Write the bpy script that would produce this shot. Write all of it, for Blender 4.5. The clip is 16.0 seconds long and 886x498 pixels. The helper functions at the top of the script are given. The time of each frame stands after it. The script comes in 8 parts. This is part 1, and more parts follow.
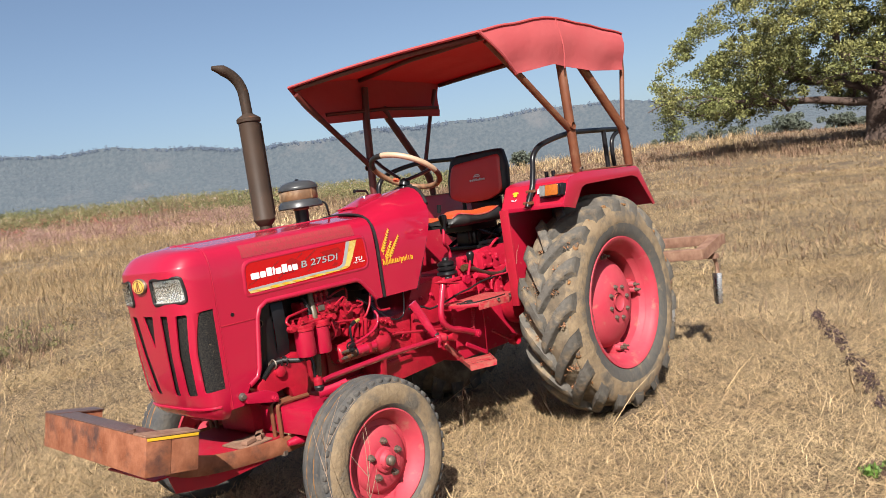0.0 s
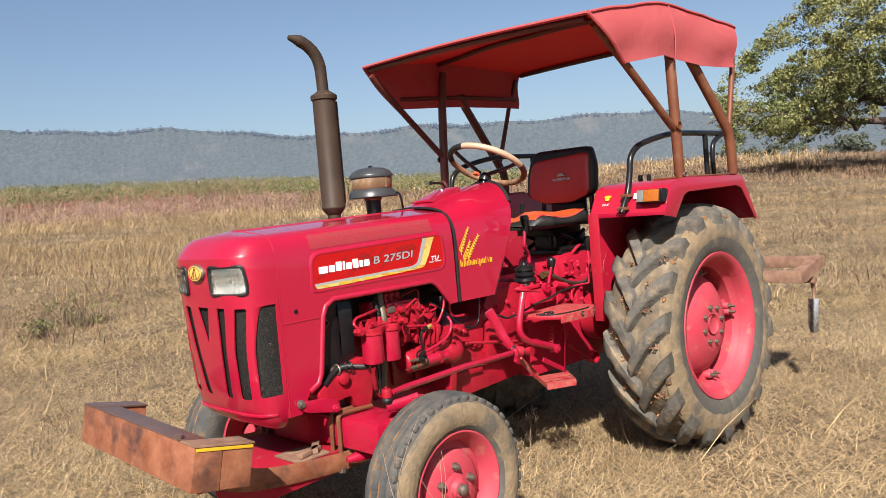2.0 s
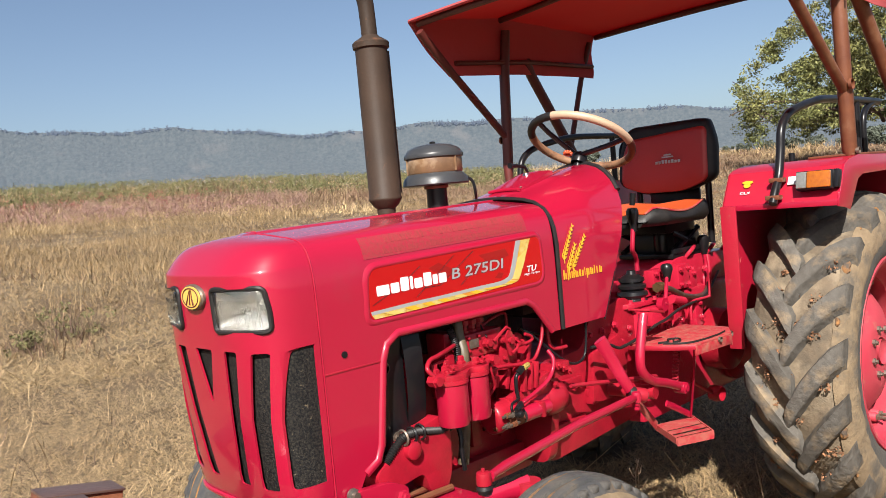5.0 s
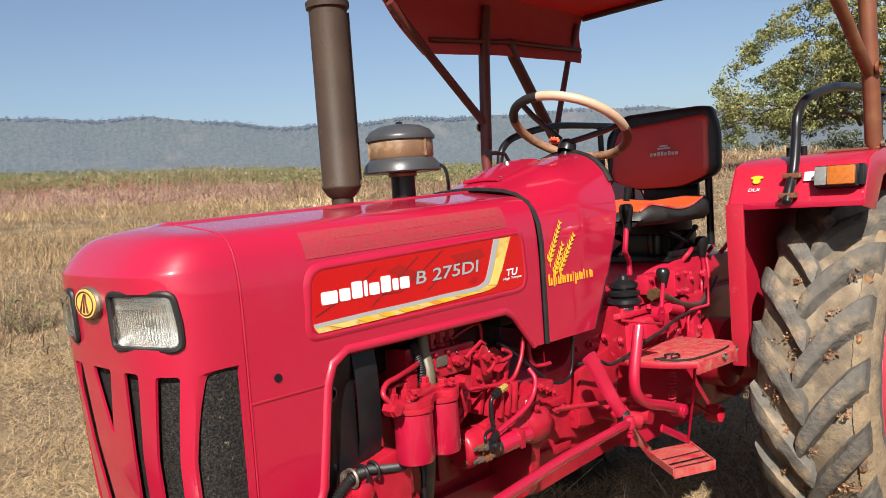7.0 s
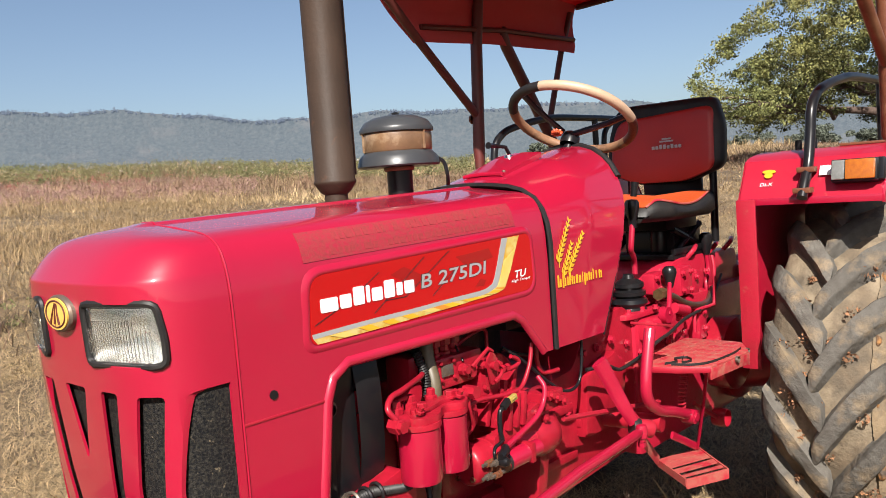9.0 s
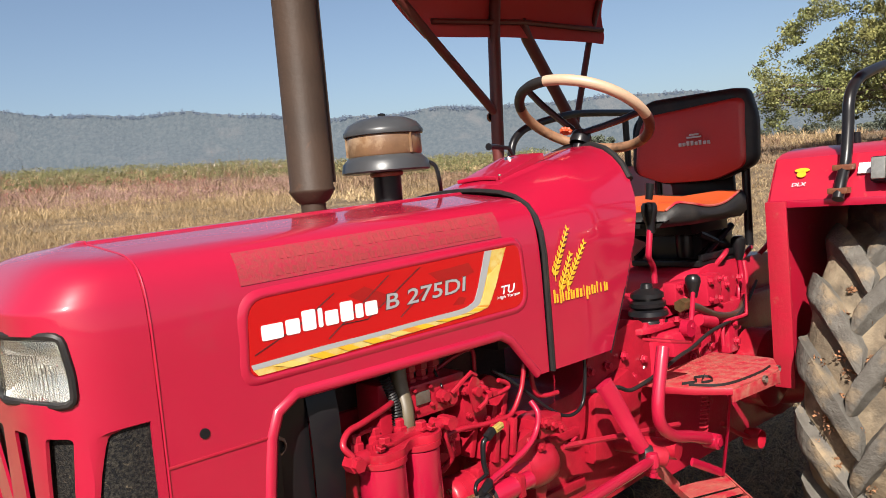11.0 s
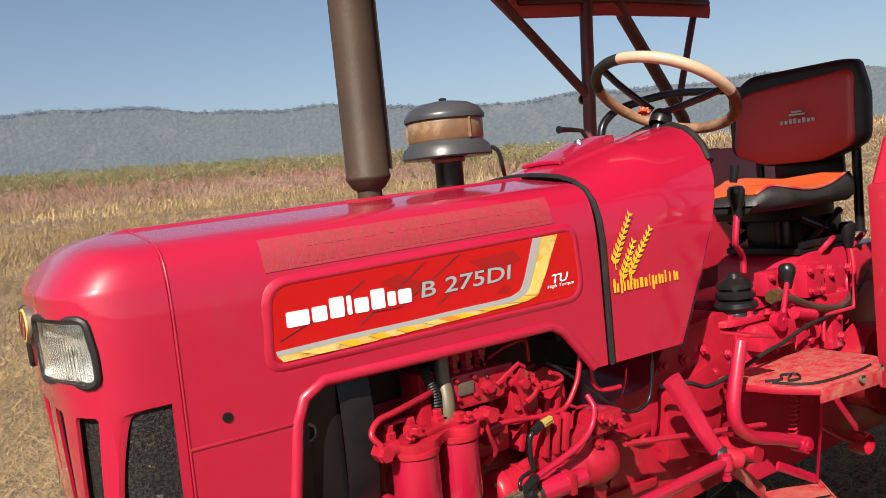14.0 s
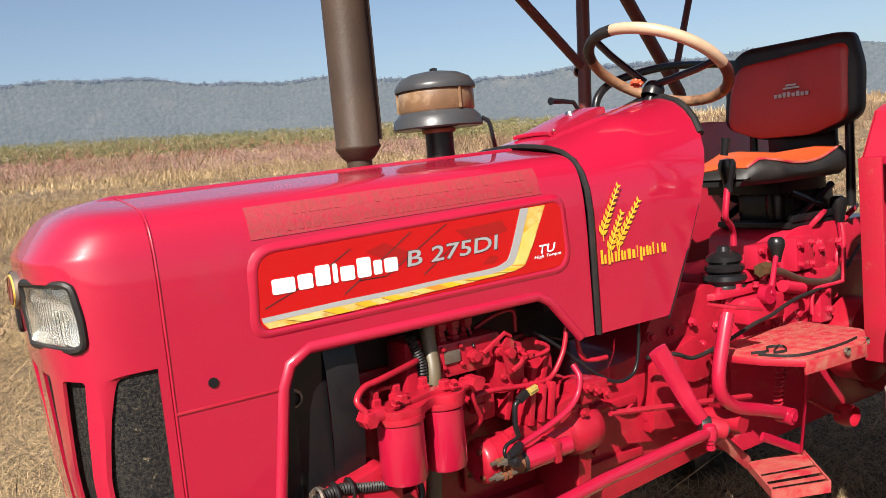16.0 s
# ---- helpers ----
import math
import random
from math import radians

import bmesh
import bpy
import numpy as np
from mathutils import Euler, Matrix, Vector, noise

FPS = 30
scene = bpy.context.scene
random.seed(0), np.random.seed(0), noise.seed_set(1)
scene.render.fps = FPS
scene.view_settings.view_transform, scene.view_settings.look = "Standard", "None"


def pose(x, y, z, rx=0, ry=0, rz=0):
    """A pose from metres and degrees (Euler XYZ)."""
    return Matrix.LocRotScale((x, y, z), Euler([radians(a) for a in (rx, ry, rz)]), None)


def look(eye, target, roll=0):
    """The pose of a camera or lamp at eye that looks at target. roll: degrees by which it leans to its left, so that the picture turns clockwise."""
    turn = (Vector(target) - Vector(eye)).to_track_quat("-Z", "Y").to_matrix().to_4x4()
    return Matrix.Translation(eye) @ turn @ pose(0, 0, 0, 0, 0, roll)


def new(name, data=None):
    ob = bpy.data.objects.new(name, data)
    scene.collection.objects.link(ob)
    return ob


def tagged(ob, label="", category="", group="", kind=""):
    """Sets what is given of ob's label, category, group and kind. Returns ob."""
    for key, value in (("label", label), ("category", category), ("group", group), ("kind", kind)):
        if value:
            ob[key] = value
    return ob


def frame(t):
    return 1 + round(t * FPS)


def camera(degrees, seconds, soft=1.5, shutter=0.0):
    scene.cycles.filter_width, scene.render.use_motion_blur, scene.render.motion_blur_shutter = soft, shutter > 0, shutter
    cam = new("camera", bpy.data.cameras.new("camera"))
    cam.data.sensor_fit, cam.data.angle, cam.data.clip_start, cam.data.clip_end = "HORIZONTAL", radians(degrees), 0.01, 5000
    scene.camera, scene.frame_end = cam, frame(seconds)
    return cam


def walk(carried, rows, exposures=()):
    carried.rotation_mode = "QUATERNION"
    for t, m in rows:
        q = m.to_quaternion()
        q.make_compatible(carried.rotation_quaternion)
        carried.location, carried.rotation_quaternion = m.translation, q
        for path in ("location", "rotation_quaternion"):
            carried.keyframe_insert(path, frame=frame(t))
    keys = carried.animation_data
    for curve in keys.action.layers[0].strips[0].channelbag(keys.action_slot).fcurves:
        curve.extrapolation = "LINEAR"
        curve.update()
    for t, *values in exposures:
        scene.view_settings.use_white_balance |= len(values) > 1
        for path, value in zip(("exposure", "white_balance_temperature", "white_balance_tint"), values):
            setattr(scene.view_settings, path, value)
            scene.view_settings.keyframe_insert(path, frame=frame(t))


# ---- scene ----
# the camera and its way
cam = camera(58.1, 16.0, soft=0.6)
PATH = [
    (0, (-4.008, -3.188, 1.36), (-2.545, -1.829, 1.243), -8.5),
    (0.5, (-3.989, -3.195, 1.354), (-2.537, -1.824, 1.237), -7.9),
    (1, (-3.941, -3.09, 1.346), (-2.511, -1.696, 1.235), -6.5),
    (1.5, (-3.904, -2.916, 1.368), (-2.495, -1.5, 1.262), -5.4),
    (2, (-3.853, -2.779, 1.373), (-2.462, -1.347, 1.264), -4.8),
    (2.5, (-3.716, -2.61, 1.378), (-2.339, -1.163, 1.272), -4.7),
    (3, (-3.615, -2.509, 1.375), (-2.245, -1.056, 1.265), -4.8),
    (3.5, (-3.538, -2.367, 1.359), (-2.171, -0.911, 1.253), -4.9),
    (4, (-3.479, -2.114, 1.372), (-2.109, -0.66, 1.265), -5.0),
    (6.5, (-3.133, -1.724, 1.37), (-1.731, -0.303, 1.243), -4.9),
    (7, (-3.063, -1.601, 1.355), (-1.644, -0.198, 1.226), -4.1),
    (7.5, (-3.004, -1.485, 1.367), (-1.561, -0.106, 1.236), -3.8),
    (8, (-2.991, -1.44, 1.366), (-1.528, -0.083, 1.228), -3.9),
    (8.5, (-3.015, -1.445, 1.364), (-1.552, -0.089, 1.218), -4.1),
    (11, (-2.751, -1.465, 1.379), (-1.401, 0.003, 1.231), -5.0),
    (11.5, (-2.656, -1.48, 1.382), (-1.395, 0.066, 1.236), -5.4),
    (12, (-2.592, -1.501, 1.374), (-1.408, 0.105, 1.231), -5.6),
    (12.5, (-2.593, -1.52, 1.372), (-1.462, 0.123, 1.235), -5.9),
    (13, (-2.599, -1.532, 1.369), (-1.492, 0.128, 1.229), -5.9),
    (13.5, (-2.594, -1.54, 1.362), (-1.505, 0.131, 1.22), -5.9),
    (14, (-2.58, -1.545, 1.358), (-1.496, 0.129, 1.21), -5.7),
    (14.5, (-2.56, -1.557, 1.353), (-1.478, 0.117, 1.194), -5.6),
    (15, (-2.559, -1.559, 1.349), (-1.482, 0.116, 1.161), -5.5),
    (15.5, (-2.559, -1.561, 1.345), (-1.482, 0.111, 1.141), -5.4),
    (16, (-2.564, -1.565, 1.347), (-1.488, 0.107, 1.135), -5.3),
]
walk(cam, [(t, look(eye, target, roll)) for t, eye, target, roll in PATH], exposures=((0.0, 1.17, 6500, 10), (8.5, 1.17, 6550, 10), (11.0, 1.17, 6620, 10), (11.6, 1.07, 6850, 10), (13.0, 1.10, 6850, 10), (15.0, 1.13, 6800, 10), (16.0, 1.28, 6700, 10)))

# world and sun
SUN_WAY = Vector((-0.88, -0.70, 1.0)).normalized()
world = bpy.data.worlds.new("sky_world")
scene.world = world
world.use_nodes = True
wn, wl = world.node_tree.nodes, world.node_tree.links
sky = wn.new("ShaderNodeTexSky")
sky.sky_type = "NISHITA"
sky.sun_disc = False
sky.sun_elevation = math.asin(SUN_WAY.z)
sky.sun_rotation = math.atan2(SUN_WAY.x, SUN_WAY.y) % (2 * math.pi)
sky.altitude, sky.air_density, sky.dust_density, sky.ozone_density = 400, 0.90, 2.7, 1.2
wl.new(sky.outputs[0], wn["Background"].inputs[0])
wn["Background"].inputs[1].default_value = 0.057
sun = new("sun", bpy.data.lights.new("sun", "SUN"))
sun.data.energy, sun.data.angle, sun.data.color = 5.0, radians(0.53), (1.0, 0.955, 0.89)
sun.matrix_world = look(SUN_WAY * 30, (0, 0, 0))


# ---- materials ----
def mat(name, base, rough=0.5, metal=0.0, second=None, scale=8.0, amount=0.5, sharp=0.0, bump=0.0, bump_scale=60.0,
        third=None, third_scale=2.0, third_at=0.6, coat=0.0, rough2=None, emit=None, island=0.0, object_random=0.0, spec=0.5):
    """Base colour broken by noise with a second colour, a third colour in larger patches, and a fine bump."""
    m = bpy.data.materials.new(name)
    m.use_nodes = True
    nodes, links = m.node_tree.nodes, m.node_tree.links
    b = nodes["Principled BSDF"]
    b.inputs["Base Color"].default_value = (*base, 1)
    b.inputs["Roughness"].default_value, b.inputs["Metallic"].default_value = rough, metal
    b.inputs["Coat Weight"].default_value, b.inputs["Coat Roughness"].default_value = coat, 0.07
    b.inputs["Specular IOR Level"].default_value = spec
    place = nodes.new("ShaderNodeTexCoord")

    def noise_at(size, detail=6.0):
        n = nodes.new("ShaderNodeTexNoise")
        n.inputs["Scale"].default_value, n.inputs["Detail"].default_value = size, detail
        n.inputs["Roughness"].default_value = 0.62
        links.new(place.outputs["Object"], n.inputs["Vector"])
        return n.outputs["Fac"]

    def ramp(value, low, high):
        r = nodes.new("ShaderNodeMapRange")
        r.inputs["From Min"].default_value, r.inputs["From Max"].default_value = low, high
        links.new(value, r.inputs["Value"])
        return r.outputs["Result"]

    def mix(fac, a, bcol):
        x = nodes.new("ShaderNodeMix")
        x.data_type = "RGBA"
        links.new(fac, x.inputs[0])
        for sock, v in ((x.inputs[6], a), (x.inputs[7], bcol)):
            if isinstance(v, tuple):
                sock.default_value = (*v, 1)
            else:
                links.new(v, sock)
        return x.outputs[2]

    colour = base
    if second:
        half = 0.22 * (1 - sharp) + 0.01
        fac = ramp(noise_at(scale), 0.5 + (0.5 - amount) * 0.4 - half, 0.5 + (0.5 - amount) * 0.4 + half)
        colour = mix(fac, colour, second)
        if rough2 is not None:
            rr = nodes.new("ShaderNodeMapRange")
            rr.inputs["To Min"].default_value, rr.inputs["To Max"].default_value = rough, rough2
            links.new(fac, rr.inputs["Value"])
            links.new(rr.outputs["Result"], b.inputs["Roughness"])
    if third:
        colour = mix(ramp(noise_at(third_scale, 8.0), third_at - 0.05, third_at + 0.12), colour, third)
    if island or object_random:
        info = nodes.new("ShaderNodeNewGeometry" if island else "ShaderNodeObjectInfo")
        hsv = nodes.new("ShaderNodeHueSaturation")
        k = island or object_random
        r = nodes.new("ShaderNodeMapRange")
        r.inputs["To Min"].default_value, r.inputs["To Max"].default_value = 1 - k, 1 + k
        links.new(info.outputs["Random Per Island" if island else "Random"], r.inputs["Value"])
        links.new(r.outputs["Result"], hsv.inputs["Value"])
        if isinstance(colour, tuple):
            hsv.inputs["Color"].default_value = (*colour, 1)
        else:
            links.new(colour, hsv.inputs["Color"])
        colour = hsv.outputs["Color"]
    if not isinstance(colour, tuple):
        links.new(colour, b.inputs["Base Color"])
    if bump:
        bp = nodes.new("ShaderNodeBump")
        bp.inputs["Strength"].default_value, bp.inputs["Distance"].default_value = 1.0, bump
        links.new(noise_at(bump_scale, 4.0), bp.inputs["Height"])
        links.new(bp.outputs["Normal"], b.inputs["Normal"])
    if emit:
        b.inputs["Emission Color"].default_value, b.inputs["Emission Strength"].default_value = (*emit[0], 1), emit[1]
    return m


M_RED = mat("red_enamel", (0.300, 0.0046, 0.0250), 0.40, second=(0.284, 0.0054, 0.0255), scale=3.0, coat=1.0, spec=0.2, bump=0.00025, bump_scale=9,
            third=(0.270, 0.013, 0.030), third_scale=6.0, third_at=0.66)
M_FENDER = mat("red_enamel_scratched", (0.305, 0.0045, 0.0220), 0.42, second=(0.280, 0.010, 0.024), scale=9.0, coat=0.35, spec=0.3, bump=0.0004, bump_scale=30,
               third=(0.330, 0.140, 0.090), third_scale=13.0, third_at=0.70)
M_GEARBOX = mat("dusty_red_gearbox_paint", (0.360, 0.0085, 0.0300), 0.42, second=(0.300, 0.0085, 0.0235), scale=16.0, amount=0.4, bump=0.0008, bump_scale=110, coat=0.3, spec=0.3,
                third=(0.320, 0.105, 0.085), third_scale=18.0, third_at=0.66)
M_RED_DUSTY = mat("red_enamel_dusty", (0.300, 0.0048, 0.0210), 0.5, second=(0.245, 0.012, 0.020), scale=14.0, amount=0.45, coat=0.1, spec=0.3, bump=0.001, bump_scale=70,
                  third=(0.240, 0.080, 0.053), third_scale=15.0, third_at=0.66)
M_ENGINE = mat("red_engine_paint", (0.310, 0.0078, 0.0210), 0.36, second=(0.190, 0.0055, 0.0130), scale=18.0, amount=0.38, bump=0.0006, bump_scale=110, coat=0.25, spec=0.25,
               third=(0.170, 0.065, 0.040), third_scale=20.0, third_at=0.69)
M_RED_WHEEL = mat("red_wheel_paint_faded", (0.335, 0.0250, 0.0450), 0.6, second=(0.350, 0.0500, 0.0620), scale=7.0, bump=0.0008, bump_scale=50, spec=0.3,
                  third=(0.300, 0.120, 0.088), third_scale=12.0, third_at=0.64)
M_SCUFF = mat("pale_scuffed_paint", (0.340, 0.150, 0.110), 0.7, second=(0.300, 0.070, 0.060), scale=60.0, amount=0.5, sharp=0.5)
M_STEP = mat("red_paint_worn_to_dust", (0.304, 0.0095, 0.0215), 0.55, second=(0.285, 0.098, 0.070), scale=26.0, amount=0.40, sharp=0.4, bump=0.001, bump_scale=80,
             third=(0.305, 0.062, 0.052), third_scale=9.0, third_at=0.54)
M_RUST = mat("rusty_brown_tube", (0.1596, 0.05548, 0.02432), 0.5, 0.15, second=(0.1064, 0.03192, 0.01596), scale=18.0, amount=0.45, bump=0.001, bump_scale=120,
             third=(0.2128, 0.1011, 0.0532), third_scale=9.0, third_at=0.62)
M_RED_BROWN = mat("dark_red_brown_tube", (0.09044, 0.0117, 0.009576), 0.5, second=(0.06384, 0.01596, 0.01064), scale=20.0, bump=0.0008, bump_scale=100)
M_BOX = mat("scorched_orange_steel", (0.255, 0.100, 0.054), 0.5, 0.0, second=(0.150, 0.048, 0.022), scale=11.0, amount=0.5, sharp=0.35, bump=0.002, bump_scale=60, spec=0.3,
            third=(0.050, 0.026, 0.022), third_scale=6.5, third_at=0.57, rough2=0.65)
M_BOX_TOP = mat("scorched_dark_steel", (0.062, 0.037, 0.031), 0.4, 0.0, second=(0.105, 0.058, 0.045), scale=9.0, amount=0.36, bump=0.0015, bump_scale=70, third=(0.150, 0.085, 0.060), third_scale=14.0, third_at=0.66)
M_BEAM = mat("weathered_brown_beam", (0.215, 0.120, 0.078), 0.75, second=(0.120, 0.056, 0.034), scale=16.0, sharp=0.3, bump=0.002, bump_scale=70, third=(0.270, 0.185, 0.120), third_scale=10.0, third_at=0.62)
M_MUFFLER = mat("heat_browned_steel", (0.027, 0.018, 0.013), 0.55, 0.0, second=(0.050, 0.031, 0.021), scale=5.0, amount=0.45, spec=0.2, bump=0.0008, bump_scale=90,
                third=(0.110, 0.050, 0.026), third_scale=26.0, third_at=0.67)
M_GREY = mat("grey_enamel", (0.026, 0.028, 0.032), 0.35, 0.0, second=(0.040, 0.040, 0.041), scale=12.0, spec=0.35, bump=0.0003, bump_scale=40)
M_BLACK = mat("black_paint", (0.006, 0.006, 0.008), 0.3, second=(0.010, 0.009, 0.009), scale=20.0, spec=0.3)
M_RUBBER = mat("black_rubber", (0.007, 0.007, 0.008), 0.5, second=(0.018, 0.015, 0.013), scale=30.0, amount=0.4, spec=0.3, bump=0.0006, bump_scale=120)
M_TYRE = mat("dusty_tyre_rubber", (0.078, 0.064, 0.048), 0.85, second=(0.145, 0.106, 0.068), scale=9.0, amount=0.5, sharp=0.3, bump=0.006, bump_scale=45, spec=0.2,
             third=(0.205, 0.160, 0.108), third_scale=8.0, third_at=0.50)
M_TYRE_FRONT = mat("grey_ribbed_tyre", (0.044, 0.045, 0.047), 0.8, second=(0.088, 0.078, 0.066), scale=12.0, amount=0.45, sharp=0.3, bump=0.005, bump_scale=60, spec=0.2,
                   third=(0.170, 0.112, 0.062), third_scale=11.0, third_at=0.62)
M_MUD = mat("dried_mud", (0.230, 0.112, 0.042), 0.9, second=(0.075, 0.060, 0.048), scale=26.0, amount=0.5, sharp=0.6, bump=0.004, bump_scale=60, spec=0.1)
M_LUG = mat("worn_tyre_lug", (0.108, 0.099, 0.086), 0.8, second=(0.066, 0.058, 0.049), scale=16.0, sharp=0.25, bump=0.007, bump_scale=48, spec=0.2,
            third=(0.195, 0.145, 0.092), third_scale=10.0, third_at=0.57, object_random=0.18)
M_SIDEWALL = mat("clay_coated_sidewall", (0.2014, 0.1444, 0.0836), 0.9, second=(0.1444, 0.1011, 0.05852), scale=26.0, sharp=0.3, bump=0.005, bump_scale=70,
                 third=(0.0798, 0.06688, 0.05168), third_scale=9.0, third_at=0.53)
M_SIDEWALL_DARK = mat("bare_black_sidewall", (0.0456, 0.04408, 0.04256), 0.75, second=(0.076, 0.06688, 0.0532), scale=25.0, bump=0.002, bump_scale=80,
                      third=(0.152, 0.1102, 0.06688), third_scale=14.0, third_at=0.62)
M_STEEL = mat("dull_steel", (0.210, 0.189, 0.168), 0.4, 0.8, second=(0.154, 0.098, 0.063), scale=40.0, rough2=0.7)
M_BRIGHT = mat("polished_steel", (0.525, 0.525, 0.532), 0.18, 1.0, second=(0.385, 0.364, 0.350), scale=20.0, rough2=0.35)
M_CREAM = mat("cream_wrap", (0.383, 0.266, 0.1809), 0.5, second=(0.3405, 0.2234, 0.149), scale=30.0, bump=0.0006, bump_scale=100)
M_TAN = mat("tan_wrap_worn", (0.250, 0.135, 0.075), 0.5, second=(0.160, 0.075, 0.038), scale=22.0, bump=0.0006, bump_scale=100, third=(0.020, 0.015, 0.013), third_scale=14.0, third_at=0.60)
M_SEAT_RED = mat("red_seat_vinyl", (0.330, 0.0150, 0.0105), 0.42, second=(0.290, 0.0135, 0.0100), scale=6.0, bump=0.0008, bump_scale=160)
M_SEAT_ORANGE = mat("orange_seat_vinyl", (0.3937, 0.0532, 0.0133), 0.36, second=(0.3724, 0.06916, 0.02128), scale=9.0, bump=0.0008, bump_scale=140)
M_DECAL = mat("glossy_red_sticker", (0.350, 0.0036, 0.0048), 0.22, second=(0.325, 0.0032, 0.0046), scale=5.0, coat=0.4, spec=0.3)
M_DECAL_DARK = mat("dark_red_sticker", (0.2341, 0.003192, 0.004256), 0.22, coat=0.5)
M_WHITE = mat("white_print", (0.595, 0.595, 0.595), 0.35)
M_SILVER = mat("silver_print", (0.350, 0.350, 0.357), 0.3, 0.3)
M_YELLOW = mat("yellow_print", (0.574, 0.364, 0.021), 0.35, second=(0.525, 0.252, 0.0140), scale=10.0)
M_GOLD = mat("gold_flame_print", (0.4256, 0.2447, 0.02128), 0.3, second=(0.4682, 0.383, 0.149), scale=22.0, amount=0.5, sharp=0.6, third=(0.3298, 0.117, 0.01064), third_scale=30.0, third_at=0.6)
M_AMBER_PRINT = mat("orange_print", (0.500, 0.215, 0.025), 0.3, second=(0.430, 0.150, 0.018), scale=20.0)
M_PALE_GOLD = mat("pale_gold_print", (0.560, 0.430, 0.150), 0.3, second=(0.520, 0.340, 0.060), scale=24.0)
M_GLUE = mat("faded_glue_ghost", (0.225, 0.0190, 0.0240), 0.6, second=(0.262, 0.0060, 0.0235), scale=150.0, amount=0.45, sharp=0.7, bump=0.0008, bump_scale=260, third=(0.165, 0.022, 0.022), third_scale=90.0, third_at=0.60)
M_GLUE_DARK = mat("faded_glue_letters", (0.185, 0.0180, 0.0200), 0.65, second=(0.240, 0.0170, 0.0240), scale=160.0, sharp=0.5)
M_AMBER = mat("amber_lens", (0.360, 0.105, 0.006), 0.2, second=(0.250, 0.062, 0.006), scale=90.0, coat=0.6, bump=0.001, bump_scale=180)
M_CLEAR = mat("frosted_clear_lens", (0.17, 0.17, 0.16), 0.2, coat=0.8, bump=0.001, bump_scale=150, second=(0.12, 0.12, 0.11), scale=80)
M_MESH = mat("dusty_black_wire_mesh", (0.005, 0.005, 0.006), 0.6, second=(0.034, 0.030, 0.024), scale=190.0, amount=0.40, sharp=0.5, bump=0.003, bump_scale=420, spec=0.15,
             third=(0.300, 0.235, 0.150), third_scale=75.0, third_at=0.69)
M_PIPE_CLEAR = mat("dull_tan_hose", (0.095, 0.0722, 0.03952), 0.5, second=(0.0722, 0.0532, 0.03192), scale=30, third=(0.1292, 0.1064, 0.0684), third_scale=12.0, third_at=0.6)
M_REFLECTOR = mat("bright_lamp_reflector", (0.62, 0.62, 0.60), 0.22, 0.85, second=(0.46, 0.46, 0.44), scale=30.0)
# dark metal; on the upper engine it also paints the bay's shade
M_DARK_METAL = mat("dark_metal_and_bay_shade", (0.01216, 0.00912, 0.00836), 0.6, second=(0.0266, 0.01368, 0.01216), scale=30.0, bump=0.003, bump_scale=60)
M_HOSE = mat("dark_brown_hose", (0.034, 0.017, 0.012), 0.30, second=(0.060, 0.032, 0.020), scale=18.0, coat=0.4)
M_BRASS = mat("dirty_brass", (0.1672, 0.1064, 0.0456), 0.4, 0.6, second=(0.0912, 0.0532, 0.0266), scale=60.0)
M_PLUG = mat("yellowed_plastic", (0.3192, 0.228, 0.038), 0.45, second=(0.228, 0.1672, 0.0608), scale=120.0)
def glass(name, tint, rough=0.02):
    m = bpy.data.materials.new(name)
    m.use_nodes = True
    b = m.node_tree.nodes["Principled BSDF"]
    b.inputs["Base Color"].default_value = (*tint, 1)
    b.inputs["Roughness"].default_value, b.inputs["Transmission Weight"].default_value, b.inputs["IOR"].default_value = rough, 1.0, 1.45
    return m


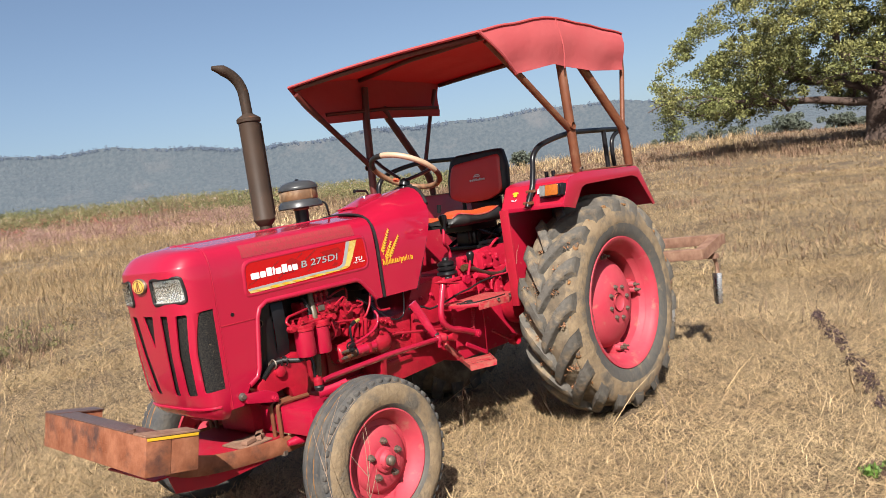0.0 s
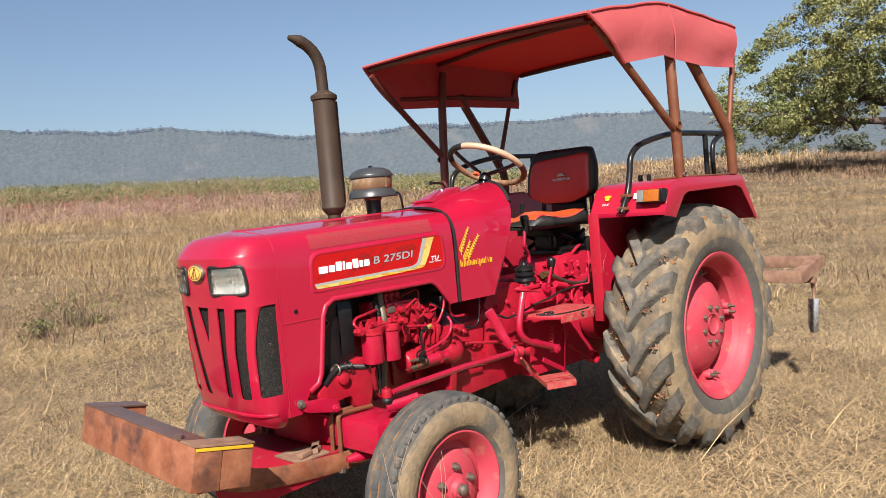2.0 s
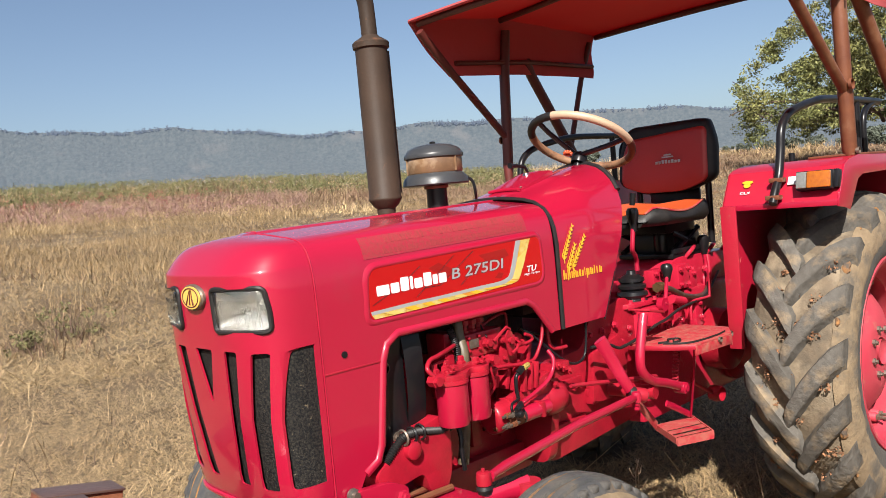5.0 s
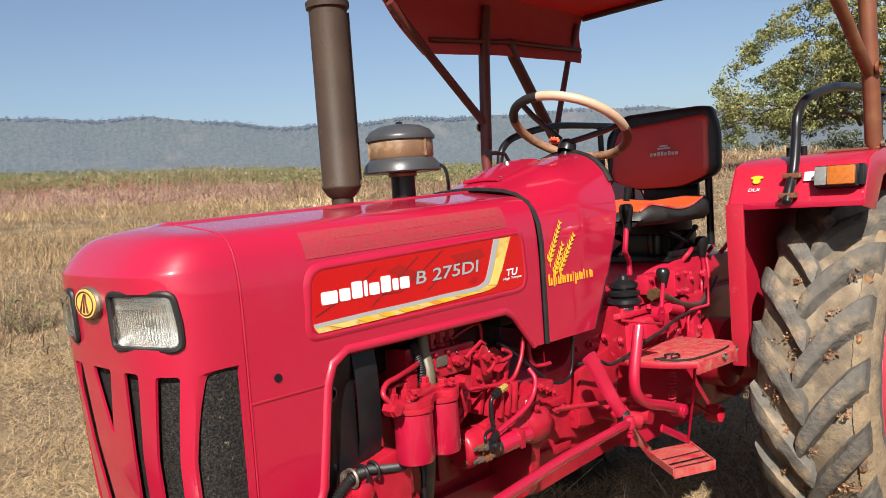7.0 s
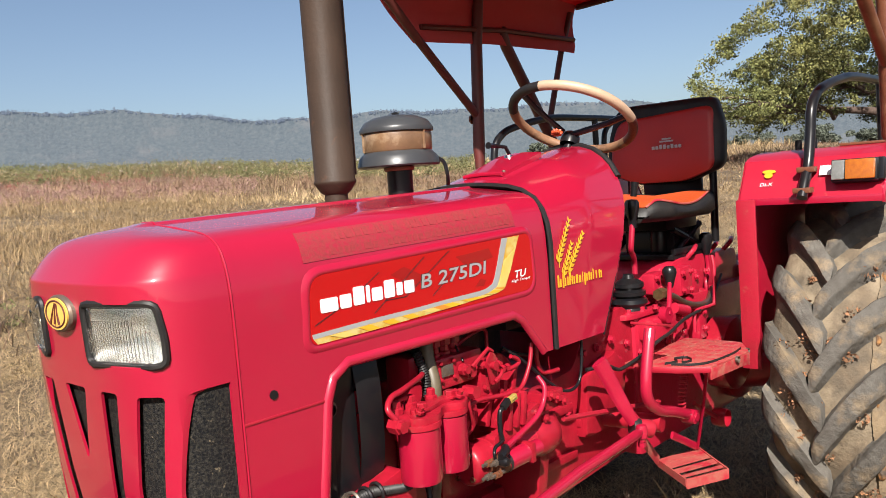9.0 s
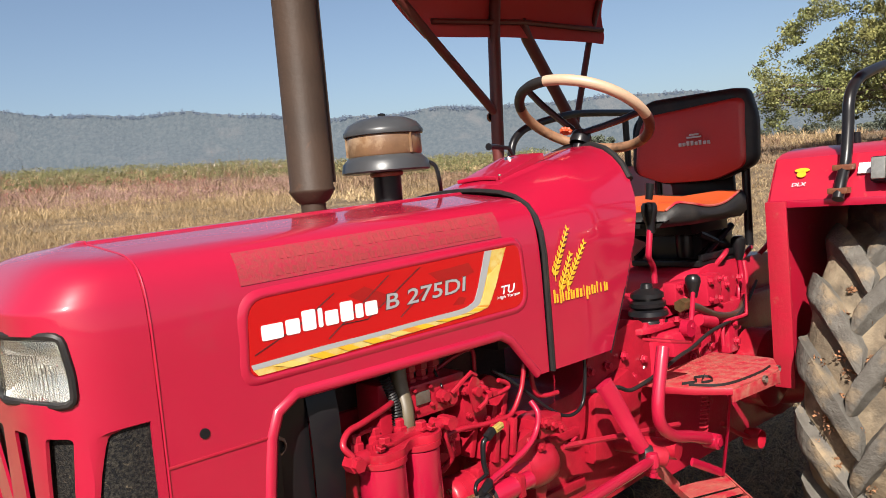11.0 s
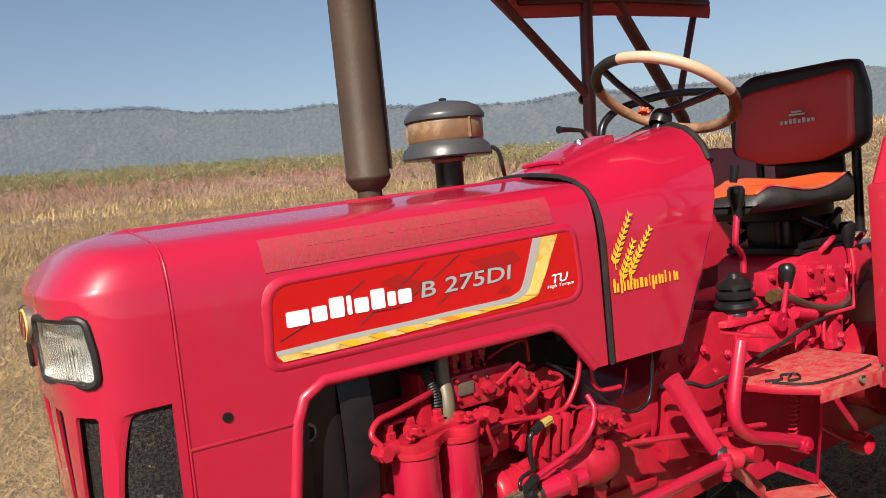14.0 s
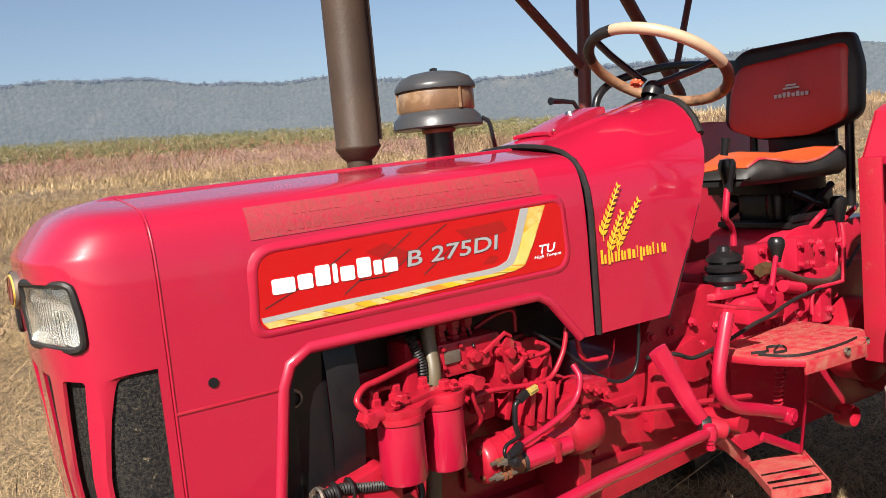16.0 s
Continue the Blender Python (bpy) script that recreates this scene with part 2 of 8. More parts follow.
M_GLASS = glass("ribbed_lamp_glass", (0.95, 0.95, 0.93), 0.03)
M_BOWL = mat("dusty_amber_bowl", (0.170, 0.098, 0.052), 0.35, second=(0.105, 0.060, 0.034), scale=20.0, amount=0.5, coat=0.3, spec=0.3, third=(0.250, 0.175, 0.110), third_scale=18.0, third_at=0.58)
def cloth(name, base, through_colour, second, share=0.45):
    """A thin cloth that lets some sunlight through."""
    m = bpy.data.materials.new(name)
    m.use_nodes = True
    nodes, links = m.node_tree.nodes, m.node_tree.links
    nodes.remove(nodes["Principled BSDF"])
    place, n, n2 = nodes.new("ShaderNodeTexCoord"), nodes.new("ShaderNodeTexNoise"), nodes.new("ShaderNodeTexNoise")
    n.inputs["Scale"].default_value, n.inputs["Detail"].default_value = 4.0, 8.0
    n2.inputs["Scale"].default_value = 10.0
    n2.inputs["Detail"].default_value = 5.0
    links.new(place.outputs["Object"], n.inputs["Vector"])
    links.new(place.outputs["Object"], n2.inputs["Vector"])
    c = nodes.new("ShaderNodeMix")
    c.data_type = "RGBA"
    links.new(n.outputs["Fac"], c.inputs[0])
    c.inputs[6].default_value, c.inputs[7].default_value = (*base, 1), (*second, 1)
    bp = nodes.new("ShaderNodeBump")
    bp.inputs["Distance"].default_value = 0.006
    links.new(n2.outputs["Fac"], bp.inputs["Height"])
    d, t, s = nodes.new("ShaderNodeBsdfDiffuse"), nodes.new("ShaderNodeBsdfTranslucent"), nodes.new("ShaderNodeMixShader")
    links.new(c.outputs[2], d.inputs["Color"])
    links.new(bp.outputs["Normal"], d.inputs["Normal"])
    t.inputs["Color"].default_value = (*through_colour, 1)
    s.inputs[0].default_value = share
    links.new(d.outputs[0], s.inputs[1])
    links.new(t.outputs[0], s.inputs[2])
    links.new(s.outputs[0], nodes["Material Output"].inputs["Surface"])
    return m


M_CANOPY = cloth("sun_faded_red_canvas", (0.520, 0.0900, 0.1000), (0.460, 0.0080, 0.0060), (0.500, 0.130, 0.130), 0.36)


# ---- mesh helpers ----
def part(name, bm, material, parent=None, label="", smooth=38.0, materials=None):
    """Links a bmesh as one mesh object under a thing or a part."""
    bmesh.ops.remove_doubles(bm, verts=bm.verts, dist=1e-5)
    bmesh.ops.recalc_face_normals(bm, faces=bm.faces)
    limit = radians(smooth)
    for e in bm.edges:
        e.smooth = len(e.link_faces) == 2 and e.calc_face_angle(0.0) < limit
    for f in bm.faces:
        f.smooth = True
    me = bpy.data.meshes.new(name)
    bm.to_mesh(me)
    bm.free()
    for one in materials or [material]:
        me.materials.append(one)
    ob = new(name, me)
    ob.parent = parent
    if label:
        tagged(ob, label)
    return ob


def shared(name, ob, m, parent):
    """Another object on the same mesh, at the pose m."""
    other = new(name, ob.data)
    other.parent, other.matrix_basis = parent, m
    return other


def thing(name, label, category, at=(0, 0, 0), group="", kind=""):
    ob = new(name)
    ob.location = at
    ob.empty_display_size = 0.2
    return tagged(ob, label, category, group, kind)


def box(bm, x0, x1, y0, y1, z0, z1, bevel=0.0, m=None):
    vs = [bm.verts.new((x, y, z)) for x in (x0, x1) for y in (y0, y1) for z in (z0, z1)]
    fs = [bm.faces.new([vs[i] for i in f]) for f in ((0, 1, 3, 2), (4, 6, 7, 5), (0, 4, 5, 1), (2, 3, 7, 6), (0, 2, 6, 4), (1, 5, 7, 3))]
    if bevel:
        es = list({e for f in fs for e in f.edges})
        out = bmesh.ops.bevel(bm, geom=es, offset=bevel, segments=2, affect="EDGES", profile=0.6)
        vs = list({v for f in out["faces"] for v in f.verts} | {v for v in vs if v.is_valid})
    if m is not None:
        bmesh.ops.transform(bm, matrix=m, verts=vs)
    return bm


def boxed(*a, bevel=0.004, m=None):
    return box(bmesh.new(), *a, bevel=bevel, m=m)


def curve_points(pts, steps=6):
    """A smooth line through the points."""
    p = [Vector(q) for q in pts]
    p = [2 * p[0] - p[1], *p, 2 * p[-1] - p[-2]]
    out = []
    for i in range(1, len(p) - 2):
        for k in range(steps):
            t = k / steps
            a, b, c, d = p[i - 1 : i + 3]
            out.append(0.5 * ((2 * b) + (c - a) * t + (2 * a - 5 * b + 4 * c - d) * t * t + (3 * b - a - 3 * c + d) * t ** 3))
    return out + [p[-2]]


def tube(bm, pts, r, seg=10, smooth=0, closed=False, caps=True, flat=1.0):
    """A round bar along the points; r is one radius or one for each point."""
    p = curve_points(pts, smooth) if smooth else [Vector(q) for q in pts]
    n = len(p)
    rad = [float(q) for q in r] if isinstance(r, (list, tuple)) else [r] * n
    if len(rad) != n:
        rad = [float(q) for q in np.interp(np.linspace(0, 1, n), np.linspace(0, 1, len(rad)), rad)]
    rings, up = [], None
    for i in range(n):
        way = ((p[(i + 1) % n] if closed or i < n - 1 else p[i]) - (p[i - 1] if closed or i else p[i])).normalized()
        if up is None:
            up = way.orthogonal().normalized() if abs(way.z) > 0.9 else (Vector((0, 0, 1)) - way * way.z).normalized()
        up = (up - way * up.dot(way)).normalized()
        side = way.cross(up)
        rings.append([bm.verts.new(p[i] + rad[i] * (math.cos(a) * up + flat * math.sin(a) * side)) for a in (2 * math.pi * k / seg for k in range(seg))])
    for i in range(n if closed else n - 1):
        a, b = rings[i], rings[(i + 1) % n]
        for k in range(seg):
            bm.faces.new((a[k], a[(k + 1) % seg], b[(k + 1) % seg], b[k]))
    if caps and not closed:
        bm.faces.new(rings[0][::-1])
        bm.faces.new(rings[-1])
    return bm


def tubed(pts, r, **k):
    return tube(bmesh.new(), pts, r, **k)


def lathe(bm, profile, centre, axis="z", seg=24, start=0.0, sweep=2 * math.pi):
    """Turns (radius, height) pairs about an axis through the centre."""
    c = Vector(centre)
    full = sweep > 6.28
    turn = {"z": Matrix.Identity(3), "y": Matrix(((1, 0, 0), (0, 0, 1), (0, -1, 0))), "x": Matrix(((0, 0, 1), (0, 1, 0), (-1, 0, 0)))}[axis] if isinstance(axis, str) else axis
    rings = []
    for r, h in profile:
        if r < 1e-6:
            rings.append([bm.verts.new(c + turn @ Vector((0, 0, h)))])
        else:
            rings.append([bm.verts.new(c + turn @ Vector((r * math.cos(start + sweep * k / seg), r * math.sin(start + sweep * k / seg), h))) for k in range(seg + (0 if full else 1))])
    for a, b in zip(rings, rings[1:]):
        for k in range(seg):
            j = (k + 1) % seg if full else k + 1
            if len(a) == 1 and len(b) == 1:
                continue
            if len(a) == 1:
                bm.faces.new((a[0], b[j], b[k]))
            elif len(b) == 1:
                bm.faces.new((a[k], a[j], b[0]))
            else:
                bm.faces.new((a[k], a[j], b[j], b[k]))
    return bm


def turned(profile, centre, axis="z", seg=24, **k):
    return lathe(bmesh.new(), profile, centre, axis, seg, **k)


def prism(bm, outline, axis, low, high):
    """A plate of the outline (pairs in the plane across the axis) from low to high along it."""
    def at(p, h):
        return {"y": (p[0], h, p[1]), "x": (h, p[0], p[1]), "z": (p[0], p[1], h)}[axis]
    a, b = [bm.verts.new(at(p, low)) for p in outline], [bm.verts.new(at(p, high)) for p in outline]
    n = len(outline)
    for k in range(n):
        bm.faces.new((a[k], a[(k + 1) % n], b[(k + 1) % n], b[k]))
    bm.faces.new(a[::-1])
    bm.faces.new(b)
    return bm


def plate(outline, axis, low, high, bevel=0.0):
    bm = prism(bmesh.new(), outline, axis, low, high)
    bmesh.ops.recalc_face_normals(bm, faces=bm.faces)
    if bevel:
        bmesh.ops.bevel(bm, geom=[e for e in bm.edges], offset=bevel, segments=2, affect="EDGES", profile=0.6, clamp_overlap=True)
    return bm


def rounded(outline, r, steps=4):
    """The outline with its corners rounded; r is one radius or one for each corner."""
    out, n = [], len(outline)
    for i in range(n):
        a, b, c = (Vector(outline[j % n]).to_2d() for j in (i - 1, i, i + 1))
        rr = r[i] if isinstance(r, (list, tuple)) else r
        u, v = a - b, c - b
        d = min(rr, u.length * 0.45, v.length * 0.45)
        p, q = b + u.normalized() * d, b + v.normalized() * d
        for k in range(steps + 1):
            t = k / steps
            w = (1 - t) ** 2 * p + 2 * t * (1 - t) * b + t * t * q
            out.append((w.x, w.y))
    return out


def loft(bm, sections, closed=False, caps=False):
    rings = [[bm.verts.new(p) for p in s] for s in sections]
    n = len(rings[0])
    for a, b in zip(rings, rings[1:]):
        for k in range(n if closed else n - 1):
            bm.faces.new((a[k], a[(k + 1) % n], b[(k + 1) % n], b[k]))
    if caps:
        bm.faces.new(rings[0][::-1])
        bm.faces.new(rings[-1])
    return bm


def thicken(bm, depth):
    """Gives an open sheet its thickness, inwards of its normals."""
    bmesh.ops.recalc_face_normals(bm, faces=bm.faces)
    bmesh.ops.solidify(bm, geom=list(bm.faces), thickness=depth)
    return bm


def cut(ob, cutters):
    """Cuts the cutters' shapes out of ob's mesh."""
    tools = []
    for bm in cutters:
        bmesh.ops.recalc_face_normals(bm, faces=bm.faces)
        me = bpy.data.meshes.new("cutter")
        bm.to_mesh(me)
        bm.free()
        tools.append(new("cutter", me))
    for tool in tools:
        mod = ob.modifiers.new("cut", "BOOLEAN")
        mod.operation, mod.object, mod.solver = "DIFFERENCE", tool, "EXACT"
    done = bpy.data.meshes.new_from_object(ob.evaluated_get(bpy.context.evaluated_depsgraph_get()))
    ob.modifiers.clear()
    ob.data = done
    for tool in tools:
        bpy.data.objects.remove(tool)


def lettering(text, width, height, material, parent, m, name="lettering", depth=0.0006, shear=0.0, label="", thick=0.0):
    c = bpy.data.curves.new(name, "FONT")
    c.body, c.size, c.extrude, c.shear, c.offset = text, 1.0, 0.0, shear, thick
    c.resolution_u = 3
    ob = new(name, c)
    me = bpy.data.meshes.new_from_object(ob.evaluated_get(bpy.context.evaluated_depsgraph_get()))
    bpy.data.objects.remove(ob)
    co = np.array([v.co for v in me.vertices])
    low, span = co.min(0), np.ptp(co, 0)
    me.transform(m @ Matrix.Diagonal((width / span[0], height / span[1], 1, 1)) @ Matrix.Translation((-low[0], -low[1], 0)))
    me.materials.clear()
    me.materials.append(material)
    out = new(name, me)
    out.parent = parent
    return tagged(out, label) if label else out


# ---- ground, hills, far field ----
FIELD = Vector((-3.3, -2.3, 0))
RIM = 62.0
AZ = [-180, -60, -20, 0, 8, 15, 22, 30, 36, 41, 48, 55, 62, 68, 73, 80, 100, 140, 180]
EL = [0.3, 1.8, 2.8, 3.0, 3.05, 2.98, 2.85, 2.6, 2.25, 1.95, 1.7, 1.75, 1.75, 1.45, 1.1, 0.6, 0.4, 0.3, 0.3]


def lift(x, y):
    """The ground's height: level round the tractor, rising gently to the field's brow, then falling away."""
    dx, dy = np.asarray(x, float) - FIELD.x, np.asarray(y, float) - FIELD.y
    r, az = np.hypot(dx, dy), np.degrees(np.arctan2(dx, dy))
    brow = 1.36 + RIM * np.tan(np.radians(np.interp(az, AZ, EL)))
    k = np.clip((r - 6.5) / (RIM - 6.5), 0, None)
    up = brow * (0.25 * np.clip(k, 0, 1) ** 2 + 0.75 * np.clip(k, 0, 1))
    down = np.clip((r - RIM) / 240, 0, 1)
    z = up - (brow + 26) * down * down * (3 - 2 * down)
    near = np.clip((r - 2.0) / 4.0, 0, 1) * np.clip((90 - r) / 60, 0, 1)
    return z + near * (0.035 * np.sin(0.9 * dx + 0.5 * dy) * np.sin(0.45 * dy - 0.6 * dx + 1) + 0.012 * np.sin(3.1 * dx) * np.sin(2.7 * dy))


def array_mesh(name, verts, faces, material, colours=None):
    """A mesh from arrays of corners and of faces with equal numbers of corners."""
    me = bpy.data.meshes.new(name)
    n, k = faces.shape
    me.vertices.add(len(verts))
    me.vertices.foreach_set("co", np.ascontiguousarray(verts, np.float32).ravel())
    me.loops.add(n * k)
    me.loops.foreach_set("vertex_index", np.ascontiguousarray(faces, np.int32).ravel())
    me.polygons.add(n)
    me.polygons.foreach_set("loop_start", np.arange(0, n * k, k, dtype=np.int32))
    me.update(calc_edges=True)
    me.materials.append(material)
    return new(name, me)


M_GROUND = mat("dry_field_soil", (0.120, 0.080, 0.043), 0.95, second=(0.060, 0.038, 0.022), scale=18.0, amount=0.5, sharp=0.4, bump=0.03, bump_scale=34,
               third=(0.165, 0.118, 0.066), third_scale=0.9, third_at=0.54)
M_STRAW_FAR = mat("weathered_dry_grass", (0.400, 0.296, 0.160), 0.7, island=0.55, second=(0.265, 0.180, 0.092), scale=0.16, spec=0.3)
M_STRAW = mat("dry_straw", (0.405, 0.298, 0.166), 0.7, island=0.70, second=(0.265, 0.180, 0.096), scale=0.7, spec=0.3)
M_TAWNY = mat("tawny_standing_grass", (0.270, 0.180, 0.088), 0.75, island=0.6, second=(0.160, 0.108, 0.050), scale=0.3)
M_STRAW_DARK = mat("brown_dead_stems", (0.09044, 0.0532, 0.03724), 0.8, island=0.4)
M_PINK = mat("pale_pink_seed_heads", (0.300, 0.190, 0.165), 0.85, island=0.5, second=(0.190, 0.095, 0.075), scale=0.16)
M_GREEN = mat("dull_green_weeds", (0.080, 0.092, 0.028), 0.8, island=0.45, second=(0.150, 0.125, 0.055), scale=0.15)
M_LEAF = mat("tree_leaves", (0.094, 0.112, 0.038), 0.6, island=0.6, second=(0.185, 0.168, 0.058), scale=0.5, amount=0.45, spec=0.25)
M_BARK = mat("grey_brown_bark", (0.044, 0.026, 0.019), 0.9, second=(0.085, 0.056, 0.043), scale=3.0, bump=0.05, bump_scale=6)
# far bush green lightened and greyed, with the haze in the colour
M_BUSH = mat("far_bush_leaves", (0.074, 0.086, 0.062), 0.8, island=0.35)

RINGS = np.concatenate([np.arange(0, 14, 0.4), np.geomspace(14, 90, 46), np.geomspace(96, 4200, 22)])
SIDES = 240
gr, ga = np.meshgrid(RINGS, np.linspace(0, 2 * np.pi, SIDES, endpoint=False), indexing="ij")
gx, gy = FIELD.x + gr * np.sin(ga), FIELD.y + gr * np.cos(ga)
gi = np.arange(len(RINGS) * SIDES).reshape(len(RINGS), SIDES)
quads = np.stack([gi[:-1], gi[1:], np.roll(gi, -1, 1)[1:], np.roll(gi, -1, 1)[:-1]], -1).reshape(-1, 4)
ground = array_mesh("ground", np.stack([gx, gy, lift(gx, gy)], -1).reshape(-1, 3), quads, M_GROUND)
ground.data.polygons.foreach_set("use_smooth", np.ones(len(quads), dtype=bool))
tagged(ground, "dry brown field of cut straw and bare soil", "ground", kind="structure")

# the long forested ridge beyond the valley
# distance haze is put into the colour as a faint blue glow
M_HILL = mat("forested_hillside_haze_glow", (0.046, 0.052, 0.050), 1.0, second=(0.022, 0.030, 0.031), scale=0.16, amount=0.55, sharp=0.35,
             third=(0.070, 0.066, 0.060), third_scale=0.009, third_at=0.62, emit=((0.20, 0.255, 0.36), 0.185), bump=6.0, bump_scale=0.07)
H_AZ = [-180, -90, -40, -10, 5, 12, 18, 22, 26, 32, 39, 43, 48, 53, 58, 63, 70, 80, 110, 150, 180]
H_EL = [3.0, 4.5, 6.4, 7.2, 7.45, 7.1, 6.75, 6.7, 6.65, 6.25, 5.8, 5.7, 5.45, 5.35, 5.05, 4.75, 4.4, 4.0, 3.4, 3.0, 3.0]
rng = np.random.default_rng(4)
ha = np.radians(np.arange(-180, 180.01, 0.09))
hh = np.linspace(0, 1, 26)
crest = 1.36 + 1500 * np.tan(np.radians(np.interp(np.degrees(ha), H_AZ, H_EL)))
for wave, size in ((9.0, 6.0), (23.0, 3.5), (61.0, 2.0)):
    crest += size * np.sin(wave * ha + rng.uniform(0, 6))
rows = []
for k in hh:
    dist = 1500 - 240 * (1 - k) ** 1.3 + 40 * np.sin(7 * ha + 3 * k) * (1 - k) + 25 * np.sin(31 * ha + 9 * k) * (1 - k)
    z = -60 + (crest + 60) * k ** 0.85 + rng.normal(0, 0.5, len(ha))
    rows.append(np.stack([FIELD.x + dist * np.sin(ha), FIELD.y + dist * np.cos(ha), z], -1))
rows.append(np.stack([FIELD.x + 2100 * np.sin(ha), FIELD.y + 2100 * np.cos(ha), crest * 0 - 60], -1))
hi = np.arange(len(rows) * len(ha)).reshape(len(rows), len(ha))
hq = np.stack([hi[:-1, :-1], hi[:-1, 1:], hi[1:, 1:], hi[1:, :-1]], -1).reshape(-1, 4)
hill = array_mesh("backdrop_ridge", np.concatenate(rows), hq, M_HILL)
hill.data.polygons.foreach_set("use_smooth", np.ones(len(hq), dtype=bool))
tagged(hill, "long forested ridge across the valley with painted blue haze", "hill", kind="structure")


def clumps(name, places, sizes, leaves, leaf, material, seed, squash=0.8, hollow=0.35):
    """Many small leaf blades in loose clumps round the places: arrays only."""
    g = np.random.default_rng(seed)
    n = len(places) * leaves
    way = g.normal(size=(n, 3))
    way /= np.linalg.norm(way, axis=1, keepdims=True)
    rad = g.uniform(hollow, 1, (n, 1)) ** 0.6
    c = np.repeat(places, leaves, 0) + way * rad * np.repeat(sizes, leaves)[:, None] * (1, 1, squash)
    u = g.normal(size=(n, 3))
    u /= np.linalg.norm(u, axis=1, keepdims=True)
    v = np.cross(u, g.normal(size=(n, 3)))
    v /= np.linalg.norm(v, axis=1, keepdims=True)
    s = leaf * g.uniform(0.6, 1.4, (n, 1))
    verts = np.stack([c - u * s, c + v * s * 0.55, c + u * s, c - v * s * 0.55], 1).reshape(-1, 3)
    return array_mesh(name, verts, np.arange(4 * n).reshape(-1, 4), material)


# crest trees glow blue as well, to paint the haze over them
M_RIDGE_TREE = mat("far_trees_haze_glow", (0.022, 0.027, 0.026), 1.0, second=(0.030, 0.036, 0.034), scale=0.02, emit=((0.205, 0.255, 0.36), 0.36))
# trees along the ridge's crest
g = np.random.default_rng(11)
ta = g.uniform(-15, 85, 420)
ta = np.radians(np.concatenate([ta, np.repeat(g.uniform(-10, 80, 46), 9) + g.normal(0, 0.6, 414)]))
tz = np.interp(ta, ha, crest)
tr = 1496.0
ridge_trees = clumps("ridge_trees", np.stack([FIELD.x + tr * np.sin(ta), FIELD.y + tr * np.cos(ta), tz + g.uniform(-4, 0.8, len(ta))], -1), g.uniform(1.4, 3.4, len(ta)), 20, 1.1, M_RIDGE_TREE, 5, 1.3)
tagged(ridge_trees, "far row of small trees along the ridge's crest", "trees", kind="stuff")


def blades(name, x, y, length, width, lean, material, seed, bend=0.3, base=None):
    """Straws and stems as bent two-quad blades standing or lying on the ground."""
    g = np.random.default_rng(seed)
    n = len(x)
    z = lift(x, y) if base is None else base
    turn, tilt = g.uniform(0, 2 * np.pi, n), np.clip(g.normal(lean, 14, n), 0, 87)
    tilt = np.radians(tilt)
    way = np.stack([np.sin(tilt) * np.cos(turn), np.sin(tilt) * np.sin(turn), np.cos(tilt)], -1)
    veer = turn + g.normal(0, 1.1, n)
    curl = np.stack([np.cos(veer), np.sin(veer), g.normal(0, 0.25, n)], -1)
    side = np.stack([-np.sin(turn + g.normal(0, 0.8, n)), np.cos(turn), 0 * turn], -1)
    p0 = np.stack([x, y, z + g.uniform(0, 0.012, n)], -1)
    p1 = p0 + way * (length * 0.55)[:, None]
    p2 = p1 + (way + bend * curl) * (length * 0.45)[:, None]
    p2[:, 2] = np.maximum(p2[:, 2], z + 0.004)
    w = side * (width * 0.5)[:, None]
    verts = np.stack([p0 - w, p0 + w, p1 - w * 0.8, p1 + w * 0.8, p2 - w * 0.25, p2 + w * 0.25], 1).reshape(-1, 3)
    i = np.arange(n)[:, None] * 6
    faces = np.concatenate([i + (0, 1, 3, 2), i + (2, 3, 5, 4)])
    return array_mesh(name, verts, faces, material)


def spread(n, r0, r1, a0, a1, seed, power=1.0):
    g = np.random.default_rng(seed)
    r = r0 + (r1 - r0) * g.uniform(0, 1, n) ** power
    a = np.radians(g.uniform(a0, a1, n))
    return FIELD.x + r * np.sin(a), FIELD.y + r * np.cos(a), g


# ---- the tractor: rear axle at x 0, its front towards -x, its left side towards -y ----
tractor = thing("tractor", "dusty red farm tractor with a faded canvas canopy on dry grass", "tractor")

# body panels: nose, bonnet, cowl
SIDE = 0.268
ARCH = [(0.64, 0.268), (0.9, 0.269), (1.15, 0.269), (1.215, 0.266), (1.245, 0.2615), (1.267, 0.256), (1.284, 0.2485), (1.298, 0.238), (1.309, 0.222), (1.316, 0.2035), (1.3193, 0.189), (1.3212, 0.176),
        (1.3255, 0.140), (1.331, 0.095), (1.3352, 0.055), (1.3375, 0.034), (1.3380, 0.030), (1.3420, 0.0245), (1.3428, 0.021), (1.343, 0.0)]


def arch(x, rise=0.0, foot=0.64, inset=0.0):
    """The bonnet's cross-section at x, from the left foot over the top to the right foot."""
    left = []
    for z, w in ARCH:
        zz = foot + (z - 0.64) * (1.343 + rise - foot) / (1.343 - 0.64)
        left.append((x, -(w - inset), zz - (inset if w < 0.2 else 0)))
    return left + [(a, -b, c) for a, b, c in left[-2::-1]]


bm = bmesh.new()
loft(bm, [arch(x, 0.026 * (x + 2.268) / 0.918) for x in np.linspace(-2.2682, -1.35, 14)])
bonnet = part("bonnet", thicken(bm, 0.004), M_RED, tractor, "glossy red sheet-metal bonnet")
BAY = [(-2.24, 0.60), (-2.17, 0.715), (-2.125, 0.735), (-2.108, 0.775), (-2.078, 0.985), (-2.062, 1.022), (-2.025, 1.043), (-1.505, 1.047), (-1.475, 1.03), (-1.392, 0.937), (-1.34, 0.937), (-1.34, 0.60)]
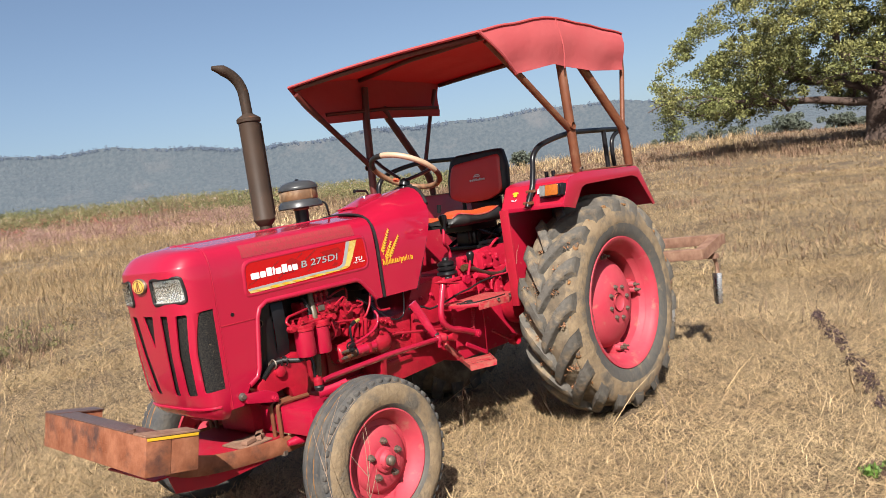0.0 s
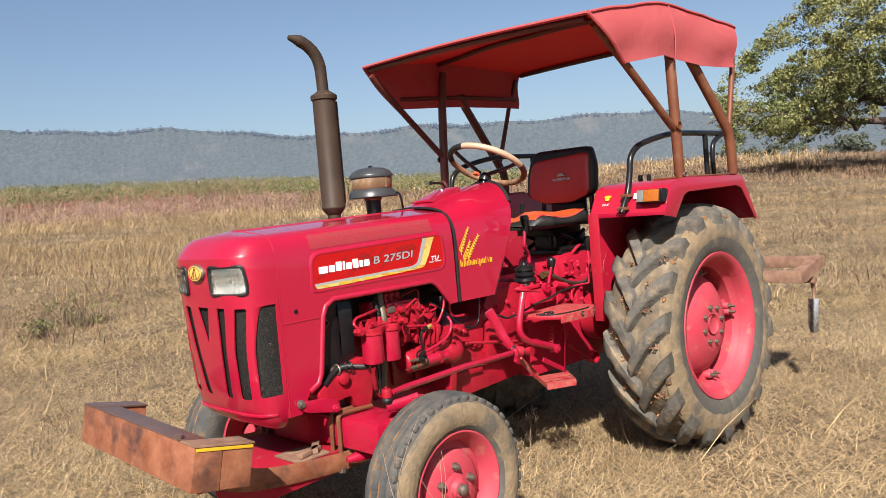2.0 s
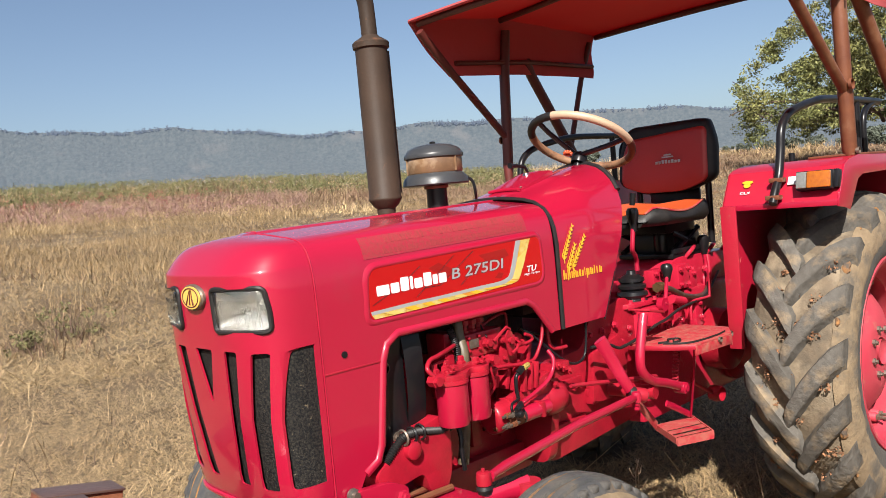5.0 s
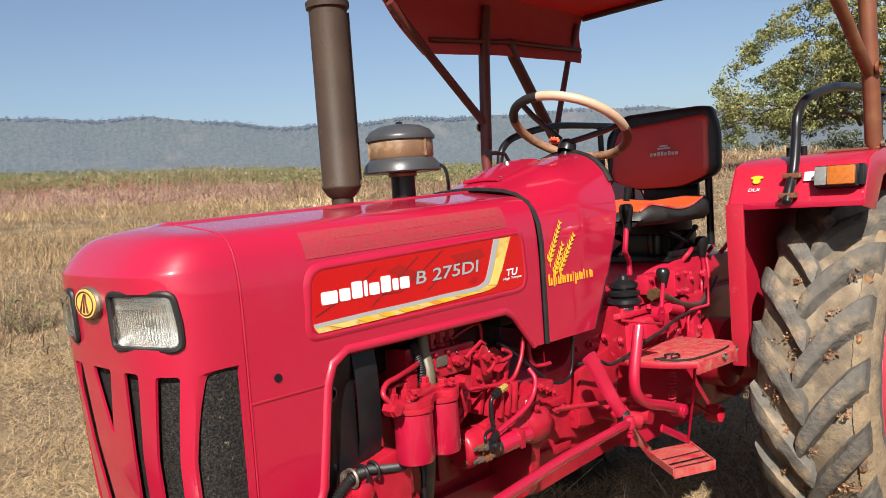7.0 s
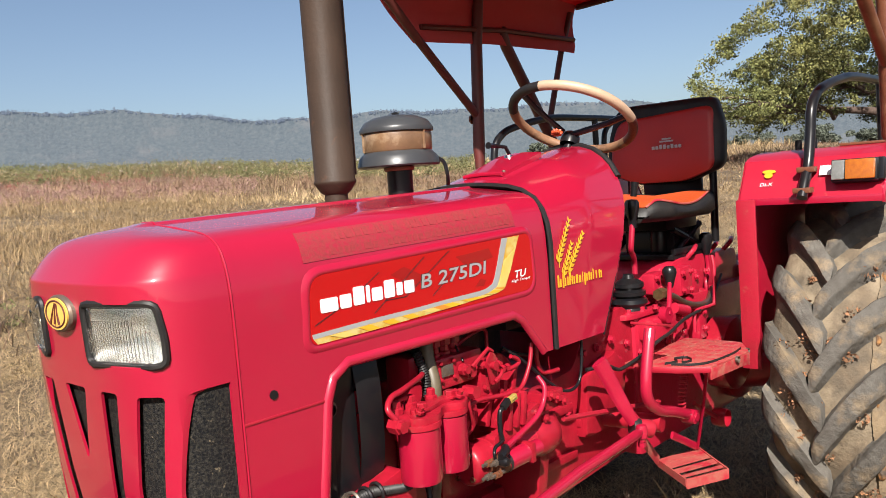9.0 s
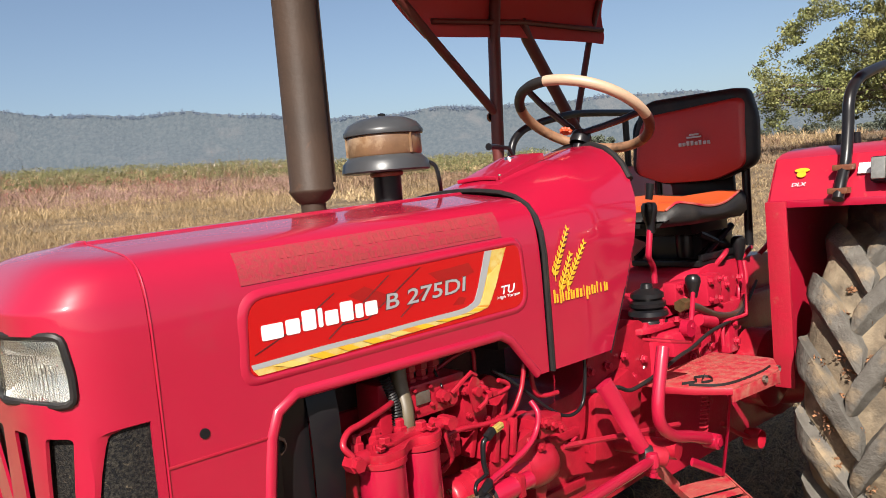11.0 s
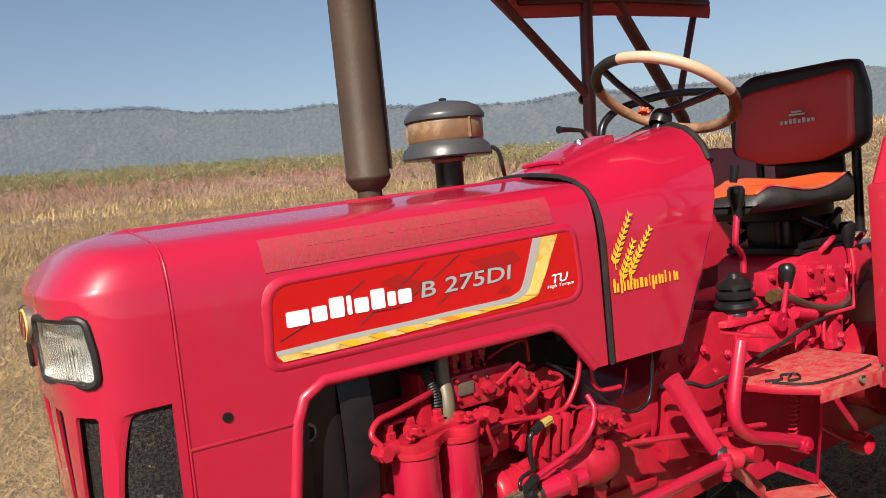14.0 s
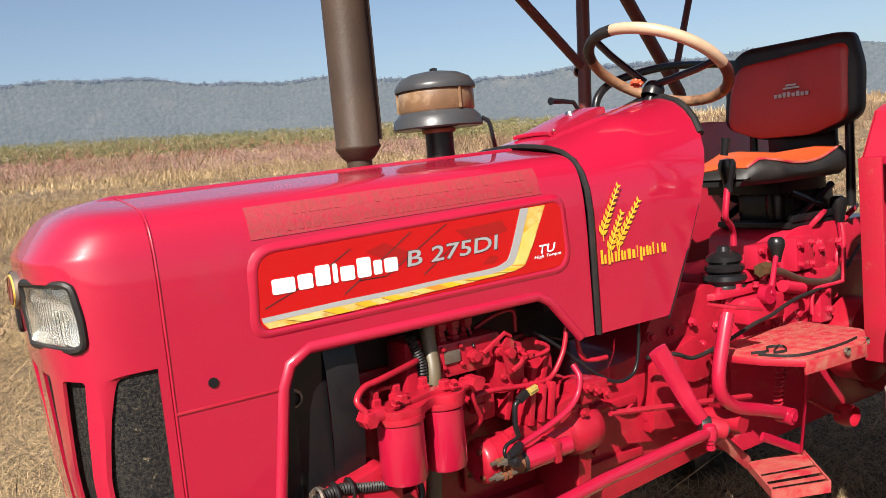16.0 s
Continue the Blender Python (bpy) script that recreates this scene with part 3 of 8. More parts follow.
for s in (-1, 1):
    cut(bonnet, [prism(bmesh.new(), BAY, "y", *sorted((s * 0.2, s * 0.4)))])
for f in bonnet.data.polygons:
    f.use_smooth = True
bonnet.data.set_sharp_from_angle(angle=radians(35))
LIP = [(-2.17, 0.715), (-2.128, 0.738), (-2.112, 0.775), (-2.082, 0.985), (-2.066, 1.024), (-2.028, 1.047), (-1.505, 1.051), (-1.472, 1.034), (-1.39, 0.94)]
for s in (-1, 1):
    part("bay_lip", tubed([(x, s * 0.2685, z) for x, z in LIP], 0.011, seg=10, flat=0.75), M_RED, bonnet)
    part("panel_seam", boxed(-2.2665, -2.08, s * 0.2675 - 0.0035, s * 0.2675 + 0.0035, 0.984, 0.9885, bevel=0.001), M_RED_DUSTY, bonnet)

part("seam_backing", thicken(loft(bmesh.new(), [arch(x, 0.0, inset=0.0022) for x in (-2.274, -2.2685, -2.2635)]), 0.003), M_RED_DUSTY, bonnet, "dusty red groove between bonnet and nose")
part("seam_lip", tubed(arch(-2.2668, 0.0, inset=0.0002), 0.0021, seg=8), M_RED, bonnet)

# nose with the slotted grille
NOSE_Z = [0.60, 0.615, 0.64, 0.68, 0.75, 0.90, 1.07, 1.20, 1.240, 1.2495, 1.2525, 1.256, 1.282, 1.298, 1.309, 1.316, 1.3212, 1.3255, 1.331, 1.3352, 1.3380, 1.3420, 1.343]
NOSE_D = [0.045, 0.072, 0.10, 0.117, 0.132, 0.150, 0.163, 0.170, 0.171, 0.1708, 0.1695, 0.1668, 0.1470, 0.1325, 0.1200, 0.1100, 0.1005, 0.0910, 0.0740, 0.0540, 0.0340, 0.0160, 0.0]
NOSE_W = [0.225, 0.245, 0.26, 0.267] + [float(np.interp(z, [a for a, _ in ARCH], [b for _, b in ARCH])) for z in NOSE_Z[4:-1]] + [0.01]
NOSE_N = 3.5


def nose_x(y, z, n=NOSE_N):
    d, w = float(np.interp(z, NOSE_Z, NOSE_D)), float(np.interp(z, NOSE_Z, NOSE_W))
    return -2.2705 - d * max(0.0, 1 - abs(y / w) ** n) ** (1 / n)


bm = bmesh.new()
levels = sorted(set([*NOSE_Z, 0.82, 0.99, 1.14, 1.246, 1.258, 1.261, 1.266]))
rows = []
for z in levels:
    d, w = float(np.interp(z, NOSE_Z, NOSE_D)), float(np.interp(z, NOSE_Z, NOSE_W))
    row = []
    for k in range(41):
        a = math.pi * k / 40
        c, s_ = math.cos(a), math.sin(a)
        row.append((-2.2705 - d * abs(s_) ** (2 / NOSE_N), -w * math.copysign(abs(c) ** (2 / NOSE_N), c), z))
    rows.append(row)
loft(bm, rows)
nose = part("nose_panel", thicken(bm, 0.005), M_RED, tractor, "glossy red nose panel with tapered grille slots")
SLOTS = [[(-0.042, 1.066), (0.042, 1.066), (0.004, 0.932), (-0.004, 0.932)]]
for s in (-1, 1):
    SLOTS += [[(s * 0.100, 1.066), (s * 0.150, 1.066), (s * 0.120, 0.90), (s * 0.097, 0.722), (s * 0.055, 0.722), (s * 0.082, 0.90)],
              [(s * 0.196, 1.063), (s * 0.240, 1.063), (s * 0.220, 0.90), (s * 0.206, 0.724), (s * 0.150, 0.722), (s * 0.165, 0.90)],
              [(s * 0.259, 1.064), (s * 0.278, 1.07), (s * 0.278, 0.735), (s * 0.236, 0.729), (s * 0.242, 0.90)]]
LAMPS = [[(s * 0.087, 1.217), (s * 0.242, 1.217), (s * 0.2480, 1.160), (s * 0.2480, 1.113), (s * 0.088, 1.114)] for s in (-1, 1)]
cut(nose, [prism(bmesh.new(), rounded(o, 0.009, 3), "x", -2.5, -2.285) for o in SLOTS + LAMPS])
for f in nose.data.polygons:
    f.use_smooth = True
nose.data.set_sharp_from_angle(angle=radians(35))
bm = bmesh.new()
rows = []
for z in np.linspace(0.70, 1.09, 14):
    row = [(nose_x(y, z) + 0.014, y * 0.985, z) for y in [-0.2665, -0.264, -0.26, *np.linspace(-0.25, 0.25, 21), 0.26, 0.264, 0.2665]]
    rows.append([(row[0][0] + 0.06, row[0][1] * 1.004, z)] + row + [(row[-1][0] + 0.06, row[-1][1] * 1.004, z)])
part("grille_mesh", thicken(loft(bm, rows), 0.003), M_MESH, nose, "dusty black wire mesh behind the grille slots")
part("chin_crease", tubed([(nose_x(y, 0.668) - 0.001, y, 0.662) for y in np.linspace(-0.262, 0.262, 31)], 0.006, seg=6), M_RED, nose)
part("latch_bolt", turned([(0, -0.022), (0.010, -0.022), (0.010, -0.010), (0.017, -0.008), (0.017, 0.0), (0, 0)], (-2.222, -0.272, 0.680), Matrix(((1, 0, 0), (0, 0, 1), (0, -1, 0))), 10), M_STEEL, nose)
part("bonnet_hole", turned([(0, -0.002), (0.0085, -0.002), (0.0085, 0.003), (0, 0.003)], (-2.202, -0.2695, 1.025), "y", 14), M_BLACK, bonnet)

# head lamps
for s, outline in zip((-1, 1), LAMPS):
    ring = rounded(outline, 0.014, 3)
    bm = tubed([(nose_x(y, z) - 0.002, y, z) for y, z in ring], 0.0065, seg=8, closed=True)
    lamp = part("headlamp", bm, M_RUBBER, tractor, "head lamp with black rubber surround and ribbed glass")
    cy, cz = sum(p[0] for p in ring) / len(ring), sum(p[1] for p in ring) / len(ring)
    bm = bmesh.new()
    rows = [[(nose_x(cy + (y - cy) * k, cz + (z - cz) * k) + dx, cy + (y - cy) * k, cz + (z - cz) * k) for y, z in ring] for k, dx in ((1.0, 0.004), (0.9, -0.004), (0.6, -0.006), (0.3, -0.0065), (0.02, -0.0065))]
    bm = loft(bm, rows, closed=True)
    lens = part("lens", thicken(bm, 0.003), M_GLASS, lamp, "ribbed clear glass")
    lens.visible_shadow = False
    bm = bmesh.new()
    rows = [[(nose_x(cy + (y - cy) * k, cz) + dx, cy + (y - cy) * k, cz + (z - cz) * k) for y, z in ring] for k, dx in ((0.98, 0.006), (0.9, 0.014), (0.75, 0.024), (0.5, 0.034), (0.25, 0.040), (0.02, 0.042))]
    part("reflector", loft(bm, rows, closed=True), M_REFLECTOR, lamp, "silver reflector bowl")
    bulb = part("bulb", turned([(0, -0.004), (0.008, -0.002), (0.010, 0.004), (0.007, 0.012), (0, 0.014)], (nose_x(cy, cz) + 0.012, cy, cz), "x", 12), M_CLEAR, lamp)
    for k in range(24):
        y = s * (0.096 + 0.0060 * k)
        zz = (1.124 if k > 1 else 1.135, 1.190 if 2 < k < 20 else 1.176)
        part("lens_rib", tubed([(nose_x(y, z) - 0.0040, y, z) for z in np.linspace(*zz, 4)], 0.0019, seg=5), M_GLASS, lens).visible_shadow = False

# oval badge on the nose, left plain
bm = turned([(0, -0.010), (0.93, -0.010), (1.0, -0.006), (1.0, 0.004), (0, 0.004)], (0, 0, 0), "x", 32)
bmesh.ops.transform(bm, matrix=Matrix.Translation((-2.4405, 0, 1.197)) @ Matrix.Diagonal((1, 0.057, 0.033, 1)), verts=bm.verts)
badge = part("badge", bm, M_STEEL, tractor, "oval badge with steel rim and yellow face")
bm = turned([(0, -0.0125), (0.86, -0.0125), (0.86, 0.0), (0, 0)], (0, 0, 0), "x", 32)
bmesh.ops.transform(bm, matrix=Matrix.Translation((-2.4405, 0, 1.197)) @ Matrix.Diagonal((1, 0.057, 0.033, 1)), verts=bm.verts)
part("badge_face", bm, mat("pale_yellow_badge", (0.620, 0.390, 0.090), 0.35, second=(0.560, 0.330, 0.070), scale=20.0), badge)
part("badge_line", tubed([(-2.4535, 0.040 * math.cos(a), 1.197 + 0.0235 * math.sin(a)) for a in np.linspace(0, 2 * math.pi, 28, endpoint=False)], 0.0016, seg=5, closed=True), M_RED_BROWN, badge)
for a in (-1, 0, 1):
    part("badge_bar", tubed([(-2.4535, -0.004 + 0.004 * a, 1.216), (-2.4535, 0.002 + 0.010 * a, 1.198), (-2.4535, 0.004 + 0.018 * a, 1.179)], [0.0010, 0.0018, 0.0028], seg=5), M_RED_BROWN, badge)

# cowl over the fuel tank
CF = [(-SIDE - 0.002, 0.937), (-0.271, 1.10), (-0.271, 1.21), (-0.265, 1.262), (-0.252, 1.297), (-0.230, 1.325), (-0.195, 1.346), (-0.15, 1.358), (-0.10, 1.364), (-0.05, 1.368), (0, 1.369)]
CM = [(-0.272, 0.938), (-0.273, 1.10), (-0.272, 1.215), (-0.262, 1.285), (-0.246, 1.325), (-0.222, 1.358), (-0.188, 1.39), (-0.15, 1.415), (-0.105, 1.428), (-0.055, 1.434), (0, 1.436)]
CR = [(-0.270, 0.938), (-0.270, 1.09), (-0.264, 1.20), (-0.250, 1.275), (-0.232, 1.322), (-0.206, 1.363), (-0.172, 1.402), (-0.135, 1.432), (-0.095, 1.455), (-0.048, 1.470), (0, 1.475)]


def whole(section, xs):
    left = [(x, y, z) for (y, z), x in zip(section, xs)]
    return left + [(x, -y, z) for x, y, z in left[-2::-1]]


def cowl_at(k):
    """The cowl's section from its front (0) to its slanted rear edge (1)."""
    a, b, t = (CF, CM, k * 2) if k < 0.5 else (CM, CR, k * 2 - 1)
    sec = [(p[0] + (q[0] - p[0]) * t, p[1] + (q[1] - p[1]) * t) for p, q in zip(a, b)]
    return whole(sec, [-1.338 + k * ((-1.098 + (z - 0.938) * 0.52) + 1.338) for _, z in sec])


cowl = part("cowl", thicken(loft(bmesh.new(), [cowl_at(k) for k in np.linspace(0, 1, 17)]), 0.005), M_RED, tractor, "rounded red fuel-tank cowl")
part("edge_strip", tubed(cowl_at(0.0), 0.0095, seg=8, flat=0.8), M_RUBBER, cowl, "black rubber strip along the seam")
part("rear_edge_strip", tubed(cowl_at(1.0)[5:-5], 0.011, seg=8), M_RUBBER, cowl, "black rubber rear edging")
bm = bmesh.new()
dash = [Vector(p) + Vector((-0.012, 0, -0.006)) for p in cowl_at(1.0)]
mid = Vector((-0.93, 0, 1.2))
vs = [bm.verts.new(p) for p in dash]
c0 = bm.verts.new(mid)
for a, b in zip(vs, vs[1:]):
    bm.faces.new((a, b, c0))
part("dashboard", thicken(bm, 0.006), M_BLACK, cowl, "black instrument panel behind the cowl")
def cowl_point(k, i, out):
    """A point on the cowl, out from its surface; i runs from the left foot (0) over the ridge (10) to the right foot (20)."""
    sec = [Vector(p) for p in cowl_at(k)]
    j = min(int(i), 19)
    p = sec[j].lerp(sec[j + 1], i - j)
    along = (sec[j + 1] - sec[j]).normalized()
    return p + Vector((0, -along.z, along.y)) * out


rows = [[cowl_point(k, i, 0.008 + 0.012 * (k - 0.18) / 0.34) for i in np.linspace(8.62, 11.38, 11)] for k in np.linspace(0.18, 0.52, 10)]
part("filler_flap", thicken(loft(bmesh.new(), rows), 0.016), M_RED, cowl, "raised red flap with a key lock", smooth=50)
part("flap_grip", tubed([cowl_point(0.172 - 0.012 * abs(i - 10) ** 3 / 2.6, i, 0.007) for i in np.linspace(8.62, 11.38, 11)], 0.0055, seg=8, flat=0.7), M_RED, cowl)
lock_at = cowl_point(0.46, 10.35, 0.017)
part("key_lock", turned([(0, 0.006), (0.006, 0.006), (0.009, 0.004), (0.0125, 0.005), (0.014, 0.0), (0.014, -0.006), (0, -0.006)], lock_at, "z", 18), M_BRIGHT, cowl)
part("flap_rivet", turned([(0, 0.004), (0.004, 0.003), (0.005, 0.0), (0, 0)], cowl_point(0.20, 8.8, 0.009), "z", 10), M_STEEL, cowl)
part("shut_off_lever", tubed([(-1.0, 0.10, 1.455), (-1.02, 0.10, 1.482), (-1.05, 0.11, 1.487), (-1.09, 0.105, 1.488), (-1.10, 0.103, 1.488)], [0.006, 0.006, 0.007, 0.008, 0.011], seg=8), M_BLACK, cowl, "black stop lever")

# exhaust
ex = Vector((-1.667, 0.14, 0))
muffler = part("muffler", turned([(0.03, 1.335), (0.03, 1.372), (0.04, 1.380), (0.0517, 1.398), (0.05452, 1.402), (0.05452, 1.406), (0.05217, 1.41), (0.05217, 1.885), (0.05875, 1.889), (0.05969, 1.905), (0.05452, 1.911), (0.03, 1.926), (0.027, 1.93)], ex, "z", 28), M_MUFFLER, tractor, "upright heat-browned exhaust muffler")
pipe = [(-1.668, 0.14, 1.925), (-1.670, 0.14, 1.99), (-1.674, 0.14, 2.04), (-1.690, 0.142, 2.085), (-1.722, 0.147, 2.122), (-1.765, 0.152, 2.146), (-1.815, 0.158, 2.158)]
bm = tubed(pipe, [0.026, 0.026, 0.0265, 0.0265, 0.0265, 0.026, 0.010], smooth=4, seg=14)
part("tail_pipe", bm, M_MUFFLER, muffler, "bent tail pipe with a slanted mouth")
part("muffler_shield", tubed([(-1.6155, 0.12, 1.42), (-1.6155, 0.12, 1.88)], 0.006, seg=6), M_MUFFLER, muffler)
muffler.location = (-0.008, 0.008, 0)

# air cleaner
ac = Vector((-1.440, 0.15, 0))
cleaner = part("air_cleaner", turned([(0.036, 1.33), (0.036, 1.432), (0.05, 1.438)], ac, "z", 20), M_BLACK, tractor, "grey mushroom air pre-cleaner with a dusty bowl")
part("clamp", turned([(0.041, 1.425), (0.043, 1.428), (0.043, 1.437), (0.041, 1.440)], ac, "z", 20), M_RUST, cleaner)
part("skirt", turned([(0.05, 1.440), (0.1118, 1.436), (0.1152, 1.440), (0.1101, 1.462), (0.09632, 1.476), (0.09288, 1.478)], ac, "z", 32), M_GREY, cleaner, "grey flared skirt")
part("bowl", turned([(0.09288, 1.477), (0.09632, 1.482), (0.09718, 1.525), (0.0946, 1.531)], ac, "z", 32), M_BOWL, cleaner, "dusty amber plastic bowl")
part("dome", turned([(0.0946, 1.530), (0.1023, 1.531), (0.1032, 1.540), (0.09976, 1.546), (0.08944, 1.560), (0.0645, 1.572), (0.03, 1.578), (0, 1.579)], ac, "z", 32), M_GREY, cleaner, "grey domed cap")
part("wing_nut", turned([(0.010, 1.576), (0.010, 1.586), (0, 1.589)], ac, "z", 8), M_BLACK, cleaner)
for k in range(3):
    a = 0.6 + k * 2.09
    part("bowl_post", tubed([ac + Vector((0.0975 * math.cos(a), 0.0975 * math.sin(a), 1.48)), ac + Vector((0.0975 * math.cos(a), 0.0975 * math.sin(a), 1.53))], 0.004, seg=6), M_BOWL, cleaner)
part("hose", tubed([ac + Vector((0.090, -0.065, 1.455)), ac + Vector((0.105, -0.075, 1.44)), ac + Vector((0.110, -0.08, 1.40)), ac + Vector((0.14, -0.05, 1.362))], 0.0055, smooth=5, seg=8), M_BLACK, cleaner)


# ---- wheels ----
def uneven(bm, amount, size):
    """Works low lumps and hollows into a moulded or caked surface."""
    for v in bm.verts:
        v.co += amount * (noise.noise_vector(v.co * size) + 0.5 * noise.noise_vector(v.co * size * 2.7))
    return bm


def wheel_part(name, profile, c, side, material, parent, label="", seg=64, lumps=0.0):
    """Profile of (radius, distance outward from the wheel's middle plane)."""
    bm = turned([(r, h * side) for r, h in profile], c, Matrix(((1, 0, 0), (0, 0, 1), (0, -1, 0))), seg)
    if lumps:
        uneven(bm, lumps, 22.0)
    return part(name, bm, material, parent, label)


def rear_wheel(side):
    """Wide field tyre with slanted lugs on a dished red rim. side: -1 left, 1 right."""
    c = Vector((0, side * 0.665, 0.637))
    tyre = wheel_part("rear_tyre", [(0.372, 0.150), (0.395, 0.163), (0.43, 0.172), (0.47, 0.176), (0.51, 0.172), (0.545, 0.160), (0.566, 0.145), (0.585, 0.10), (0.594, 0.05), (0.596, 0),
                                    (0.594, -0.05), (0.585, -0.10), (0.566, -0.145), (0.545, -0.160), (0.50, -0.174), (0.43, -0.172), (0.372, -0.150), (0.36, -0.10), (0.36, 0.10), (0.372, 0.150)],
                      c, side, M_TYRE, tractor, "large dusty rear tyre with deep slanted lugs, clay on its sidewall", seg=160, lumps=0.0022)
    wheel_part("clay_ring", [(0.450, 0.1765), (0.458, 0.1795), (0.475, 0.1815), (0.495, 0.1800), (0.51, 0.1775), (0.53, 0.1710), (0.545, 0.1650), (0.558, 0.1565), (0.570, 0.1480), (0.576, 0.1370)], c, side, M_SIDEWALL, tyre, "band of dried clay", seg=200, lumps=0.0040)
    wheel_part("bare_ring", [(0.374, 0.152), (0.395, 0.166), (0.43, 0.1765), (0.456, 0.1785)], c, side, M_SIDEWALL_DARK, tyre, seg=160, lumps=0.0022)
    # one lug, then its repeats, alternating sides
    made = {}
    count = 18
    for hand in (1, -1):
        bm = bmesh.new()
        secs = []
        for k in range(19):
            t = k / 18
            h = hand * (0.172 - 0.190 * t)
            ang = -0.19 + 0.405 * t - 0.025 * math.sin(math.pi * t)
            base = float(np.interp(abs(h), [0, 0.05, 0.10, 0.145, 0.172], [0.596, 0.594, 0.585, 0.566, 0.525])) - 0.010
            top = float(np.interp(abs(h), [0, 0.05, 0.10, 0.145, 0.172], [0.637, 0.635, 0.628, 0.613, 0.592]))
            nose = math.sqrt(max(0.0, 1 - max(0.0, (t - 0.86) / 0.16) ** 2))
            top -= 0.010 * (1 - nose) + 0.006 * max(0.0, 0.12 - t) / 0.12
            w = 0.0665 * (0.72 + 0.28 * nose) * (1 + 0.10 * (1 - t))
            sec = []
            for up, wide in ((0.0, -1.75), (0.16, -1.42), (0.55, -1.16), (0.88, -1.02), (0.98, -0.90), (1.0, -0.45), (1.0, 0.45), (0.98, 0.90), (0.88, 1.02), (0.55, 1.16), (0.16, 1.42), (0.0, 1.75)):
                r = base + (top - base) * up
                sec.append((r * math.cos(ang + w * wide), h, r * math.sin(ang + w * wide)))
            secs.append(sec)
        loft(bm, secs, closed=True, caps=True)
        uneven(bm, 0.0028, 26.0)
        first = None
        for k in range(count):
            a = 2 * math.pi * (k + (0.5 if hand < 0 else 0)) / count
            m = Matrix.Translation(c) @ Matrix.Rotation(a + 0.008 * math.sin(k * 5.3), 4, "Y") @ Matrix.Diagonal((1 + 0.003 * math.sin(k * 3.7), side, 1 + 0.003 * math.sin(k * 3.7), 1))
            if first is None:
                first = part("tread_lug", bm, M_LUG, tyre, smooth=50)
                first.matrix_basis = m
            else:
                shared("tread_lug", first, m, tyre)
    clod = None
    for k in range(count):
        a = 2 * math.pi * (k + 0.12 + 0.05 * math.sin(k * 2.3)) / count
        m = Matrix.Translation(c) @ Matrix.Rotation(a, 4, "Y") @ Matrix.Diagonal((1, side, 1, 1)) @ Matrix.Translation((0.566, 0.147, 0)) @ Matrix.Rotation(k * 1.9, 4, "Z") @ Matrix.Scale(0.8 + 0.35 * math.sin(k * 4.1), 4)
        if clod is None:
            bm = bmesh.new()
            bmesh.ops.create_icosphere(bm, subdivisions=2, radius=0.017, matrix=Matrix.Diagonal((0.8, 0.6, 1.35, 1)))
            clod = part("mud_clod", uneven(bm, 0.007, 70.0), M_MUD, tyre, "clod of rust-brown mud", smooth=20)
            clod.matrix_basis = m
        else:
            shared("mud_clod", clod, m, tyre)
    rim = wheel_part("rear_rim", [(0.362, 0.160), (0.378, 0.163), (0.381, 0.155), (0.374, 0.147), (0.356, 0.143), (0.350, 0.136), (0.347, 0.118), (0.344, 0.112), (0.334, 0.108), (0.330, 0.098), (0.326, 0.072), (0.318, 0.064), (0.316, -0.05), (0.345, -0.10), (0.36, -0.15), (0.352, -0.15), (0.305, -0.05), (0.306, 0.068), (0.332, 0.10), (0.336, 0.13), (0.35, 0.148), (0.362, 0.160)],
                     c, side, M_RED_WHEEL, tractor, "faded red rear rim with a dished disc", seg=112)
    wheel_part("disc", [(0, 0.098), (0.052, 0.098), (0.056, 0.110), (0.10, 0.110), (0.132, 0.106), (0.150, 0.098), (0.20, 0.078), (0.245, 0.045), (0.262, 0.016), (0.266, -0.006), (0.25, -0.008), (0.14, 0.08), (0, 0.085)], c, side, M_RED_WHEEL, rim)
    wheel_part("hub", [(0, 0.105), (0.030, 0.105), (0.046, 0.112), (0.05, 0.118), (0.046, 0.10), (0, 0.098)], c, side, M_RED_WHEEL, rim, seg=28)
    nut = None
    for k in range(8):
        a = 2 * math.pi * (k + 0.3) / 8
        m = Matrix.Translation(c + Vector((0.094 * math.cos(a), side * 0.108, 0.094 * math.sin(a)))) @ Matrix.Rotation(side * -math.pi / 2, 4, "X")
        if nut is None:
            nut = part("wheel_nut", turned([(0.014, 0), (0.014, 0.010), (0.008, 0.012), (0.008, 0.019), (0, 0.020)], (0, 0, 0), "z", 6), M_STEEL, rim, smooth=20)
            nut.matrix_basis = m
        else:
            shared("wheel_nut", nut, m, rim)
    clamp = bolt = None
    for k in range(8):
        a = 2 * math.pi * (k // 2 + 0.06 + 0.075 * (k % 2)) / 4
        m = Matrix.Translation(c) @ Matrix.Rotation(-a, 4, "Y") @ Matrix.Diagonal((1, side, 1, 1))
        if clamp is None:
            bm = boxed(0.235, 0.318, -0.02, 0.040, -0.024, 0.024, bevel=0.008)
            lathe(bm, [(0.019, 0.0), (0.019, 0.066), (0.016, 0.070), (0, 0.070)], (0.276, 0, 0), Matrix(((1, 0, 0), (0, 0, 1), (0, -1, 0))), 16)
            clamp = part("rim_clamp", bm, M_RED_WHEEL, rim)
            clamp.matrix_basis = m
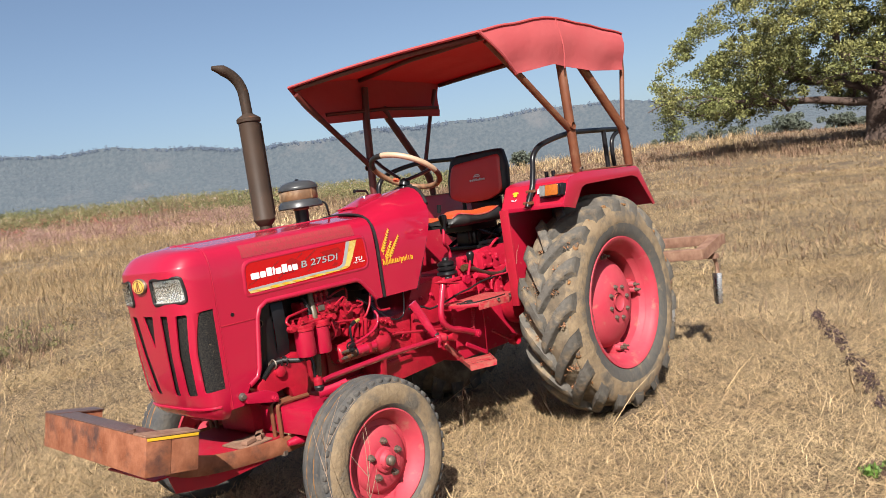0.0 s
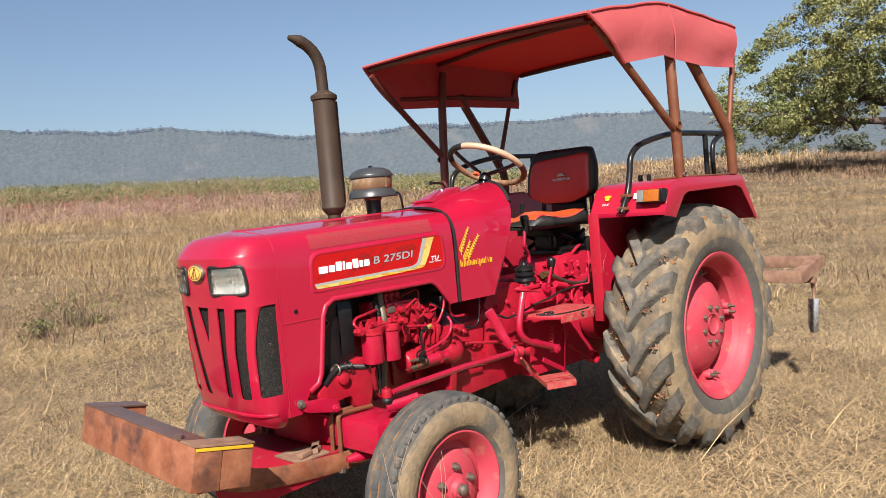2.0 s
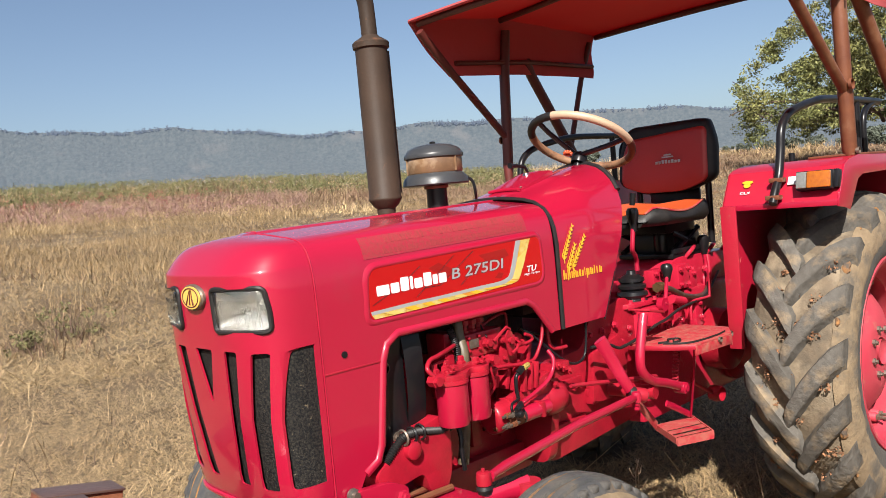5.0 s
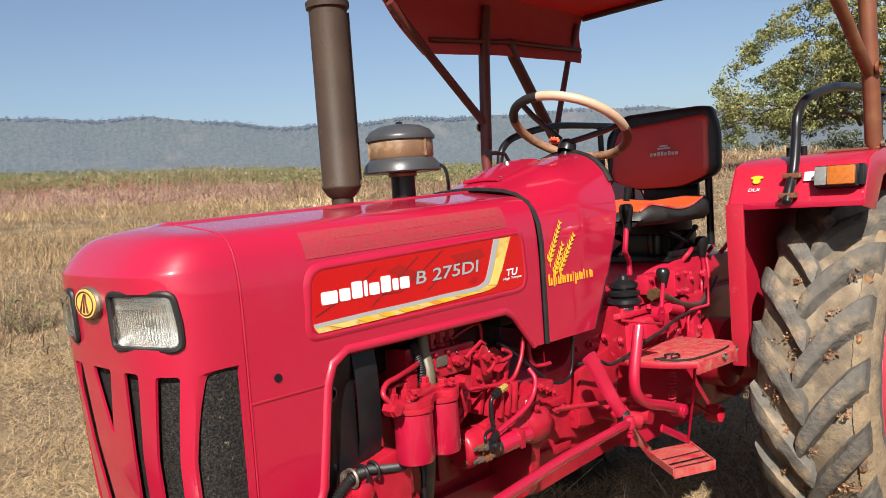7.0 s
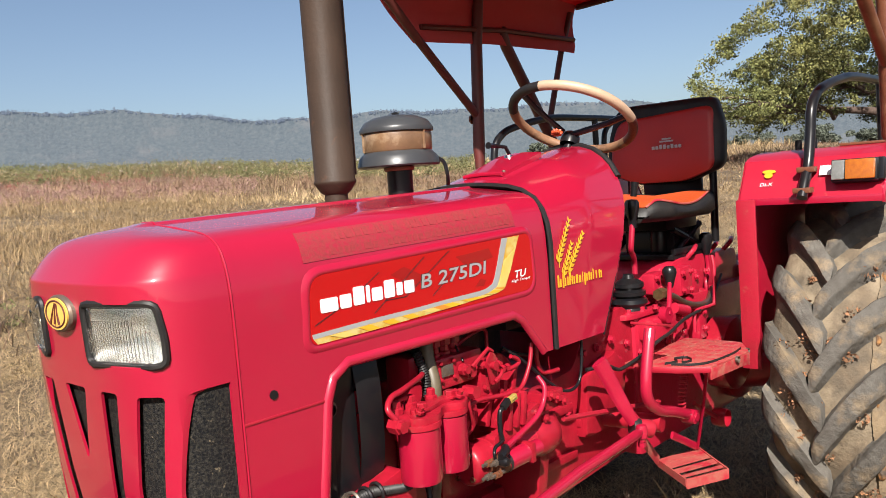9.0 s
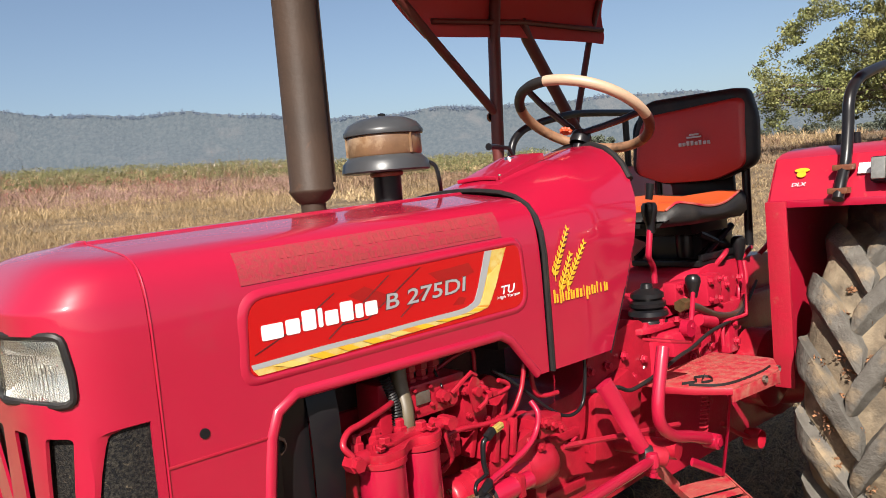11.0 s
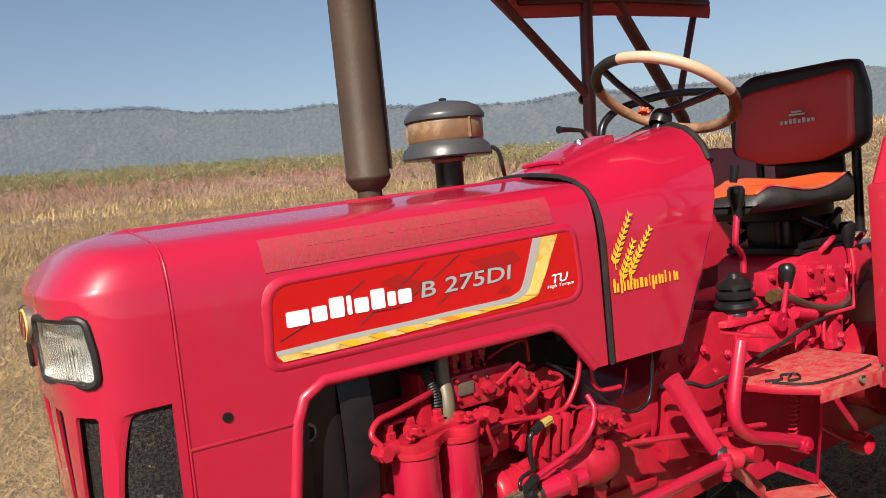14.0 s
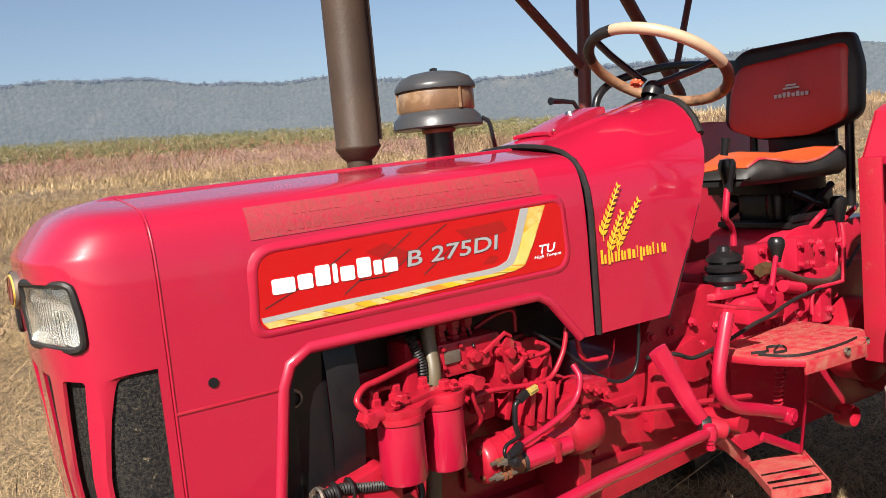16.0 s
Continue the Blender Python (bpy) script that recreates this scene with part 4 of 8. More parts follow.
            bolt = part("clamp_bolt", turned([(0.013, 0.069), (0.013, 0.081), (0.007, 0.082), (0.007, 0.104), (0, 0.105)], (0.276, 0, 0), Matrix(((1, 0, 0), (0, 0, 1), (0, -1, 0))), 6), M_STEEL, rim, smooth=20)
            bolt.matrix_basis = m
        else:
            shared("rim_clamp", clamp, m, rim)
            shared("clamp_bolt", bolt, m, rim)


def front_wheel(side):
    """Narrow ribbed steering tyre on a red disc wheel."""
    c = Vector((-1.885, side * 0.668, 0.3455))
    tread = [(0.337, 0.058), (0.3385, 0.050), (0.332, 0.047), (0.332, 0.041), (0.342, 0.037), (0.345, 0.022), (0.337, 0.018), (0.337, 0.009), (0.346, 0.005), (0.346, -0.018), (0.338, -0.022), (0.338, -0.032), (0.344, -0.036), (0.341, -0.052), (0.337, -0.060)]
    tyre = wheel_part("front_tyre", [(0.206, 0.060), (0.214, 0.074), (0.235, 0.085), (0.262, 0.091), (0.288, 0.089), (0.308, 0.082), (0.322, 0.073), (0.331, 0.066)] + tread + [(0.325, -0.072), (0.30, -0.086), (0.26, -0.088), (0.21, -0.066), (0.195, 0), (0.206, 0.060)],
                      c, side, M_TYRE_FRONT, tractor, "dusty ribbed front steering tyre", seg=168, lumps=0.0016)
    for y, r in ((0.0135, 0.3365), (-0.027, 0.3375)):
        wheel_part("mud_line", [(r, y + 0.0052), (r + 0.005, y + 0.0036), (r + 0.004, y - 0.0034), (r, y - 0.0052)], c, side, M_MUD, tyre, "dried mud in the groove", seg=168, lumps=0.0022)
    wheel_part("clay_ring", [(0.228, 0.0840), (0.236, 0.0880), (0.262, 0.0935), (0.288, 0.0915), (0.306, 0.0850), (0.313, 0.0790)], c, side, M_SIDEWALL, tyre, "band of dried clay", seg=168, lumps=0.0020)
    wheel_part("bare_ring", [(0.207, 0.064), (0.215, 0.0765), (0.230, 0.0855)], c, side, M_SIDEWALL_DARK, tyre, seg=168, lumps=0.0016)
    chance = random.Random(37 + side)
    block = None
    for k in range(46):
        m = Matrix.Translation(c) @ Matrix.Rotation(2 * math.pi * (k + chance.uniform(-0.12, 0.12)) / 46, 4, "Y") @ Matrix.Diagonal((1 + chance.uniform(-0.006, 0.002), side, chance.uniform(0.85, 1.1), 1))
        if block is None:
            block = part("shoulder_block", boxed(0.312, 0.3375, 0.052, 0.0755, -0.0165, 0.0165, bevel=0.009), M_TYRE_FRONT, tyre, smooth=60)
            block.matrix_basis = m
        else:
            shared("shoulder_block", block, m, tyre)
    rim = wheel_part("front_rim", [(0.198, 0.070), (0.206, 0.076), (0.212, 0.074), (0.212, 0.066), (0.203, 0.057), (0.190, 0.051), (0.185, 0.036), (0.174, 0.02), (0.170, -0.03), (0.185, -0.05), (0.208, -0.066), (0.198, -0.068), (0.162, -0.03), (0.165, 0.022), (0.178, 0.045), (0.190, 0.060), (0.198, 0.070)],
                     c, side, M_RED_WHEEL, tractor, "red front disc wheel", seg=96)
    wheel_part("disc", [(0.052, 0.045), (0.088, 0.045), (0.098, 0.041), (0.118, 0.037), (0.134, 0.028), (0.140, 0.016), (0.164, 0.010), (0.170, -0.012), (0.158, -0.012), (0.12, 0.02), (0.05, 0.03)], c, side, M_RED_WHEEL, rim, seg=64)
    wheel_part("hub", [(0, 0.080), (0.028, 0.078), (0.036, 0.070), (0.040, 0.062), (0.052, 0.058), (0.056, 0.040), (0.05, 0.0), (0.045, -0.10), (0, -0.10)], c, side, M_RED_WHEEL, rim, seg=28)
    wheel_part("grease_cap", [(0, 0.103), (0.012, 0.101), (0.020, 0.094), (0.022, 0.080), (0.022, 0.076), (0, 0.076)], c, side, M_STEEL, rim, "worn steel hub cap", seg=20)
    nut = None
    for k in range(5):
        a = 2 * math.pi * (k + 0.2) / 5
        m = Matrix.Translation(c + Vector((0.078 * math.cos(a), side * 0.044, 0.078 * math.sin(a)))) @ Matrix.Rotation(side * -math.pi / 2, 4, "X")
        if nut is None:
            nut = part("wheel_nut", turned([(0.016, 0), (0.016, 0.006), (0.013, 0.006), (0.013, 0.018), (0.007, 0.02), (0.007, 0.027), (0, 0.028)], (0, 0, 0), "z", 6), M_STEEL, rim, smooth=20)
            nut.matrix_basis = m
        else:
            shared("wheel_nut", nut, m, rim)
    for k in range(3):
        a = 2 * math.pi * (k + 0.55) / 3
        p = c + Vector((0.033 * math.cos(a), side * 0.062, 0.033 * math.sin(a)))
        part("hub_bolt", turned([(0.007, 0), (0.007, 0.008), (0, 0.009)], p, Matrix(((1, 0, 0), (0, 0, side), (0, -side, 0))), 6), M_RED_WHEEL, rim, smooth=20)


for side in (-1, 1):
    rear_wheel(side)
    front_wheel(side)


# ---- fenders ----
def fender(side):
    prof = [(-0.505, 1.262), (-0.435, 1.380), (-0.395, 1.395), (-0.30, 1.409), (0.0, 1.408), (0.29, 1.402), (0.325, 1.385), (0.472, 1.165)]
    y0, y1 = side * 0.415, side * 0.832
    bm = bmesh.new()
    loft(bm, [[(x, y, z) for x, z in prof] for y in np.linspace(y0, y1, 4)])
    f = part("fender", thicken(bm, 0.005), M_FENDER, tractor, "red sheet-steel rear fender over the wheel", smooth=25)
    skirt = [(-0.508, 1.240), (-0.508, 1.262), (-0.437, 1.381), (-0.395, 1.397), (-0.30, 1.411), (0.29, 1.404), (0.328, 1.386), (0.476, 1.163), (0.452, 1.155), (0.30, 1.335), (0.24, 1.350), (-0.27, 1.340), (-0.315, 1.325), (-0.405, 1.222), (-0.45, 1.232)]
    part("fender_skirt", plate(skirt, "y", *sorted((side * 0.828, side * 0.836)), bevel=0.002), M_RED, f)
    inner = [(-0.52, 0.735), (-0.505, 1.262), (-0.435, 1.380), (-0.30, 1.409), (0.29, 1.402), (0.47, 1.165), (0.50, 0.80)]
    part("inner_plate", plate(inner, "y", *sorted((side * 0.415, side * 0.423)), bevel=0.002), M_FENDER, f)
    for x0, z0, x1, z1, w in ((-0.397, 1.055, -0.424, 1.022, 0.0035), (-0.424, 1.022, -0.446, 0.955, 0.0045), (-0.470, 0.975, -0.482, 0.905, 0.003), (-0.478, 1.17, -0.483, 1.06, 0.0015), (-0.44, 0.87, -0.458, 0.80, 0.003)):
        part("scuff", plate([(x0 - w, z0), (x0 + w * 0.3, z0 + 0.004), (x1 + w, z1), (x1 - w * 0.5, z1 - 0.005)], "y", *sorted((side * 0.4228, side * 0.4236))), M_SCUFF, f, "pale scuff")
    part("inner_flange", boxed(-0.525, -0.515, *sorted((side * 0.415, side * 0.475)), 0.725, 1.262, bevel=0.003), M_RED_DUSTY, f)
    part("front_return", boxed(-0.512, -0.505, *sorted((side * 0.415, side * 0.83)), 1.243, 1.264, bevel=0.002), M_RED, f)
    # turn signal, on a dark bracket
    up = Matrix.Translation((-0.468, side * 0.758, 1.327)) @ Matrix.Rotation(radians(12), 4, "Y")
    lamp = part("turn_signal", boxed(-0.045, 0.012, -0.062, 0.062, -0.033, 0.033, bevel=0.005, m=up), M_BLACK, f, "turn signal lamp with amber and clear lens")
    part("amber_lens", boxed(-0.056, -0.043, *sorted((-side * 0.021, side * 0.058)), -0.029, 0.029, bevel=0.005, m=up), M_AMBER, f, "amber lens")
    part("clear_lens", boxed(-0.055, -0.043, *sorted((-side * 0.058, -side * 0.0225)), -0.029, 0.029, bevel=0.005, m=up), M_CLEAR, f, "clear lens")
    part("signal_bracket", boxed(-0.03, 0.004, *sorted((side * 0.058, side * 0.076)), -0.028, 0.036, bevel=0.003, m=up), M_BLACK, f)
    slope = Matrix.Translation((-0.468, side * 0.758, 1.325)) @ Matrix.Rotation(radians(30), 4, "Y")
    part("reflector_sticker", boxed(-0.0085, -0.0045, *sorted((side * -0.106, side * -0.068)), -0.004, 0.028, bevel=0.0005, m=slope), M_WHITE, f, "white sticker")
    part("rear_lamp", boxed(0.40, 0.43, *sorted((side * 0.62, side * 0.76)), 1.31, 1.38, bevel=0.005), M_BLACK, f)
    part("brown_strip", boxed(-0.30, 0.30, *sorted((side * 0.66, side * 0.822)), 1.4095, 1.418, bevel=0.003), M_RUST, f, "brown rusty strip between the canopy posts")
    # black hand rail
    y = side * 0.62
    rail = part("hand_rail", tubed([(-0.535, y, 1.262), (-0.508, y, 1.305), (-0.468, y, 1.362), (-0.440, y, 1.45), (-0.420, y, 1.53), (-0.36, y, 1.58), (-0.27, y, 1.607), (-0.13, y, 1.633), (0.02, y, 1.649), (0.3, y, 1.652), (0.64, y, 1.652)], 0.0155, smooth=4, seg=10), M_BLACK, f, "bent black hand rail")
    part("rail_post", tubed([(0.352, y, 1.40), (0.350, y, 1.648)], 0.0145), M_BLACK, f)
    part("rail_brace", tubed([(0.43, y, 1.40), (0.425, y, 1.54), (0.45, y, 1.60), (0.52, y, 1.636), (0.60, y, 1.65)], 0.0135, smooth=4), M_BLACK, f)
    for x, z in ((-0.518, 1.284), (-0.478, 1.345)):
        part("rail_clip", boxed(x - 0.02, x + 0.012, y - 0.026, y + 0.026, z - 0.008, z + 0.008, bevel=0.003), M_RUST, f)
    return f


fender_left, fender_right = fender(-1), fender(1)
for y in (-0.47, -0.52):
    part("lever_stub", tubed([(-0.1, y, 1.40), (-0.1, y, 1.445)], 0.012), M_BLACK, fender_left)


# ---- canopy ----


FRONT_R, REAR_R, FRONT_L, REAR_L = Vector((-0.862, 0.835, 2.205)), Vector((0.44, 0.745, 2.225)), Vector((-1.005, -0.832, 2.127)), Vector((0.322, -0.842, 2.184))
HEM_FR, HEM_RR, HEM_FL, HEM_RL = Vector((-0.628, 0.832, 1.968)), Vector((0.40, 0.745, 1.985)), Vector((-0.764, -0.838, 1.929)), Vector((0.278, -0.845, 1.972))


def roof(u, v):
    """Canvas over the frame: u from front to rear, v from right to left, sagging between the bows."""
    a, b = FRONT_R.lerp(REAR_R, u), FRONT_L.lerp(REAR_L, u)
    p = a.lerp(b, v)
    ridge = max(0.0, min(u / 0.43, (1 - u) / 0.57)) ** 0.85
    p.z += (0.050 + 0.028 * v) * ridge + (0.012 + 0.016 * ridge) * math.sin(math.pi * v) + 0.003 * math.sin(17 * v + 6 * u) * math.sin(math.pi * u) + 0.002 * math.sin(31 * u + 4 * v)
    return p


NU, NV = 24, 24
rows = []
for i in range(NU + 1):
    u = i / NU
    row = []
    for side, top, hem0, hem1 in ((0, 0.0, HEM_FR, HEM_RR), (1, 1.0, HEM_FL, HEM_RL)):
        flapline = []
        for k in range(1, 8):
            t = k / 7
            p = roof(u, top)
            q = hem0.lerp(hem1, u)
            q.z += 0.045 * max(0, 1 - abs(u - 0.33) / 0.33) if side else 0.012 * math.sin(math.pi * u)
            out = Vector((0, 1 if side == 0 else -1, 0)) * (0.018 * math.sin(math.pi * min(1, t * 1.2)) + 0.006 * math.sin(14 * u + 5 * t) * t)
            flapline.append(p.lerp(q, t) + out)
        if side == 0:
            row += flapline[::-1]
            row += [roof(u, k / NV) for k in range(NV + 1)]
        else:
            row += flapline
    rows.append(row)
bm = loft(bmesh.new(), rows)
canvas = part("canopy", thicken(bm, 0.003), M_CANOPY, tractor, "sun-faded red canvas canopy with hanging side flaps", smooth=70)
for a in (0, 1):
    part("hem_cord", tubed([roof(u, a) + Vector((0, 0.004 if a == 0 else -0.004, 0.002)) for u in np.linspace(0, 1, 25)], 0.006, seg=6), M_CANOPY, canvas)
part("rear_hem", tubed([roof(1, v) + Vector((0, 0, -0.012)) for v in np.linspace(0, 1, 25)], 0.016, seg=7, flat=0.4), M_CANOPY, canvas)
part("front_hem", tubed([roof(0, v) for v in np.linspace(0, 1, 25)], 0.009, seg=7), M_CANOPY, canvas)
for v in (0.0, 1.0):
    a, b = (FRONT_R, HEM_FR) if v == 0 else (FRONT_L, HEM_FL)
    part("flap_edge", tubed([a, a.lerp(b, 0.5) + Vector((0, 0.018 if v == 0 else -0.018, 0)), b], 0.009, smooth=5, seg=7), M_CANOPY, canvas)
part("flap_seam", tubed([roof(0.49, 1.0 - 0.001) + Vector((0, -0.006, 0)), HEM_FL.lerp(HEM_RL, 0.40) + Vector((0, -0.022, 0.14)), HEM_FL.lerp(HEM_RL, 0.40) + Vector((0, -0.012, 0.02))], 0.0035, smooth=5, seg=5), M_CANOPY, canvas)
# roof frame
for u in (0.02, 0.42, 0.98):
    part("roof_bow", tubed([roof(u, v) + Vector((0, 0, -0.022)) for v in np.linspace(0.02, 0.98, 15)], 0.015, seg=8), M_RED_BROWN, canvas)
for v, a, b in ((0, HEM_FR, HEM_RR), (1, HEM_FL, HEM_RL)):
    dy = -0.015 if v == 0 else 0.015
    part("flap_rail", tubed([a + Vector((0.02, dy, 0.06)), a.lerp(b, 0.5) + Vector((0, dy, 0.075)), b + Vector((-0.02, dy, 0.06))], 0.012, seg=8), M_RED_BROWN, canvas)
for side in (-1, 1):
    y = side * 0.802
    # tubes on the right take a darker red-brown than those on the left
    tone = M_RUST if side < 0 else M_RED_BROWN
    if side < 0:
        group = [("canopy_post", [(-0.282, y, 1.408), (-0.284, y, 1.43), (-0.304, y, 1.99), (-0.316, y * 0.98, 2.20)], [0.018, 0.026, 0.026, 0.022]),
                 ("canopy_stay", [(0.284, y, 1.403), (0.283, y, 1.43), (0.274, y, 1.585), (0.25, y, 1.65), (-0.10, y, 1.99), (-0.17, y * 0.99, 2.06)], [0.018, 0.026, 0.026, 0.026, 0.026, 0.024]),
                 ("canopy_brace", [(-0.298, y, 1.642), (-0.334, y, 1.666), (-0.705, y, 1.94), (-0.90, y * 0.98, 2.10)], 0.0185),
                 ("rear_upright", [(0.262, y, 1.63), (0.276, y, 1.693), (0.316, y * 1.02, 1.973), (0.33, y * 1.02, 2.16)], 0.0145)]
    else:
        group = [("canopy_post", [(-0.312, y, 1.408), (-0.308, y, 1.528), (-0.278, y, 1.99), (-0.27, y * 0.97, 2.20)], [0.018, 0.026, 0.026, 0.022]),
                 ("canopy_stay", [(0.272, y, 1.403), (0.268, y, 1.50), (0.252, y, 1.56), (-0.071, y, 1.995), (-0.12, y * 0.98, 2.06)], [0.018, 0.026, 0.026, 0.026, 0.024]),
                 ("canopy_brace", [(-0.308, y, 1.675), (-0.325, y, 1.690), (-0.636, y, 1.964), (-0.85, y * 0.98, 2.15)], 0.0185),
                 ("rear_upright", [(0.215, y, 1.59), (0.226, y, 1.622), (0.334, y * 0.97, 1.986), (0.39, y * 0.93, 2.18)], 0.0145)]
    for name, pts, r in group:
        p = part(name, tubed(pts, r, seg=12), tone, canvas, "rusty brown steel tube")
    part("post_bolt", turned([(0.012, 0), (0.012, 0.012), (0, 0.013)], (-0.284, y - 0.035 if side < 0 else y + 0.022, 1.425), "y", 8), M_STEEL, canvas)
    part("brace_bolt", turned([(0.020, 0), (0.020, 0.01), (0.01, 0.014), (0, 0.014)], (-0.310, y - 0.034 if side < 0 else y + 0.02, 1.66), "y", 10), M_RUST, canvas)


# ---- engine bay ----
engine = part("engine_block", boxed(-1.93, -1.40, -0.085, 0.085, 0.56, 0.93, bevel=0.012), M_ENGINE, tractor, "red painted engine block")
for x in np.linspace(-1.86, -1.47, 4):
    part("block_rib", boxed(x - 0.02, x + 0.02, -0.10, -0.083, 0.60, 0.88, bevel=0.006), M_ENGINE, engine)
# head and rocker cover coloured near-black for the shade in the bay
part("cylinder_head", boxed(-1.91, -1.42, -0.085, 0.085, 0.93, 1.16, bevel=0.012), M_DARK_METAL, engine, "cylinder head with the bay's shade in its dark colour")
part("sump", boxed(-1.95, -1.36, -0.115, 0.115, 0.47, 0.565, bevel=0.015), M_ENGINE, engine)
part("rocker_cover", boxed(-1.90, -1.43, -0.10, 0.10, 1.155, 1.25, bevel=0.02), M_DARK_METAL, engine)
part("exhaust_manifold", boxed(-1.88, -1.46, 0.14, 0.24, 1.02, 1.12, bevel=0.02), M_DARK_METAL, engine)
# two dark fillers added to close the see-through gap behind the engine
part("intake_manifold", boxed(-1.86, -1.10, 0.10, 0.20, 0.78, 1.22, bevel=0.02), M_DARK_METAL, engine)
part("bulkhead", boxed(-1.16, -1.14, -0.235, 0.235, 0.93, 1.30, bevel=0.004), M_DARK_METAL, engine, "dark filler plate added under the cowl")
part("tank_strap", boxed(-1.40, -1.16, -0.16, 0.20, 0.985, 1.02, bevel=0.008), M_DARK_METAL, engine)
rad = part("radiator", boxed(-2.13, -1.985, -0.235, 0.235, 0.70, 1.27, bevel=0.01), M_BLACK, tractor, "black radiator behind the grille")
bm = bmesh.new()
secs = []
for k, (x, r) in enumerate(((-1.99, 0.25), (-1.965, 0.255), (-1.925, 0.25), (-1.925, 0.235))):
    secs.append([(x, -0.03 + r * 0.86 * math.copysign(abs(math.cos(a)) ** 0.7, math.cos(a)), 0.915 + r * 0.94 * math.copysign(abs(math.sin(a)) ** 0.7, math.sin(a))) for a in np.linspace(0, 2 * math.pi, 36, endpoint=False)])
part("fan_shroud", loft(bm, secs, closed=True), M_BLACK, rad, "black plastic fan shroud")
for x, z in ((-2.055, 0.955), (-2.03, 0.765)):
    part("shroud_bolt", turned([(0.012, -0.006), (0.012, 0), (0.018, 0), (0.018, 0.004)], (x, -0.237, z), "y", 10), M_STEEL, rad)
part("side_support", plate([(-2.10, 0.70), (-2.06, 0.70), (-2.055, 1.0), (-2.08, 1.0)], "y", -0.245, -0.236, bevel=0.002), M_BLACK, rad)

# fuel filters on their head
OUT = Matrix(((1, 0, 0), (0, 0, -1), (0, 1, 0)))
fil = part("fuel_filter_head", plate(rounded([(-1.926, -0.300), (-1.905, -0.338), (-1.855, -0.340), (-1.822, -0.312), (-1.800, -0.306), (-1.772, -0.326), (-1.742, -0.318), (-1.722, -0.290), (-1.728, -0.252), (-1.80, -0.246), (-1.90, -0.254)], 0.014, 5), "z", 0.893, 0.912, bevel=0.005), M_ENGINE, tractor, "twin red fuel filters on a cast head")
part("head_web", plate(rounded([(-1.90, -0.295), (-1.87, -0.318), (-1.80, -0.296), (-1.75, -0.302), (-1.745, -0.27), (-1.86, -0.265)], 0.014, 4), "z", 0.910, 0.921, bevel=0.005), M_ENGINE, fil)
for x, y, r, z1, z0 in ((-1.8785, -0.298, 0.0445, 0.892, 0.767), (-1.775, -0.283, 0.0415, 0.890, 0.759)):
    part("head_rim", turned([(0.0, 0.897), (r + 0.003, 0.897), (r + 0.0035, 0.893), (r + 0.0035, 0.886), (r + 0.001, 0.884)], (x, y, 0), "z", 32), M_ENGINE, fil)
    part("filter_canister", turned([(r - 0.002, z1 - 0.007), (r, z1 - 0.009), (r, z0 + 0.012), (r - 0.003, z0 + 0.004), (r - 0.012, z0), (0, z0)], (x, y, 0), "z", 32), M_RED, fil, "smooth red filter canister")
    part("filter_bolt", turned([(0.017, 0.918), (0.017, 0.922), (0.012, 0.923), (0.012, 0.932), (0.010, 0.934), (0, 0.934)], (x + 0.006, y - 0.006, 0), "z", 6), M_ENGINE, fil, smooth=20)
for x, y, z, r in ((-1.912, -0.272, 0.912, 0.013), (-1.862, -0.262, 0.912, 0.016), (-1.80, -0.262, 0.912, 0.014)):
    part("head_plug", turned([(r, z), (r, z + 0.014), (r * 0.7, z + 0.016), (r * 0.7, z + 0.028), (r * 0.55, z + 0.030), (0, z + 0.030)], (x, y, 0), "z", 6), M_ENGINE, fil, smooth=20)
for x, y in ((-1.898, -0.322), (-1.762, -0.308)):
    part("bleed_screw", turned([(0.010, 0), (0.010, 0.006), (0.007, 0.007), (0.007, 0.016), (0, 0.016)], (x, y, 0.921), Matrix.Rotation(0.5, 3, "X"), 6), M_ENGINE, fil, smooth=20)
part("strap", tubed([(-1.915, -0.272, 0.938), (-1.89, -0.268, 0.941), (-1.862, -0.262, 0.938)], 0.004, seg=6, flat=0.5), M_ENGINE, fil)
part("banjo", turned([(0, -0.024), (0.013, -0.024), (0.013, -0.014), (0.016, -0.013), (0.016, 0.013), (0, 0.018)], (-1.950, -0.308, 0.906), "y", 6), M_ENGINE, fil, smooth=20)
part("inlet_stub", tubed([(-1.952, -0.304, 0.906), (-1.915, -0.30, 0.904)], [0.014, 0.017], seg=12), M_ENGINE, fil)
part("outlet_stub", tubed([(-1.735, -0.284, 0.908), (-1.69, -0.28, 0.914)], 0.012, seg=10), M_ENGINE, fil)
part("outlet_nut", turned([(0, -0.022), (0.015, -0.022), (0.015, 0.014), (0, 0.014)], (-1.700, -0.285, 0.913), "y", 6), M_ENGINE, fil, smooth=20)

